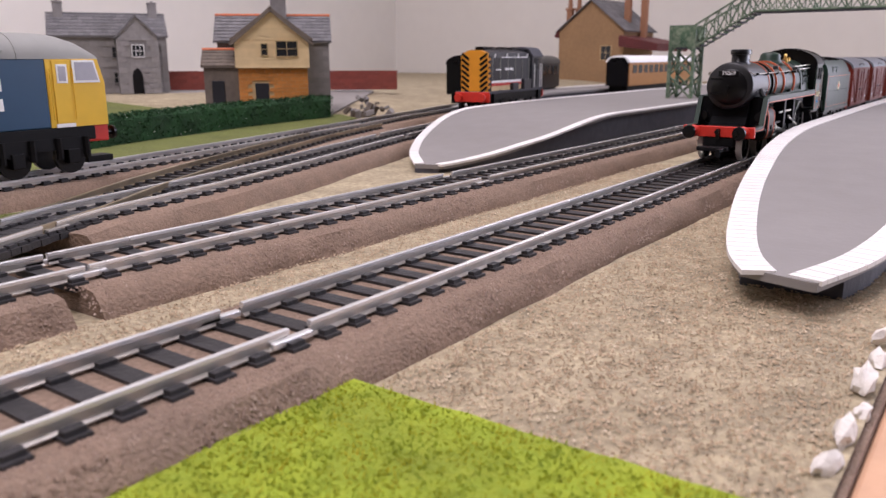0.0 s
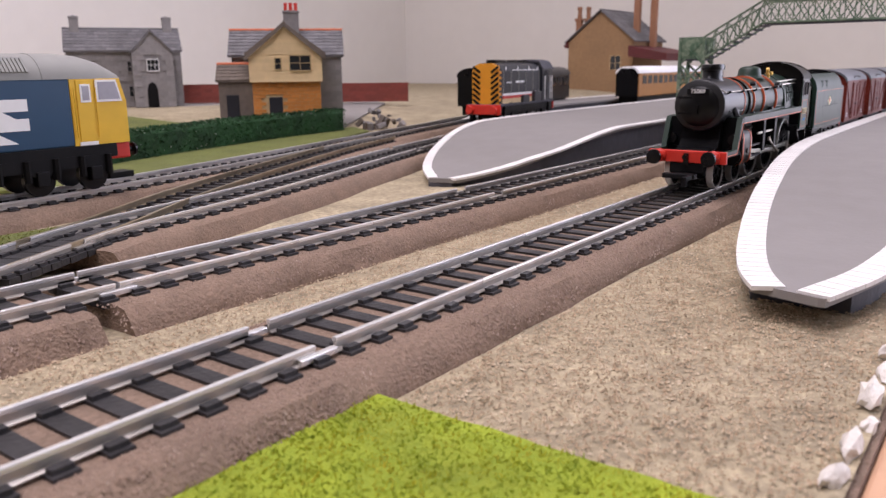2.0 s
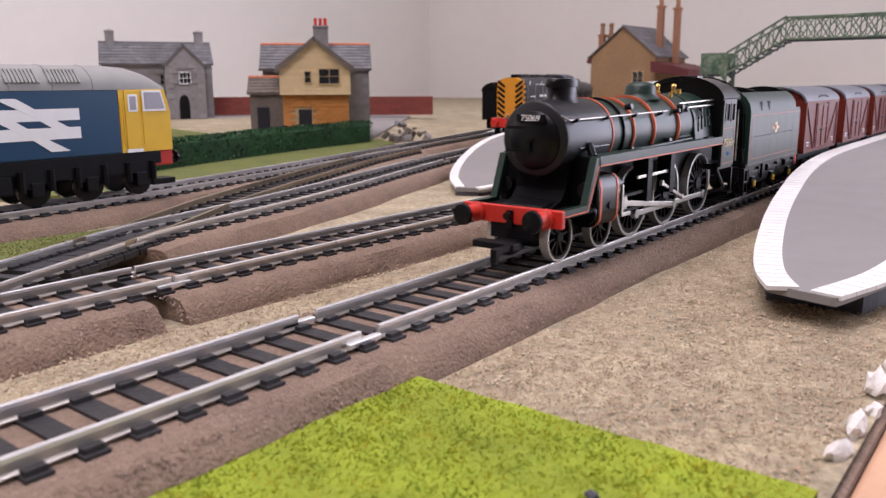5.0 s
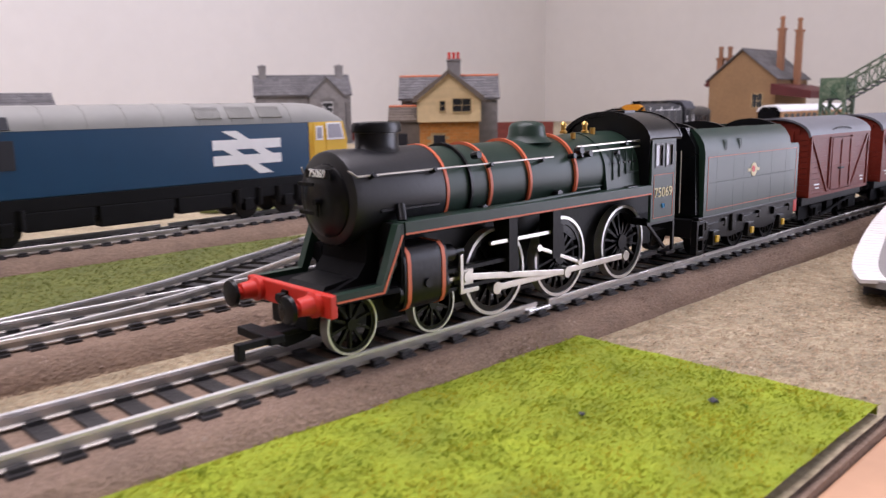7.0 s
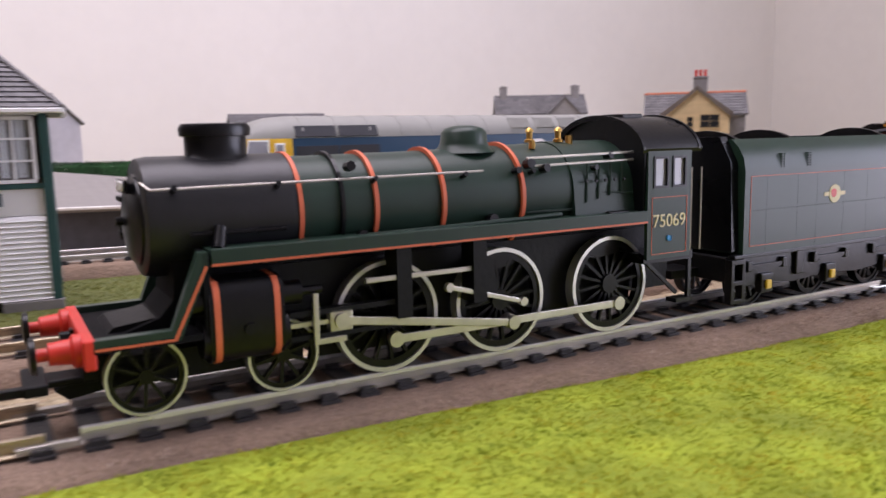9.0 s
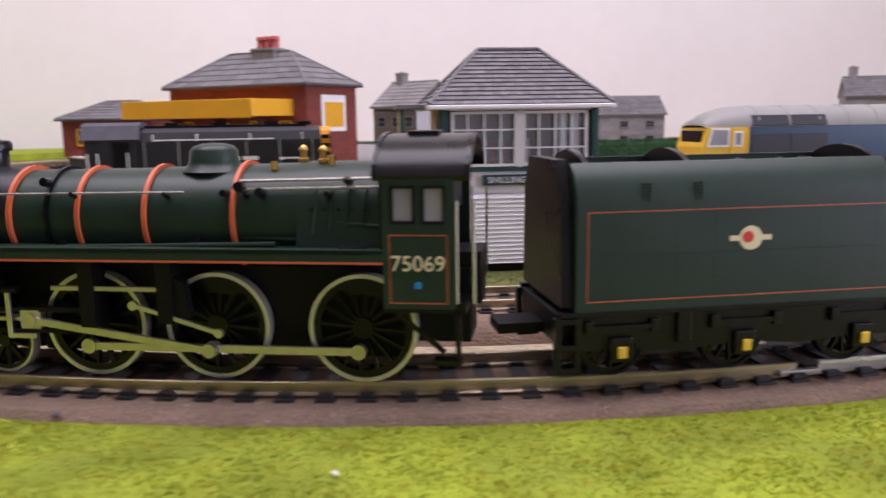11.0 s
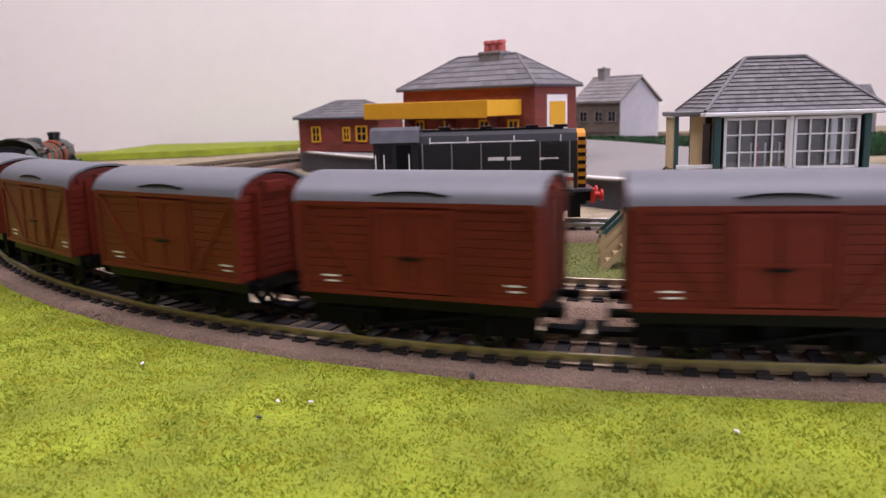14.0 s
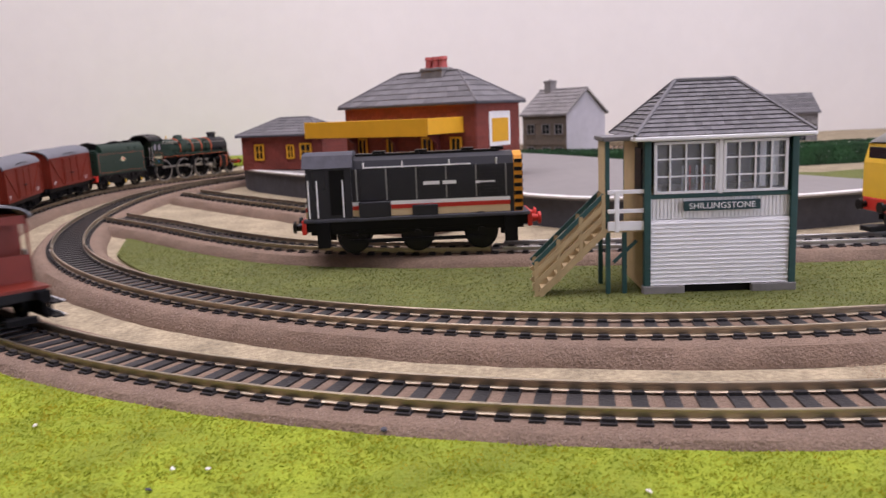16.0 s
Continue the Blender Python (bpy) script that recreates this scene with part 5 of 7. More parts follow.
NEAR_EDGE = [(83, -74), (83.5, -59.5), (94, -54), (108, -49), (130, -43), (165, -35), (205, -28), (260, -21), (330, -18), (450, -17), (620, -17), (1000, -17)]
FAR_EDGE = [(1000, -88), (300, -87.5), (170, -86), (115, -82), (83.4, -74.2), (83, -74)]
platform("grey card platform with white slab edge near the board's front", NEAR_EDGE + FAR_EDGE[:-1], (84, 330), 20, [(1, 12, 4.4), (12, 17, 4.4)], low=7.8, copw=6.6)
platform("island card platform with pointed white-edged ramp", [(211, 113), (209, 126), (236, 150), (275, 172), (330, 190), (420, 203), (560, 208), (1000, 214), (1000, 90), (620, 90), (330, 91), (260, 101), (211.4, 112.8)], (205, 360), 20, [(1, 8, 9), (8, 13, 9)], copw=4.2)
platform("small white-tipped platform end behind the shunter", [(470, 300), (500, 318), (600, 330), (1000, 335), (1000, 284), (560, 280)], (460, 640), 18, [(0, 4, 12)])
platform("stone faced station platform with pale edge", [(-512, 700), (-518, 668), (-512, 628), (-494, 586), (-464, 545), (-435, 513), (-360, 446), (-285, 352), (-240, 312), (-190, 290), (-130, 276), (-60, 292), (-40, 330), (-120, 430), (-200, 520), (-380, 720), (-470, 740)], (-900, -800), 20, [(0, 12, 16)], copw=6)

# ---- buildings ----


def courses(parent, x0, x1, z0, z1, y, h, w, material, depth=0.5, skip=(), face="y", stagger=True):
    """Blocks, bricks or boards laid in rows on a wall face, each a piece of its own, cut away at openings (x0, x1, z0, z1)."""
    made, n = {}, 0
    k, z = 0, z0
    while z < z1 - 0.3:
        e = min(z + h, z1)
        x = x0 - (w / 2 if stagger and k % 2 else 0)
        while x < x1 - 0.3:
            a, b = max(x, x0), min(x + w, x1)
            x += w
            if b - a < 0.4 or any(a < s[1] and b > s[0] and z < s[3] and e > s[2] for s in skip):
                continue
            key = (round(b - a, 1), round(e - z, 1))
            px, py = ((a + b) / 2, y) if face == "y" else (y, (a + b) / 2)
            if key not in made:
                hw, hh = key[0] / 2 - 0.12, key[1] / 2 - 0.12
                if face == "y":
                    bm = box(B(), -hw, hw, -depth, depth, -hh, hh)
                else:
                    bm = box(B(), -depth, depth, -hw, hw, -hh, hh)
                made[key] = part("block", bm, material, parent)
                made[key].matrix_basis = pose(px * K, py * K, (z + e) / 2 * K)
            else:
                again(made[key], px, py, (z + e) / 2, parent=parent)
            n += 1
        z, k = e, k + 1
    return n


def window_unit(parent, x0, x1, z0, z1, y, out, frame_m, bars=(1, 1), face="y", dark=True, t=0.7):
    """A framed window with glazing bars; out is +1 or -1 along the wall's normal."""
    def place(a0, a1, b0, b1, c0, c1):
        lo, hi = min(b0, b1), max(b0, b1)
        return (a0, a1, lo, hi, c0, c1) if face == "y" else (lo, hi, a0, a1, c0, c1)

    bm = B()
    for c in ((x0, x1, z0, z0 + t), (x0, x1, z1 - t, z1), (x0, x0 + t, z0, z1), (x1 - t, x1, z0, z1)):
        box(bm, *place(c[0], c[1], y, y + out * 1.0, c[2], c[3]))
    fr = part("window_frame", bm, frame_m, parent)
    for i in range(1, bars[0] + 1):
        x = x0 + (x1 - x0) * i / (bars[0] + 1)
        bx("glazing_bar", place(x - t * 0.3, x + t * 0.3, y + out * 0.1, y + out * 0.8, z0, z1), frame_m, fr)
    for i in range(1, bars[1] + 1):
        z = z0 + (z1 - z0) * i / (bars[1] + 1)
        bx("glazing_bar", place(x0, x1, y + out * 0.1, y + out * 0.75, z - t * 0.3, z + t * 0.3), frame_m, fr)
    o = bx("pane", place(x0 + t / 2, x1 - t / 2, y + out * 0.15, y + out * 0.35, z0 + t / 2, z1 - t / 2), M_DARK_GLASS if dark else M_GLASS, fr)
    o.visible_shadow = False
    return fr


def slope_tiles(parent, quad, rows, w, material, thick=0.7):
    """Slates over a roof slope: quad is eave left, eave right, ridge right, ridge left."""
    el, er, rr, rl = [Vector(q) for q in quad]
    nrm = (er - el).cross(rl - el).normalized()
    if nrm.z < 0:
        nrm = -nrm
    for k in range(rows):
        a, b = k / rows, (k + 1.15) / rows
        b = min(b, 1)
        l0, r0, l1, r1 = el.lerp(rl, a), er.lerp(rr, a), el.lerp(rl, b), er.lerp(rr, b)
        n = max(1, int((r0 - l0).length / w))
        off = 0.5 / n if k % 2 else 0
        cuts = sorted({0, 1, *[min(max(i / n + off, 0), 1) for i in range(n + 1)]})
        for c0, c1 in zip(cuts, cuts[1:]):
            if c1 - c0 < 0.02:
                continue
            g = 0.06 / max((r0 - l0).length, 1)
            p = [l0.lerp(r0, c0 + g) + nrm * thick, l0.lerp(r0, c1 - g) + nrm * thick, l1.lerp(r1, c1 - g) + nrm * 0.15, l1.lerp(r1, c0 + g) + nrm * 0.15]
            bm = B()
            u = [bm.verts.new(v) for v in p]
            l = [bm.verts.new(v - nrm * 0.5) for v in p]
            bm.faces.new(u)
            bm.faces.new(l[::-1])
            for i in range(4):
                bm.faces.new((u[i], l[i], l[(i + 1) % 4], u[(i + 1) % 4]))
            part("slate", bm, material, parent)


def chimney(parent, x, y, z0, z1, w, d, material, pots, pot_m, pot_h=5, pr=1.0):
    bm = B()
    box(bm, x - w / 2, x + w / 2, y - d / 2, y + d / 2, z0, z1, 0.2)
    box(bm, x - w / 2 - 0.7, x + w / 2 + 0.7, y - d / 2 - 0.7, y + d / 2 + 0.7, z1 - 2, z1 - 0.6, 0.2)
    c = part("chimney", bm, material, parent)
    for k in range(pots):
        px = x + (k - (pots - 1) / 2) * w / max(pots, 1)
        part("chimney_pot", lathe(B(), [(0, 1.6 * pr), (pot_h * 0.7, 1.3 * pr), (pot_h * 0.75, 1.7 * pr), (pot_h, 1.5 * pr), (pot_h, 0.9 * pr)], (px, y, z1 - 0.7), (0, 0, 1), 12), pot_m, c, smooth=True)


def gable_roof(parent, x0, x1, y0, y1, ze, zr, over, material, rows=9, w=5.0, ridge_m=None, along="x"):
    """A pitched roof of two boards under slates; the ridge runs along x or y."""
    if along == "x":
        ym = (y0 + y1) / 2
        q1 = [(x0 - over, y0 - over, ze), (x1 + over, y0 - over, ze), (x1 + over, ym, zr), (x0 - over, ym, zr)]
        q2 = [(x1 + over, y1 + over, ze), (x0 - over, y1 + over, ze), (x0 - over, ym, zr), (x1 + over, ym, zr)]
    else:
        xm = (x0 + x1) / 2
        q1 = [(x0 - over, y1 + over, ze), (x0 - over, y0 - over, ze), (xm, y0 - over, zr), (xm, y1 + over, zr)]
        q2 = [(x1 + over, y0 - over, ze), (x1 + over, y1 + over, ze), (xm, y1 + over, zr), (xm, y0 - over, zr)]
    bm = B()
    for q in (q1, q2):
        v = [bm.verts.new(p) for p in q]
        u = [bm.verts.new((p[0], p[1], p[2] - 1.4)) for p in q]
        bm.faces.new(v)
        bm.faces.new(u[::-1])
        for i in range(4):
            bm.faces.new((v[i], u[i], u[(i + 1) % 4], v[(i + 1) % 4]))
    r = part("roof", bm, material, parent)
    for q in (q1, q2):
        slope_tiles(r, q, rows, w, material)
    a, b = Vector(q1[3]), Vector(q1[2])
    part("ridge", cyl(B(), a + Vector((0, 0, 0.2)), b + Vector((0, 0, 0.2)), 1.3, n=8), ridge_m or material, r)
    return r


def hip_roof(parent, x0, x1, y0, y1, ze, zr, over, inset, material, rows, w, name="roof"):
    """A hipped roof: four slopes up to a short ridge."""
    ym = (y0 + y1) / 2
    e = [(x0 - over, y0 - over, ze), (x1 + over, y0 - over, ze), (x1 + over, y1 + over, ze), (x0 - over, y1 + over, ze)]
    ra, rb = (x0 + inset, ym, zr), (x1 - inset, ym, zr)
    bm = B()
    v = [bm.verts.new(p) for p in e] + [bm.verts.new(ra), bm.verts.new(rb)]
    for f in ((0, 1, 5, 4), (1, 2, 5), (2, 3, 4, 5), (3, 0, 4), (3, 2, 1, 0)):
        bm.faces.new([v[i] for i in f])
    r = part(name, bm, material, parent)
    for q in ([e[0], e[1], rb, ra], [e[1], e[2], rb, rb], [e[2], e[3], ra, rb], [e[3], e[0], ra, ra]):
        slope_tiles(r, q, rows, w, material)
    bm = B()
    for a, b in ((e[0], ra), (e[1], rb), (e[2], rb), (e[3], ra), (ra, rb)):
        cyl(bm, Vector(a) + Vector((0, 0, 0.6)), Vector(b) + Vector((0, 0, 0.6)), 0.8, n=6)
    part("hip_tile", bm, material, r)
    bm = B()
    for a, b in zip(e, e[1:] + e[:1]):
        cyl(bm, Vector(a) + Vector((0, 0, -0.6)), Vector(b) + Vector((0, 0, -0.6)), 0.9, n=6)
    part("gutter", bm, M_WHITE if name == "roof" and zr < 90 and w < 4.5 else M_CARD_DARK, r)
    return r


def signal_box():
    S = thing("signal_box", "white boarded signal box with green posts, slate roof and timber stairs", "signal box", -231.0, 134.0, 0.4, -5)
    S.scale = (1.08, 1.04, 1.0)
    w, d = 26.5, 44.0
    body = bx("lower_storey", (-w + 1, w - 1, 1, d, 0, 39), M_WHITE, S)
    for k in range(16):
        bm = B()
        z = 4.4 + k * 1.62
        prism(bm, [(-0.9, z), (0.9, z), (0.9, z + 1.5), (0.05, z + 1.5)], -w + 1, w - 1, axis="x")
        part("weatherboard", bm, M_WHITE, body)
    first = None
    for k in range(38):
        x = -w + 1.2 + k * (2 * w - 2.4) / 38
        if first is None:
            first = bx("upright_board", (-0.55, 0.55, 0.2, 1.1, 30.5, 39), M_WHITE, body)
            first.matrix_basis = pose((x + 0.7) * K, 0, 0)
        else:
            again(first, x + 0.7, 0, 0, parent=body)
    for x in (-w - 0.6, w - 1.8):
        bx("corner_post", (x, x + 2.4, -1.3, 2.2, 0, 62), M_TEAL, S, 0.2, "dark green corner post")
    for x in (-w, w - 2):
        bx("corner_post", (x, x + 2, d - 2, d, 0, 62), M_TEAL, S, 0.2, "dark green corner post")
    bx("sill_beam", (-w, w, -0.5, 1.5, 38.6, 40.2), M_TEAL, S, 0.2)
    bx("head_beam", (-w, w, -0.3, 1.5, 60.6, 63), M_WHITE, S, 0.2)
    for x0, x1 in ((-w + 3, -0.9), (0.9, w - 3)):
        window_unit(S, x0, x1, 40.4, 60.4, 0.3, -1, M_WHITE, (3, 2), dark=False, t=1.0)
    bx("mullion", (-0.8, 0.8, -0.6, 1.2, 40, 61), M_WHITE, S, 0.2)
    bx("back_wall", (-w + 2, w - 2, d - 1.5, d - 0.5, 39, 62), M_STONE_BROWN, S)
    bx("side_wall", (w - 1.6, w - 0.6, 2, d - 1, 39, 62), M_TEAL, S)
    bx("operating_floor", (-w + 1, w - 1, 1.2, d - 2, 39, 39.8), M_TIMBER, S)
    for k in range(7):
        bx("lever", (-10 + k * 2.6, -9.4 + k * 2.6, 14, 14.6, 39.8, 50), M_RED if k % 2 else M_WHITE, S)
    bx("curtain", (w - 12, w - 10, 1.8, 2.4, 42, 60), M_WHITE, S)
    bx("curtain", (w - 8, w - 5.5, 1.8, 2.4, 42, 60), M_WHITE, S)
    # foundation with a dark opening
    for a, b in ((-w - 1, -w + 14), (w - 15, w + 1)):
        bx("plinth", (a, b, -1.6, 2, -1, 4.2), M_STONE, S, 0.4)
    bx("lever_opening", (-w + 14, w - 15, 0.6, 1.4, 0, 4.3), M_BLACK_DULL, S)
    # door side with porch
    bx("end_wall", (-w, -w + 1, 1, d - 1, 0, 39), M_TIMBER, S)
    bx("door", (-w - 0.4, -w + 0.4, 6, 18, 40, 58), M_BLACK_DULL, S, 0.2)
    bx("end_board", (-w, -w + 0.8, 19, d - 2, 39, 62), M_CREAM, S)
    bx("porch_roof", (-w - 15, -w + 1, 0, 22, 61.4, 63.2), M_SLATE, S, 0.3)
    bx("porch_post", (-w - 14, -w - 12.6, 1, 2.4, 27, 61.4), M_TEAL, S)
    bx("porch_screen", (-w - 13.6, -w - 13, 6, 21, 27, 61), M_CREAM, S)
    land = bx("landing", (-w - 15, -w, 0, 22, 26, 27.2), M_TIMBER, S)
    for k, x in enumerate((-w - 14, -w - 8)):
        bx("landing_leg", (x, x + 1.6, 1, 2.6, -1, 26), M_TEAL, S)
    bx("landing_leg", (-w - 14, -w - 12.4, 19, 20.6, -1, 26), M_TEAL, S)
    m = Matrix.Translation((-w - 7, 1.6, 18)) @ Matrix.Rotation(radians(-45), 4, "Y")
    part("landing_brace", box(B(), -6, 6, -0.5, 0.5, -0.6, 0.6, m=m), M_TEAL, S)
    for z in (26.6, 33.5, 41):
        bx("white_rail", (-w - 13.5, -w, -0.5, 0.5, z, z + (3.6 if z < 30 else 1.6)), M_WHITE, S, 0.2, "white painted landing rail")
    bx("white_post", (-w - 11, -w - 9.4, -0.6, 0.8, 26, 42.5), M_WHITE, S, 0.2)
    # stairs down towards the left end
    for y in (0.5, 10.5):
        for k, (dz, h, mm) in enumerate(((0, 2.4, M_TIMBER), (6, 1.8, M_TIMBER), (10.5, 1.8, M_TIMBER), (14.6, 1.6, M_TEAL))):
            m = Matrix.Translation((-w - 15, y, 26 + dz)) @ Matrix.Rotation(radians(-46), 4, "Y")
            part("stair_string" if k == 0 else "hand_rail", box(B(), -37, 0.5, -0.5, 0.5, -h / 2, h / 2, m=m), mm, S)
        for k in range(4):
            x = -w - 15 - k * 8.2
            bx("rail_post", (x - 0.7, x + 0.7, y - 0.6, y + 0.6, 26 - 8.5 * k - 2, 26 - 8.5 * k + 15), M_TIMBER, S)
    for k in range(9):
        bx("tread", (-w - 18.2 - k * 2.8, -w - 15 - k * 2.8, 0.6, 10.4, 23.4 - k * 2.9, 24.2 - k * 2.9), M_TIMBER, S)
    sign = bx("name_sign", (-13, 14, -1.3, -0.3, 33.6, 37.4), M_SIGN, S, 0.1, "dark green station name board")
    text("sign_lettering", "SHILLINGSTONE", 3.2, M_WHITE, sign, Matrix.Translation((0.5, -1.4, 35.4)) @ Matrix.Rotation(radians(90), 4, "X"), "white lettering", 0.1)
    hip_roof(S, -w, w, 0, d, 62.6, 83.5, 4.6, 15.5, M_SLATE, 13, 2.6)
    return S


signal_box()


def timbered_house():
    """Front gable of cream boards over orange brick, a cross roof behind with orange ridges."""
    rz = -45
    H = thing("timbered_house", "cream boarded and orange brick gabled house with grey roofs", "house", 373, 400, 0.5, rz)
    z0 = 4
    bx("front_block", (-28, 28, 0, 60, z0, 66), M_TIMBER, H)
    n = courses(H, -28, 28, z0, 44, -0.3, 3.0, 7.0, M_ORANGE_BRICK, skip=((-15, -4, 0, 34),))
    up = bx("upper_storey", (-29.5, 29.5, -3.5, 0, 44, 66), M_CREAM, H)
    for k in range(7):
        bx("board", (-29.8, 29.8, -4.2, -3.4, 44.4 + k * 3.1, 47.2 + k * 3.1), M_CREAM, up)
    part("gable", prism(B(), [(-29, 66), (29, 66), (0, 90)], -3.4, 0), M_CREAM, H)
    for k in range(7):
        hw = 27 * (1 - (k + 0.6) / 7.6)
        bx("board", (-hw, hw, -4.1, -3.3, 66.4 + k * 3.1, 69.2 + k * 3.1), M_CREAM, up)
    window_unit(H, -9, -3, 54, 64, -4.3, -1, M_TIMBER, (0, 1))
    window_unit(H, 3, 21, 53, 66, -4.3, -1, M_TIMBER, (1, 1))
    bx("door", (-15, -4, -1, 0.4, z0, 32), M_NAVY, H, 0.3, "dark blue door")
    gable_roof(H, -29, 29, 0, 60, 67, 91.5, 4, M_STONE_BROWN, 7, 6, along="y")
    bm = B()
    for s in (-1, 1):
        m = Matrix.Translation((0, -6, 92)) @ Matrix.Rotation(radians(s * 40), 4, "Y")
        box(bm, 0 if s > 0 else -44, 44 if s > 0 else 0, -1, 1, -2.5, 0.4, m=m)
    part("barge_board", bm, M_STONE_BROWN, H)
    bx("rear_block", (-46, 46, 24, 74, z0, 66), M_STONE, H)
    courses(H, 24, 74, z0, 66, 46.2, 4.5, 9, M_STONE, face="x")
    courses(H, 28, 46, z0, 66, 23.8, 4.5, 9, M_STONE)
    gable_roof(H, -46, 46, 24, 74, 66, 88, 3, M_SLATE, 8, 6, M_ORANGE_TILE)
    bx("lean_to", (-56, -28, 4, 34, z0, 46), M_STONE_BROWN, H)
    bx("lean_to_door", (-50, -40, 3, 4.2, z0, 34), M_NAVY, H, 0.2)
    gable_roof(H, -56, -30, 4, 34, 46, 59, 2, M_STONE_BROWN, 5, 6, M_ORANGE_TILE)
    chimney(H, 5, 40, 80, 104, 13, 9, M_STONE, 3, M_RED, 7)


def stone_house(x, y, z, rz, front, deep, eave, ridge, material, label, gable_end=None):
    H = thing("stone_house", label, "house", x, y, z, rz, "card houses")
    bx("wall", (-front / 2, front / 2, 0, deep, 0, eave), material, H)
    skip = []
    for wx in (-front * 0.3, front * 0.05, front * 0.34):
        for wz in (eave * 0.18, eave * 0.62):
            skip.append((wx - 6, wx + 6, wz, wz + eave * 0.2))
    courses(H, -front / 2, front / 2, 0, eave, -0.3, 5.5, 11, material, skip=skip)
    for s in skip:
        window_unit(H, s[0] + 0.5, s[1] - 0.5, s[2], s[3], -0.4, -1, M_STONE, (1, 1))
    for e in (-1, 1):
        part("gable", prism(B(), [(0, eave - 0.5), (deep, eave - 0.5), (deep / 2, ridge - 0.8)], min(e * front / 2, e * (front / 2 - 1.2)), max(e * front / 2, e * (front / 2 - 1.2)), axis="x"), gable_end or material, H)
        bx("end_wall", (min(e * front / 2, e * (front / 2 + 0.6)), max(e * front / 2, e * (front / 2 + 0.6)), 0.2, deep, 0, eave), gable_end or material, H)
    gable_roof(H, -front / 2, front / 2, 0, deep, eave, ridge, 3, M_SLATE if not gable_end else M_STONE, 7, 9)
    return H


timbered_house()
GH = stone_house(413, 696, 16, -31, 150, 60, 60, 84, M_STONE, "grey stone farmhouse with a projecting gabled porch wing")
GH.scale = (0.77, 1, 1)
chimney(GH, -62, 30, 78, 97, 12, 12, M_STONE, 1, M_STONE, 2)
chimney(GH, 62, 30, 78, 97, 12, 12, M_STONE, 1, M_STONE, 2)
bx("porch_wing", (8, 62, -24, 0, 0, 58), M_STONE, GH)
courses(GH, 8, 62, 0, 58, -24.3, 5.5, 11, M_STONE, skip=((24, 40, 0, 28), (26, 44, 38, 52)))
part("wing_gable", prism(B(), [(8, 58), (62, 58), (35, 80)], -24, -22), M_STONE, GH)
window_unit(GH, 27, 43, 38, 51, -24.5, -1, M_WHITE, (2, 1))
part("arched_door", prism(B(), [(25, 0), (39, 0), (39, 18), (37, 24), (32, 27), (27, 24), (25, 18)], -24.8, -23), M_BLACK_DULL, GH)
gable_roof(GH, 8, 62, -24, 30, 58, 81, 2, M_SLATE, 6, 9, along="y")
# gable ends are paler: light from the east is put into their colour
H2 = stone_house(-207, 650, 16, -53, 60, 60, 53, 78, M_STONE_BROWN, "narrow brown stone house with window light painted into its pale gable", M_LIT_GABLE)
chimney(H2, -18, 30, 72, 88, 9, 9, M_STONE, 1, M_STONE, 2)
stone_house(92, 782, 16, -8, 112, 60, 42, 64, M_STONE, "low grey shed behind the parked diesel")


def brick_building(name, label, x, y, z, rz, w, d, h, ridge, inset, lights, frame_m):
    H = thing(name, label, "station building", x, y, z, rz)
    bx("wall", (-w / 2, w / 2, 0, d, 0, h), M_BRICK_RED, H)
    courses(H, -w / 2, w / 2, 0, h, -0.2, 3.4, 8, M_BRICK_RED, skip=lights)
    courses(H, 0, d, 0, h, w / 2 + 0.2, 3.4, 8, M_BRICK_RED, face="x")
    for s in lights:
        window_unit(H, *s, -0.5, -1, frame_m, (1, 1), t=1.4)
    hip_roof(H, -w / 2, w / 2, 0, d, h, ridge, 4, inset, M_SLATE, 6, 9)
    return H


ST = brick_building("station_house", "red brick station building with hipped grey roof and yellow canopy", -349, 433, 14, -39.4, 124, 58, 68, 92, 34, ((-50, -40, 20, 44), (-20, -10, 20, 44), (14, 24, 20, 44), (40, 50, 20, 44)), M_CANOPY)
chimney(ST, 8, 29, 86, 95, 20, 14, M_STONE, 3, M_POT, 9, 2.0)
bx("canopy", (-66, 50, -40, 0, 50, 53), M_CANOPY, ST, 0.4, "bright yellow flat canopy")
bx("canopy_fascia", (-66, 50, -42, -40, 46, 58), M_CANOPY, ST, 0.4)
bx("canopy_fascia", (50, 52, -42, 0, 47, 58), M_CANOPY, ST, 0.4)
for x in (-50, -10, 30):
    part("canopy_bracket", prism(B(), [(-38, 50), (-1, 50), (-1, 22), (-5, 40), (-16, 47)], x - 1, x + 1, axis="x"), M_MAROON, ST)
po = bx("poster", (62.3, 63.2, 16, 44, 36, 61), M_WHITE, ST, 0.1, "yellow and white poster on the end wall")
bx("poster_print", (63.25, 63.5, 19, 41, 39, 56), M_CANOPY, po)
brick_building("platform_hut", "small red brick platform hut with yellow window frames", -466, 580, 29, -22, 84, 56, 32, 47, 26, ((-28, -18, 9, 24), (6, 14, 10, 23), (20, 32, 9, 24)), M_CANOPY)


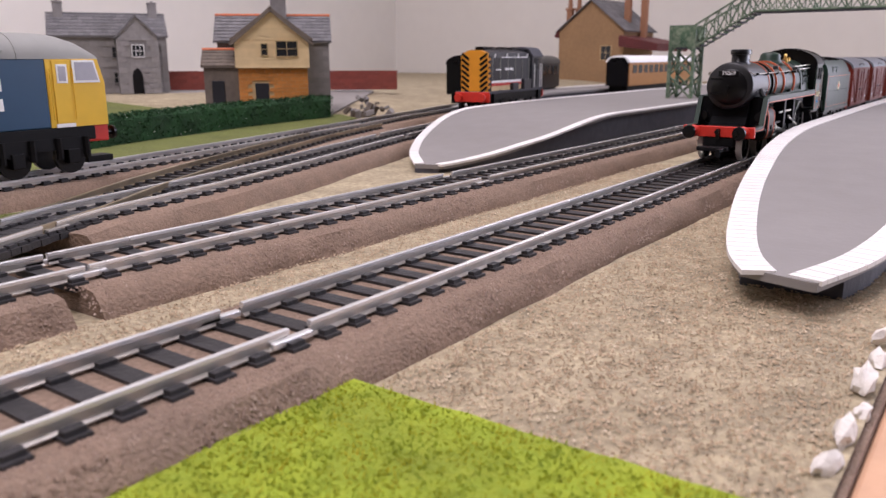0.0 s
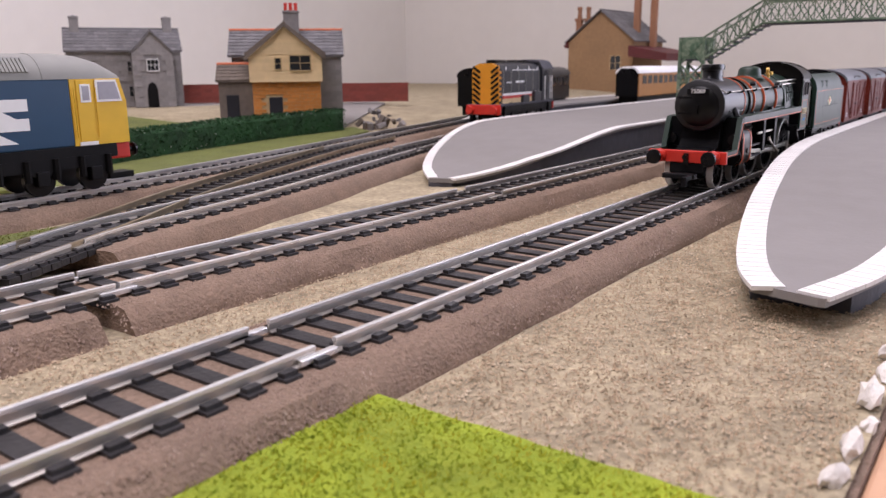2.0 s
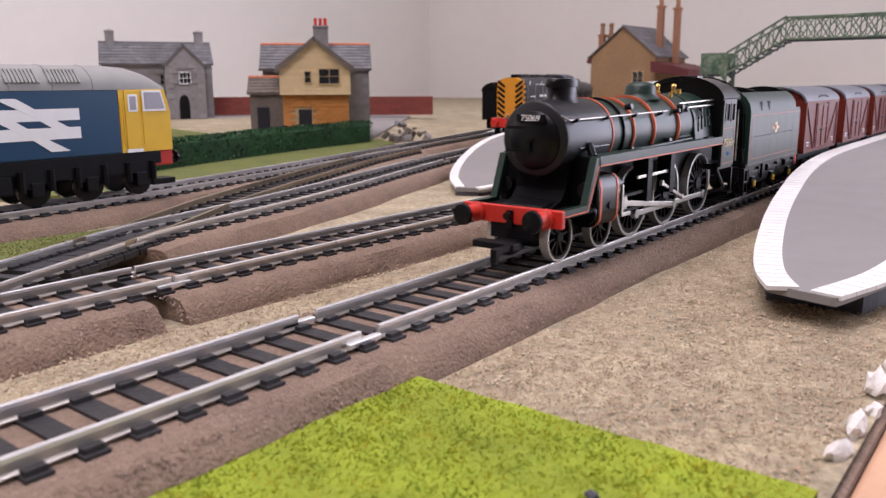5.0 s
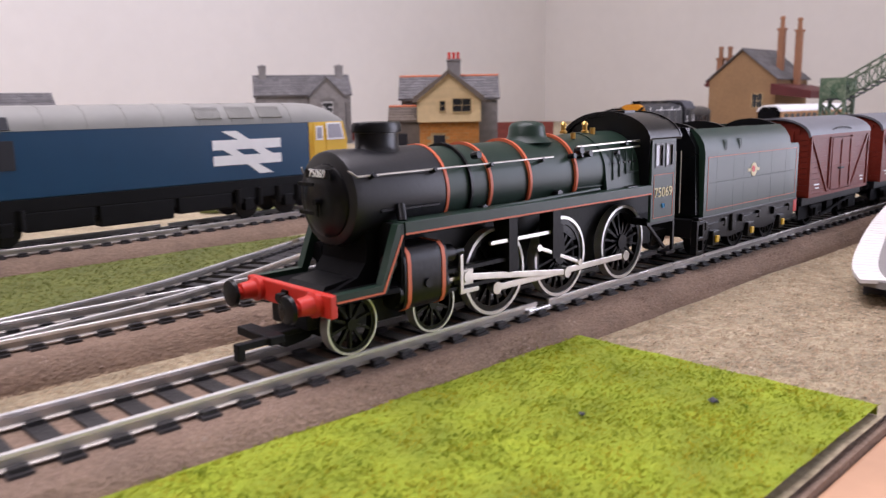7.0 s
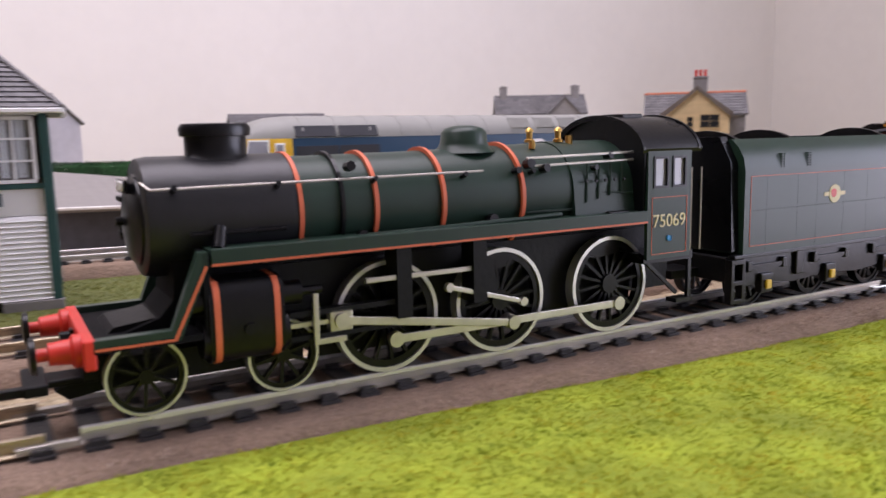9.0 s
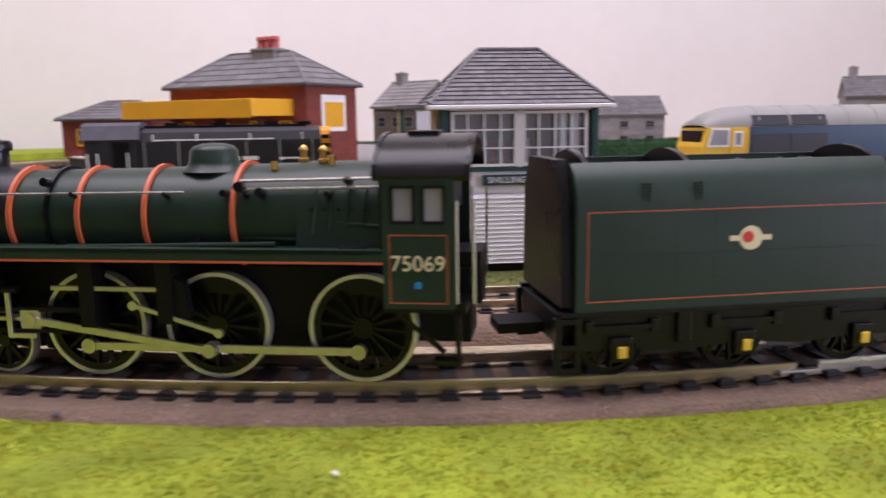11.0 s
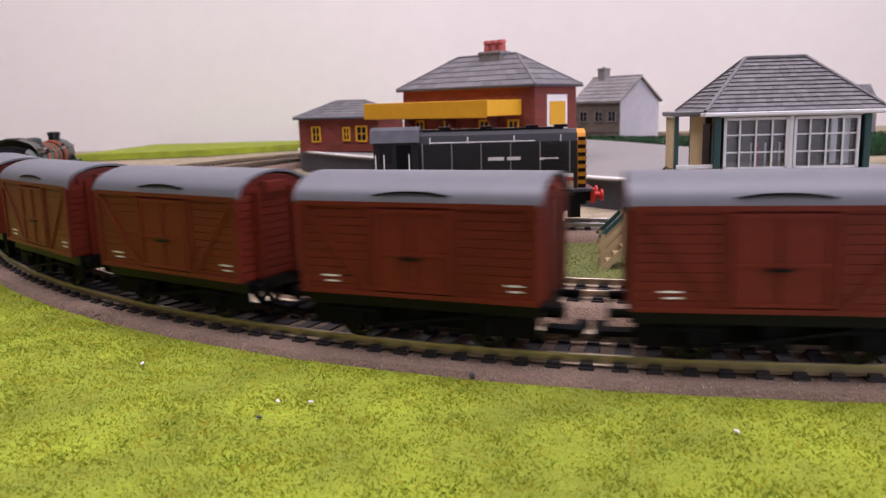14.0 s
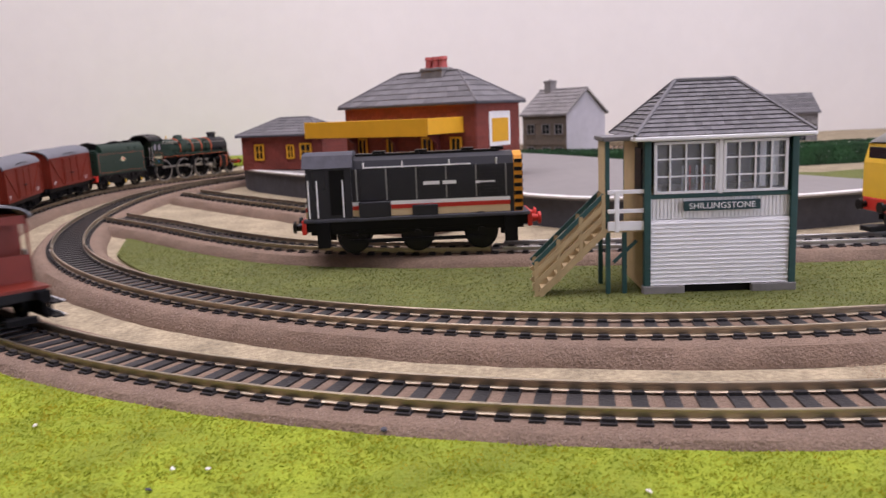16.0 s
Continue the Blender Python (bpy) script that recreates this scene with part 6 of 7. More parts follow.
def station_hall():
    """The tall tan gabled building with pots along its ridge."""
    H = thing("station_hall", "tan gabled station hall with pale slate roof and tall chimneys", "station building", 1205, 512, 8, -92)
    part("wall", prism(B(), [(-62, 0), (62, 0), (62, 88), (0, 138), (-62, 88)], 0, 120, axis="y"), M_TAN, H)
    window_unit(H, 20, 40, 40, 64, -0.2, -1, M_CREAM, (1, 1))
    gable_roof(H, -62, 62, 0, 120, 88, 141, 5, M_SLATE, 7, 12, along="y")
    for x, y, z in ((-52, 20, 150), (-40, 30, 150), (44, 50, 196), (70, 60, 192)):
        bm = B()
        box(bm, x - 5, x + 5, y - 5, y + 5, 70, z - 22, 0.4)
        box(bm, x - 6.5, x + 6.5, y - 6.5, y + 6.5, z - 25, z - 21, 0.3)
        c = part("chimney", bm, M_TERRA, H)
        part("chimney_pot", lathe(B(), [(0, 4.2), (14, 3.4), (15, 4.6), (19, 4.2), (20, 2.5)], (x, y, z - 21), (0, 0, 1), 12), M_TERRA, c, smooth=True)
    part("canopy", prism(B(), [(62, 62), (130, 54), (130, 66), (62, 80)], -20, 110), M_MAROON, H, "maroon platform canopy")
    part("gutter_board", prism(B(), [(-66, 78), (-62, 78), (-62, 90), (-70, 82)], -4, 120), M_MAROON, H)


station_hall()


def brick_garden_wall(a, b, z, h):
    (x0, y0), (x1, y1) = a, b
    ln = math.hypot(x1 - x0, y1 - y0)
    W = thing("brick_wall", "low dark red brick wall at the back of the yard", "wall", x0, y0, z, math.degrees(math.atan2(y1 - y0, x1 - x0)), "yard walls")
    bx("core", (0, ln, 0, 3, 0, h), M_BRICK_RED, W)
    courses(W, 0, ln, 0, h, -0.2, 4, 9, M_BRICK_RED)
    bx("capping", (-0.5, ln + 0.5, -1, 4, h, h + 1.4), M_BRICK_RED, W, 0.3)


brick_garden_wall((478, 700), (520, 660), 17, 20)
brick_garden_wall((560, 585), (640, 485), 17, 20)


def hedge(pts, h, w, seed):
    Hd = thing("hedge", "clipped dark green hedge with pale flecks", "hedge", group="hedges")
    line = Path(curve_through(pts))
    rng = random.Random(seed)
    strip(line, line.s[0], line.s[-1], [(-w * 0.42, 0), (-w * 0.45, h * 0.85), (-w * 0.3, h * 0.95), (w * 0.3, h * 0.95), (w * 0.45, h * 0.85), (w * 0.42, 0)], "core", M_HEDGE, Hd, wobble=1.2)
    for nm, m, n, size in (("leaf_clump", M_HEDGE, int(line.s[-1] * 26), 1.3), ("blossom", M_FLOWER, int(line.s[-1] * 0.7), 0.8)):
        verts, faces = [], []
        for _ in range(n):
            s, o, zz = rng.uniform(line.s[0], line.s[-1]), rng.uniform(-0.5, 0.5) * w, rng.uniform(0.02, 1.0) * h
            if rng.random() < 0.5:
                o = math.copysign(w * 0.5, o) + rng.uniform(-0.8, 0.6)
            else:
                zz = h + rng.uniform(-1.2, 0.6)
            x, y = line.side(s, o)
            k = len(verts)
            for _ in range(3):
                verts.append((x + rng.uniform(-1, 1) * size, y + rng.uniform(-1, 1) * size, zz + lift(x, y) + rng.uniform(-1, 1) * size))
            faces.append((k, k + 1, k + 2))
        me = bpy.data.meshes.new(nm)
        me.from_pydata(verts, [], faces)
        tagged(linked(nm, me, m, Hd), kind="stuff")


hedge([(120, 312), (200, 340), (300, 362), (408, 374)], 19, 12, 1)
hedge([(-250, 600), (-150, 560), (-40, 545), (150, 560), (330, 600)], 20, 12, 2)

# ---- footbridge ----


def lattice(bm, a, b, h, n, t=0.8):
    """A flat girder from a to b, h high, with crossed bracing."""
    a, b = Vector(a), Vector(b)
    up = Vector((0, 0, h))
    for p, q in ((a, b), (a + up, b + up)):
        cyl(bm, p, q, t, n=6)
    for k in range(n):
        p, q = a.lerp(b, k / n), a.lerp(b, (k + 1) / n)
        cyl(bm, p, q + up, t * 0.6, n=5)
        cyl(bm, p + up, q, t * 0.6, n=5)
        cyl(bm, p, p + up, t * 0.6, n=5)


def footbridge():
    F = thing("footbridge", "pale green lattice footbridge over the tracks", "footbridge")
    for x in (552, 572):
        part("girder", (lambda m: (lattice(m, (x, 112, 60), (x, 68, 86), 17, 5), m)[1])(B()), M_BRIDGE, F)
        part("girder", (lambda m: (lattice(m, (x, 68, 86), (x, -46, 86), 16, 11), m)[1])(B()), M_BRIDGE, F)
    for y0, y1 in ((112, 131), (-65, -46)):
        for x in (552, 572):
            for y in (y0, y1):
                bx("tower_post", (x - 1.2, x + 1.2, y - 1.2, y + 1.2, 18, 77 if y0 > 0 else 102), M_BRIDGE, F)
            for k in range(3):
                za, zb = 20 + k * 18, 38 + k * 18
                for a, b in ((y0, y1), (y1, y0)):
                    part("tower_brace", cyl(B(), (x, a, za), (x, b, zb), 0.9, n=5), M_BRIDGE, F)
        for y in (y0, y1):
            for k in range(3):
                za, zb = 20 + k * 18, 38 + k * 18
                for a, b in ((552, 572), (572, 552)):
                    part("tower_brace", cyl(B(), (a, y, za), (b, y, zb), 0.9, n=5), M_BRIDGE, F)
    for x in (552, 572):
        bx("parapet_panel", (x - 0.5, x + 0.5, 112, 131, 60, 77), M_BRIDGE, F)
    bx("parapet_panel", (552, 572, 130.5, 131.5, 60, 77), M_BRIDGE, F)
    bx("landing", (552, 572, 112, 131, 58.6, 60), M_CARD_DARK, F)
    bx("deck", (552, 572, -65, 68, 84.6, 86), M_CARD_DARK, F)
    for k in range(9):
        bx("tread", (553, 571, 107 - k * 4.9, 112 - k * 4.9, 61 + k * 2.8, 62 + k * 2.8), M_CARD_DARK, F)


footbridge()

# ---- parked stock ----


def diesel():
    D = thing("diesel_locomotive", "blue diesel with yellow cabs and grey roof parked on the siding", "locomotive", -17, 201.5, RAIL_Z, 2)
    D.scale = (0.95, 1, 1)
    hw = 11.6
    body = bx("body", (-93, 93, -hw, hw, 18, 43.5), M_BLUE, D, 0.5)
    for e in (-1, 1):
        s = lambda x: e * x
        pts = [(s(93), 18), (s(118), 18), (s(118), 34.5), (s(115.5), 43.4), (s(93), 43.4)]
        cab = part("cab", prism(B(), pts, -hw, hw), M_YELLOW, D, "warning yellow cab")
        bx("buffer_beam", (min(s(104), s(118.5)), max(s(104), s(118.5)), -hw + 1, hw - 1, 11.5, 18), M_RED, D, 0.6)
        for y in (-8, 8):
            part("buffer", lathe(B(), [(0, 1.6), (3, 1.4), (3.2, 2.8), (4.4, 2.6)], (s(118), y, 14.5), (e, 0, 0), 12), M_BLACK, D, smooth=True)
        bx("coupling", (min(s(112), s(124)), max(s(112), s(124)), -4, 4, 2.5, 5), M_BLACK_DULL, D, 0.3)
        for y in (-1, 1):
            yy = lambda a, b: (min(y * a, y * b), max(y * a, y * b))
            fr = part("cab_window", prism(B(), [(s(104), 34.5), (s(115.8), 34.5), (s(113.6), 43), (s(104), 43)], *yy(hw, hw + 0.5)), M_WHITE, cab)
            part("pane", prism(B(), [(s(105), 35.4), (s(114.8), 35.4), (s(113), 42.2), (s(105), 42.2)], *yy(hw + 0.5, hw + 0.62)), M_REFLECTION_GLASS, fr)
            dr = bx("cab_door", (min(s(95.5), s(103)), max(s(95.5), s(103)), *yy(hw, hw + 0.35), 19.5, 43), M_YELLOW, cab, 0.15)
            bx("door_window", (min(s(97), s(101.6)), max(s(97), s(101.6)), *yy(hw + 0.3, hw + 0.6), 34.5, 41.5), M_WHITE, dr, 0.1)
            bx("pane", (min(s(97.8), s(100.8)), max(s(97.8), s(100.8)), *yy(hw + 0.6, hw + 0.7), 35.3, 40.7), M_REFLECTION_GLASS, dr)
            bx("step_plate", (min(s(95), s(103)), max(s(95), s(103)), *yy(hw, hw + 0.5), 18, 19.4), M_WHITE, cab)
            bm = B()
            for x in (94.2, 103.6):
                cyl(bm, (s(x), y * (hw + 0.7), 21), (s(x), y * (hw + 0.7), 40), 0.25, n=6)
            part("cab_hand_rail", bm, M_YELLOW, cab)
        bx("windscreen", (min(s(115), s(117.4)), max(s(115), s(117.4)), -9, 9, 35.4, 42), M_DARK_GLASS, cab, 0.3)
        # domed roof end
        bm = B()
        rings = []
        for x, k in ((93, 1.0), (102, 0.93), (110, 0.7), (115.6, 0.32), (116.4, 0.1)):
            rings.append([bm.verts.new((s(x), (hw + 0.15 - (1 - k) * 1.0) * math.cos(math.pi * i / 12), 43.4 + 9.6 * k * math.sin(math.pi * i / 12))) for i in range(13)])
        for p, q in zip(rings, rings[1:]):
            for i in range(12):
                bm.faces.new((p[i], p[i + 1], q[i + 1], q[i]))
        part("cab_roof", bm, M_DIESEL_GREY, D, smooth=True)
        # bogie
        bg = new("bogie")
        bg.parent = D
        bm = B()
        for y in (-1, 1):
            yy = (min(y * 9.5, y * 11.4), max(y * 9.5, y * 11.4))
            prism(bm, [(s(50), 14), (s(106), 14), (s(108), 9), (s(104), 6), (s(98), 9.5), (s(84), 9.5), (s(78), 6), (s(72), 9.5), (s(60), 9.5), (s(54), 6), (s(48), 9)], *yy)
            for x in (55, 78, 101):
                box(bm, s(x) - 2.6, s(x) + 2.6, yy[0] - 0.8, yy[1] + 0.8, 4, 9.6, 0.4)
                for q in (-6, 6):
                    cyl(bm, (s(x) + q, y * 11.4, 6), (s(x) + q, y * 11.4, 14), 1.5, n=8)
        part("bogie_frame", bm, M_BLACK_DULL, bg)
        for x in (55, 78, 101):
            bm = B()
            for y in (-8.2, 8.2):
                cyl(bm, (s(x), y - 1, 6.6), (s(x), y + 1, 6.6), 6.6, n=22)
            part("wheel", bm, M_BLACK, bg)
    roof = arched(hw + 0.15, 43.4, 9.6, 14)
    rf = part("roof", prism(B(), roof, -93, 93, axis="x"), M_DIESEL_GREY, D, "pale grey ribbed roof", smooth=True)
    for k in range(11):
        x = -88 + k * 17
        rib = arched(hw + 0.35, 43.4, 9.8, 14)
        part("roof_rib", prism(B(), rib, x, x + 0.8, axis="x"), M_DIESEL_GREY, rf)
    for y in (-1, 1):
        for x in (30, 47, 64):
            for k in range(9):
                bm = B()
                m = Matrix.Translation((x, y * (9.2 + 0), 48.2)) @ Matrix.Rotation(radians(-y * 52), 4, "X")
                box(bm, k * 1.5, k * 1.5 + 0.9, -3.2, 3.2, 0.4, 1.2, m=m)
                part("roof_grille_slat", bm, M_DIESEL_GREY, rf)
        for x in (-91.5, -70):
            yy = (min(y * hw, y * (hw + 0.3)), max(y * hw, y * (hw + 0.3)))
            bx("side_grille", (x, x + 21, *yy, 29, 40), M_NAVY, body, 0.1)
            m = Matrix.Translation((x, y * 10.6, 46)) @ Matrix.Rotation(radians(-y * 64), 4, "X")
            part("roof_panel", box(B(), 0, 20, -2.6, 2.6, 0.2, 0.8, m=m), M_NAVY, rf)
        # double arrow device in white
        yy = (min(y * hw, y * (hw + 0.25)), max(y * hw, y * (hw + 0.25)))
        bm = B()
        fx = 56
        for z in (25.2, 32.2):
            box(bm, fx - 19, fx + 19, *yy, z, z + 4.4)
        part("device_bar", bm, M_WHITE, body, "white double arrow device")
        y2 = (yy[0] - 0.06, yy[1] + 0.06)
        part("device_arrow", prism(B(), [(fx + 7, 29.6), (fx + 14, 29.6), (fx + 1, 36.6), (fx - 6, 40.6), (fx - 14, 40.6), (fx - 1, 34.5)], *y2), M_WHITE, body)
        part("device_arrow", prism(B(), [(fx - 7, 32.4), (fx - 14, 32.4), (fx - 1, 25.4), (fx + 6, 20.6), (fx + 14, 20.6), (fx + 1, 27.5)], *y2), M_WHITE, body)
        m = Matrix.Translation((-68, y * (hw + 0.3), 24.6)) @ Euler((radians(90), 0, radians(0 if y < 0 else 180))).to_matrix().to_4x4()
        text("running_number", "56 048", 8.4, M_WHITE, body, m, "white running number", 0.12)
        bx("data_panel", (-89, -85, *yy, 23.4, 26), M_WHITE, body)
    for x0, x1, z0 in ((-48, -20, 5), (-18, 16, 4), (18, 46, 5.5)):
        bx("fuel_tank", (x0, x1, -11.2, 11.2, z0, 13), M_BLACK_DULL, D, 0.8)
    bx("underframe", (-50, 50, -10.2, 10.2, 8, 17), M_BLACK_DULL, D, 1.0)
    bx("solebar", (-112, 112, -11.3, 11.3, 12.6, 18), M_BLACK_DULL, D, 0.4)


diesel()


def shunter(x, y, rz, size, label):
    S = thing("shunter", label, "locomotive", x, y, lift(x, y) + RAIL_Z, rz, "shunting engines")
    bx("frame", (-52, 52, -11.5, 11.5, 10, 14.4), M_BLACK_DULL, S, 0.4)
    bx("footplate", (-53, 53, -12.6, 12.6, 14, 15.4), M_CARD_DARK, S, 0.2)
    for x_ in (-30, 0, 30):
        for yy in (-9.5, 9.5):
            wh = part("wheel", cyl(B(), (x_, yy - 1, 8.0), (x_, yy + 1, 8.0), 7.2, n=24), M_BLACK, S)
            part("tyre", tube(B(), "y", (x_, 8.0), 8.0, 7.2, yy - 1.2, yy + 1.2), M_BLACK_DULL, wh)
            part("hub", cyl(B(), (x_, yy - 2.6, 8.0), (x_, yy + 2.6, 8.0), 1.6, n=10), M_BLACK, wh)
    bm = B()
    for yy in (-12, 12):
        box(bm, -32, 32, yy - 0.5, yy + 0.5, 4.6, 6.2)
        for x_ in (-44, 44):
            box(bm, x_ - 3, x_ + 3, yy - 1, yy + 1, 3, 14)
    part("coupling_rod", bm, M_BLACK_DULL, S)
    hood = part("hood", prism(B(), [(-9.6, 15.4), (9.6, 15.4), (9.6, 36), (8, 39.4), (4, 41), (-4, 41), (-8, 39.4), (-9.6, 36)], -30, 46, axis="x"), M_NAVY, S, "dark grey bonnet")
    for s in (-1, 1):
        yy = (min(s * 9.6, s * 9.9), max(s * 9.6, s * 9.9))
        bx("red_stripe", (-52, 44, min(s * 9.9, s * 10.1), max(s * 9.9, s * 10.1), 18.6, 20.4), M_RED, hood)
        bx("white_stripe", (-52, 44, min(s * 9.9, s * 10.05), max(s * 9.9, s * 10.05), 20.4, 22), M_WHITE, hood)
        bx("cream_band", (-52, 44, min(s * 9.6, s * 10.0), max(s * 9.6, s * 10.0), 15.6, 18.6), M_CREAM, hood)
        for k in range(5):
            bx("bonnet_door", (-26 + k * 14, -13.5 + k * 14, *yy, 22.6, 35.5), M_NAVY, hood, 0.1)
        m = Matrix.Translation((12, s * 10.05, 29)) @ Euler((radians(90), 0, radians(0 if s < 0 else 180))).to_matrix().to_4x4()
        bm = B()
        box(bm, -8.4, -0.8, -0.75, 0.75, 0.0, 0.12, m=m)
        box(bm, 0.6, 7.0, -0.75, 0.75, 0.0, 0.12, m=m)
        part("lettering_bars", bm, M_WHITE, hood, "white lettering bars")
        bm = B()
        for x_ in (28, 32):
            box(bm, x_, x_ + 5, min(s * 10, s * 10.12), max(s * 10, s * 10.12), 28, 29.2)
        box(bm, -24, 26, min(s * 9.2, s * 9.9), max(s * 9.2, s * 9.9), 36.2, 36.7)
        part("side_device", bm, M_WHITE, hood)
        bm = B()
        for x_ in (-34, -50, -46):
            cyl(bm, (x_, s * 12.2, 16), (x_, s * 12.2, 32), 0.35, n=6)
        part("hand_rail", bm, M_WHITE, S)
    cab = part("cab", prism(B(), [(-11.8, 15.4), (11.8, 15.4), (11.8, 37.5), (8.5, 42), (-8.5, 42), (-11.8, 37.5)], -51, -30, axis="x"), M_NAVY, S)
    part("cab_roof", prism(B(), [(-12.6, 37), (-9, 42.2), (-4, 43.4), (4, 43.4), (9, 42.2), (12.6, 37), (12, 36.8), (8.6, 41.4), (-8.6, 41.4), (-12, 36.8)], -52.5, -29, axis="x"), M_CARD_DARK, S, "dark cab roof")
    for s in (-1, 1):
        bx("tool_box", (-27, -12, min(s * 9.7, s * 12.4), max(s * 9.7, s * 12.4), 15.4, 22), M_NAVY, S, 0.4)
        bx("tool_box", (-2, 10, min(s * 9.7, s * 12.2), max(s * 9.7, s * 12.2), 15.4, 20), M_NAVY, S, 0.4)
        bx("side_valance", (-50, 50, min(s * 10.5, s * 11.2), max(s * 10.5, s * 11.2), 8.5, 12), M_BLACK_DULL, S, 0.3)
        for k in range(6):
            bx("bonnet_strip", (-28 + k * 14, -27.4 + k * 14, min(s * 9.6, s * 10.05), max(s * 9.6, s * 10.05), 22.4, 36), M_DIESEL_GREY, hood)
        for k in range(8):
            bx("louvre", (30, 42, min(s * 9.8, s * 10.15), max(s * 9.8, s * 10.15), 23.5 + k * 1.4, 24.2 + k * 1.4), M_NAVY, hood)
        for x_ in (-24, -6, 16, 38):
            part("bonnet_hinge", cyl(B(), (x_, s * 9.4, 36), (x_, s * 10, 38.6), 0.4, n=6), M_WHITE, hood)
    for s in (-1, 1):
        bx("cab_window", (-48, -42, min(s * 11.8, s * 12.05), max(s * 11.8, s * 12.05), 28, 36), M_DARK_GLASS, cab)
        bx("cab_door", (-40, -33, min(s * 11.8, s * 12.0), max(s * 11.8, s * 12.0), 17, 36), M_BLACK_DULL, cab)
    nose = part("nose", prism(B(), [(-9.8, 15.4), (9.8, 15.4), (9.8, 36), (8, 39.2), (4, 40.8), (-4, 40.8), (-8, 39.2), (-9.8, 36)], 46, 50, axis="x"), M_ORANGE, S, "yellow nose with black chevrons")
    for k in range(7):
        for s in (-1, 1):
            z = 16.5 + k * 3.4
            m = Matrix.Translation((50.1, s * 6.6, z)) @ Matrix.Rotation(radians(s * 35), 4, "X")
            part("chevron", box(B(), -0.2, 0.2, -3.2, 3.2, -0.8, 0.8, m=m), M_BLACK, nose)
            part("chevron", box(B(), -1.8, 1.8, min(s * 9.8, s * 10.0), max(s * 9.8, s * 10.0), z - 0.8, z + 0.8, m=Matrix.Translation((48, 0, 0))), M_BLACK, nose)
    for e in (-1, 1):
        bx("buffer_beam", (min(e * 52, e * 54), max(e * 52, e * 54), -12.4, 12.4, 9, 15.2), M_RED, S, 0.3)
        for yy in (-8.5, 8.5):
            part("buffer", lathe(B(), [(0, 1.8), (3, 1.5), (3.2, 2.8), (4.4, 2.5)], (e * 54, yy, 12), (e, 0, 0), 12), M_RED if e > 0 else M_BLACK, S, smooth=True)
    bm = B()
    box(bm, -28, 40, -4, 4, 40.4, 42)
    for x_ in (-20, 0, 22, 36):
        box(bm, x_, x_ + 6, -3, 3, 41.6, 43)
    part("roof_vent", bm, M_BLACK, S)
    S.scale = size
    return S


shunter(-347, 229, -2, (1.04, 1.04, 1.14), "dark grey shunter with red and white stripe on the siding")
shunter(474, 241, 188, (1.05, 1.15, 1.2), "dark shunter with yellow chevron nose beside the island platform")


def coach(x, y, rz, side_m, label, roof_m):
    C = thing("passenger_coach", label, "coach", x, y, lift(x, y) + RAIL_Z, rz, "parked coaches")
    bx("body", (0, 230, -14, 14, 12, 38), side_m, C, 0.6)
    rf = arched(14.4, 37.6, 8)
    part("roof", prism(B(), rf, -1, 231, axis="x"), roof_m, C, smooth=True)
    part("end", prism(B(), [(-13, 12), (13, 12), (13, 37), (8, 43), (-8, 43), (-13, 37)], -1.5, 0, axis="x"), M_BLACK, C)
    for s in (-1, 1):
        for k in range(12):
            bx("window", (10 + k * 18, 22 + k * 18, min(s * 14, s * 14.4), max(s * 14, s * 14.4), 26, 35), M_DARK_GLASS, C)
    bx("underframe", (4, 226, -11, 11, 4, 12), M_BLACK_DULL, C)


coach(765, 268, 2, M_COACH, "teak and cream coach with white roof at the far platform", M_WHITE)
coach(500, 300, 9, M_BLACK, "black ended parked coach behind the shunter", M_BLACK)

# ---- rubble beside the house ----
rr = random.Random(4)
RB = thing("rubble_heap", "heap of grey rubble and broken timber beside the house", "rubble", 452, 366, 3)
for k in range(26):
    bm = B()
    g = 3.5 * rr.uniform(0.5, 1.3)
    box(bm, -g, g, -g * 0.6, g * 0.6, -g * 0.5, g * 0.5, 0.5)
    bmesh.ops.transform(bm, matrix=pose(rr.gauss(0, 11), rr.gauss(0, 7), abs(rr.gauss(3, 5)), rr.uniform(0, 80), rr.uniform(0, 80), rr.uniform(0, 180)), verts=bm.verts)
    part("rubble_block", bm, M_STONE if k % 3 else M_STONE_BROWN, RB)

# ---- what moves ----
RUN = [(0, -266), (1.5, -231), (3.5, -154), (6, -12), (6.5, 21), (7, 59.5), (8, 128.5), (9, 200), (9.5, 245), (10, 293), (10.2, 313), (12.5, 599), (13, 685), (13.5, 776), (14, 868), (14.5, 958), (15, 1045), (15.5, 1135), (16, 1226)]


def along(t):
    """How far the front bogie has come at t seconds: a smooth cubic through the known places."""
    ts, vs = [r[0] for r in RUN], [r[1] for r in RUN]
    d = [(vs[i + 1] - vs[i]) / (ts[i + 1] - ts[i]) for i in range(len(ts) - 1)]
    sl = [d[0] * 0.7] + [(d[i - 1] * (ts[i + 1] - ts[i]) + d[i] * (ts[i] - ts[i - 1])) / (ts[i + 1] - ts[i - 1]) for i in range(1, len(d))] + [d[-1]]
    i = min(max(np.searchsorted(ts, t, side="right") - 1, 0), len(d) - 1)
    h = ts[i + 1] - ts[i]
    u = (t - ts[i]) / h
    return (2 * u ** 3 - 3 * u * u + 1) * vs[i] + (u ** 3 - 2 * u * u + u) * h * sl[i] + (3 * u * u - 2 * u ** 3) * vs[i + 1] + (u ** 3 - u * u) * h * sl[i + 1]


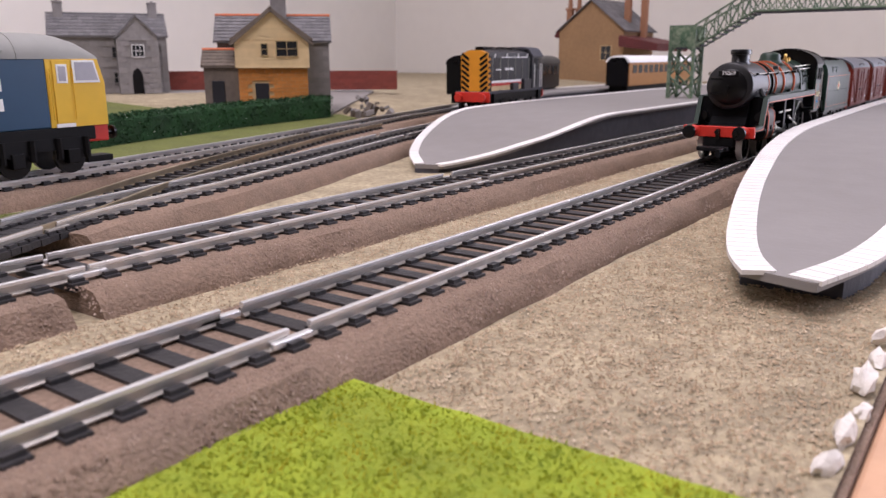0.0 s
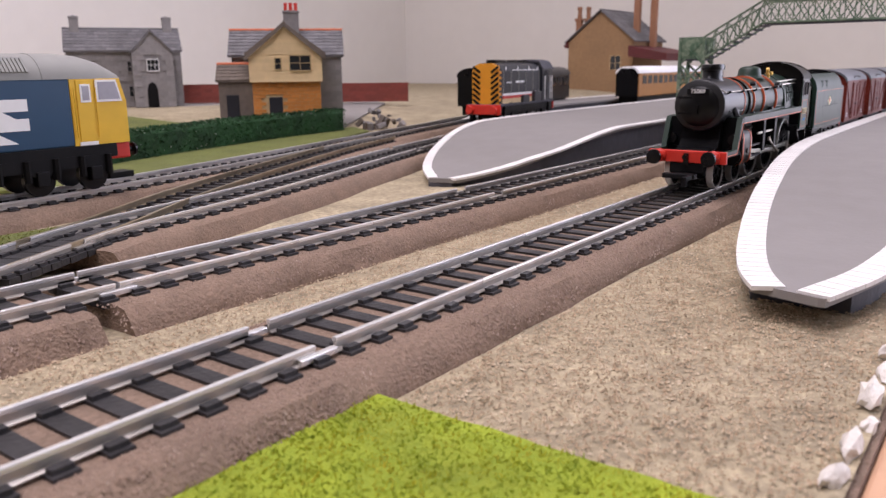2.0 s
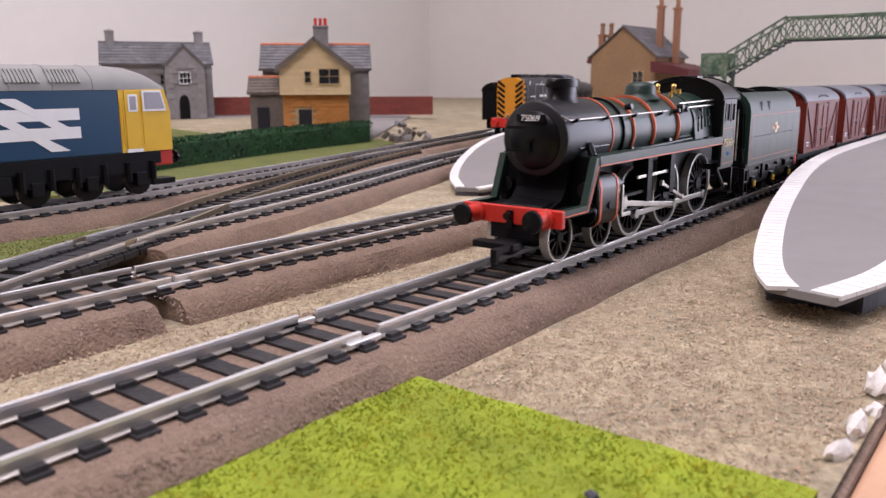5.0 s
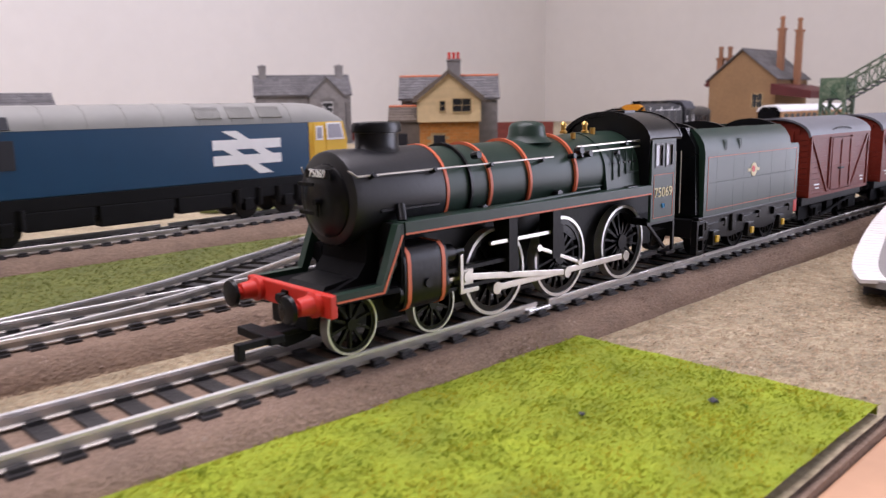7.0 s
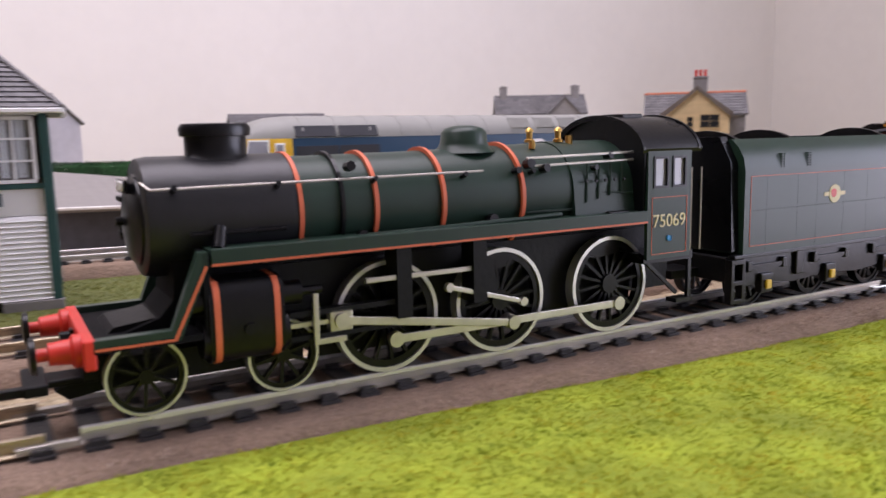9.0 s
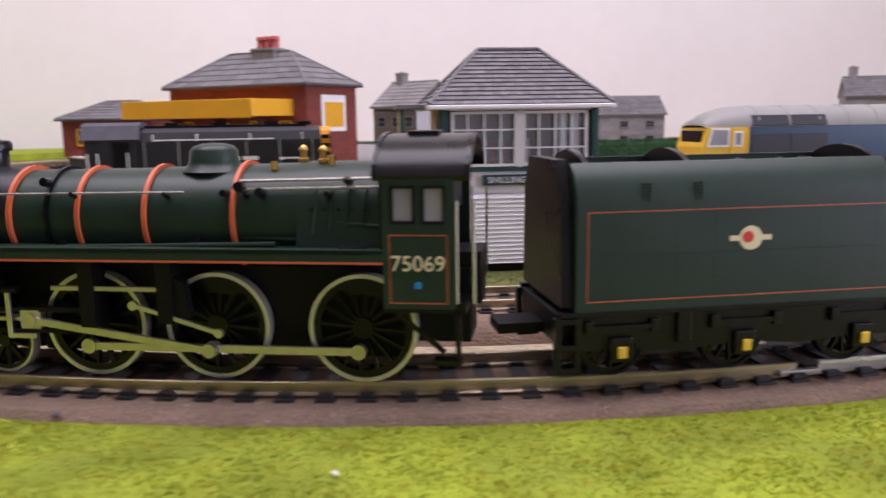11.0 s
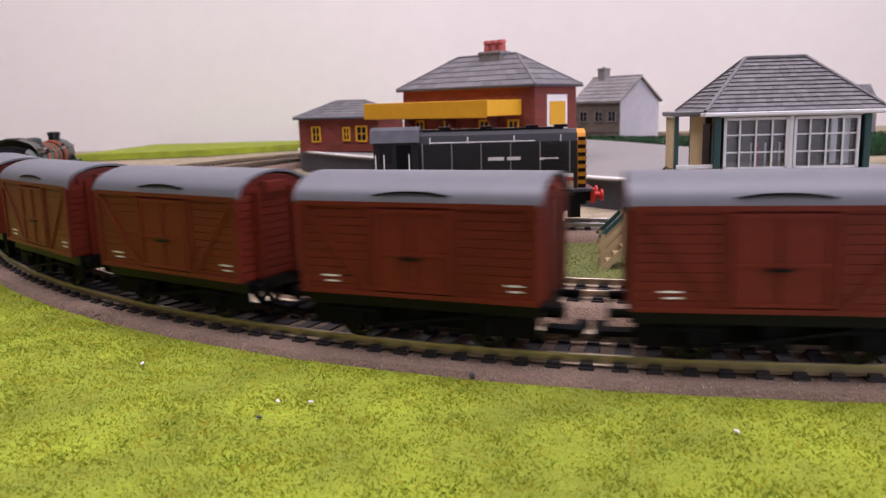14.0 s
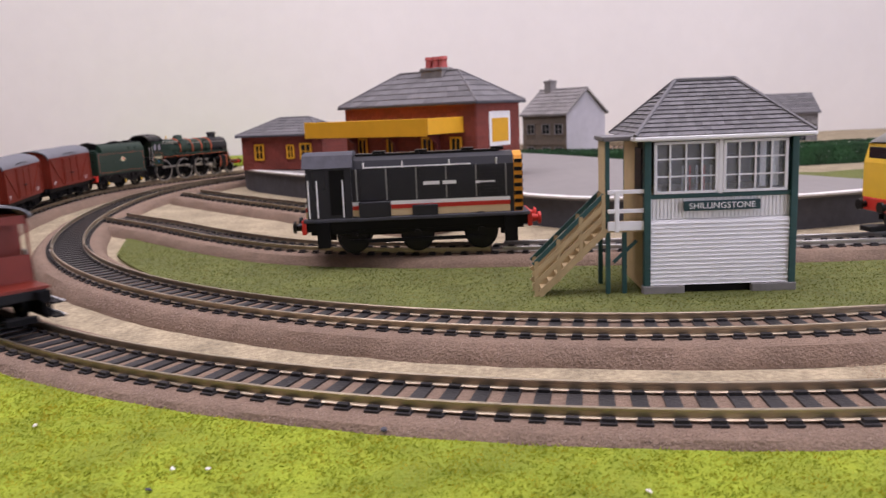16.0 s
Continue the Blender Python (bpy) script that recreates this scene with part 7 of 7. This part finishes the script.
def on_line(s, ahead, behind):
    a, b = LINE_A.at(s + ahead), LINE_A.at(s - behind)
    za, zb = lift(*a), lift(*b)
    w = a - b
    f = behind / (ahead + behind)
    p, z = b + w * f, zb + (za - zb) * f + RAIL_Z
    return pose(p[0] * K, p[1] * K, z * K, 0, -math.degrees(math.atan2(za - zb, np.hypot(*w))), math.degrees(math.atan2(w[1], w[0])))


def motions():
    coarse = [i * 0.25 for i in range(65)]
    fine = [i / 20 for i in range(321)]
    walk(ENGINE, [(t, on_line(along(t), 0.01, 97.6)) for t in coarse])
    walk(TENDER, [(t, on_line(along(t) - 168, 25, 25)) for t in coarse])
    for k, (v, _) in enumerate(VANS):
        walk(v, [(t, on_line(along(t) - 249.5 - 82 * k, 18, 18)) for t in coarse])
    walk(BRAKE[0], [(t, on_line(along(t) - 249.5 - 82 * 5 - 14, 25, 25)) for t in coarse])

    def turned(ob, r, phase):
        x, z = ob.matrix_basis.translation.x, ob.matrix_basis.translation.z
        walk(ob, [(t, Matrix.Translation((x, 0, z)) @ Matrix.Rotation(along(t) / r + phase, 4, "Y")) for t in fine])

    # the crank stands nearly straight down when the run stands at 200
    start = math.pi / 2 + 0.1 - 200 / DRIVE_R
    for kind, w in ENGINE_WHEELS:
        turned(w, DRIVE_R if kind == "drive" else BOGIE_R, start)
    for _, w in TENDER_WHEELS:
        turned(w, 6.6, 0)
    for v, ws in VANS + [BRAKE]:
        for _, w in ws:
            turned(w, 5.8, 0)

    def pin(t, turn=0.0):
        a = along(t) / DRIVE_R + start + turn
        return CRANK * math.cos(a), -CRANK * math.sin(a)

    for s, ob in GEAR["side"]:
        walk(ob, [(t, pose(pin(t)[0] * K, 0, (DRIVE_R + pin(t)[1]) * K)) for t in fine])
    for s, ob in GEAR["con"]:
        rows = []
        for t in fine:
            px, pz = pin(t)
            px, pz = DRIVERS[1] + px, DRIVE_R + pz
            zx = 12.0 - pz
            rows.append((t, Matrix.Translation((px * K, 0, pz * K)) @ Matrix.Rotation(-math.asin(zx / 37.0), 4, "Y")))
        walk(ob, rows)
    for s, ob in GEAR["cross"]:
        rows = []
        for t in fine:
            px, pz = pin(t)
            px, pz = DRIVERS[1] + px, DRIVE_R + pz
            rows.append((t, pose((px + math.sqrt(37.0 ** 2 - (12.0 - pz) ** 2)) * K, 0, 0.012)))
        walk(ob, rows)
    for s, ob in GEAR["ecc"]:
        rows = []
        for t in fine:
            px, pz = pin(t, math.pi / 2)
            rows.append((t, Matrix.Translation(((DRIVERS[1] + px * 0.55) * K, 0, (DRIVE_R + pz * 0.55) * K)) @ Matrix.Rotation(-math.asin((16.0 - DRIVE_R - pz * 0.55 - 2) / 20), 4, "Y")))
        walk(ob, rows)


motions()
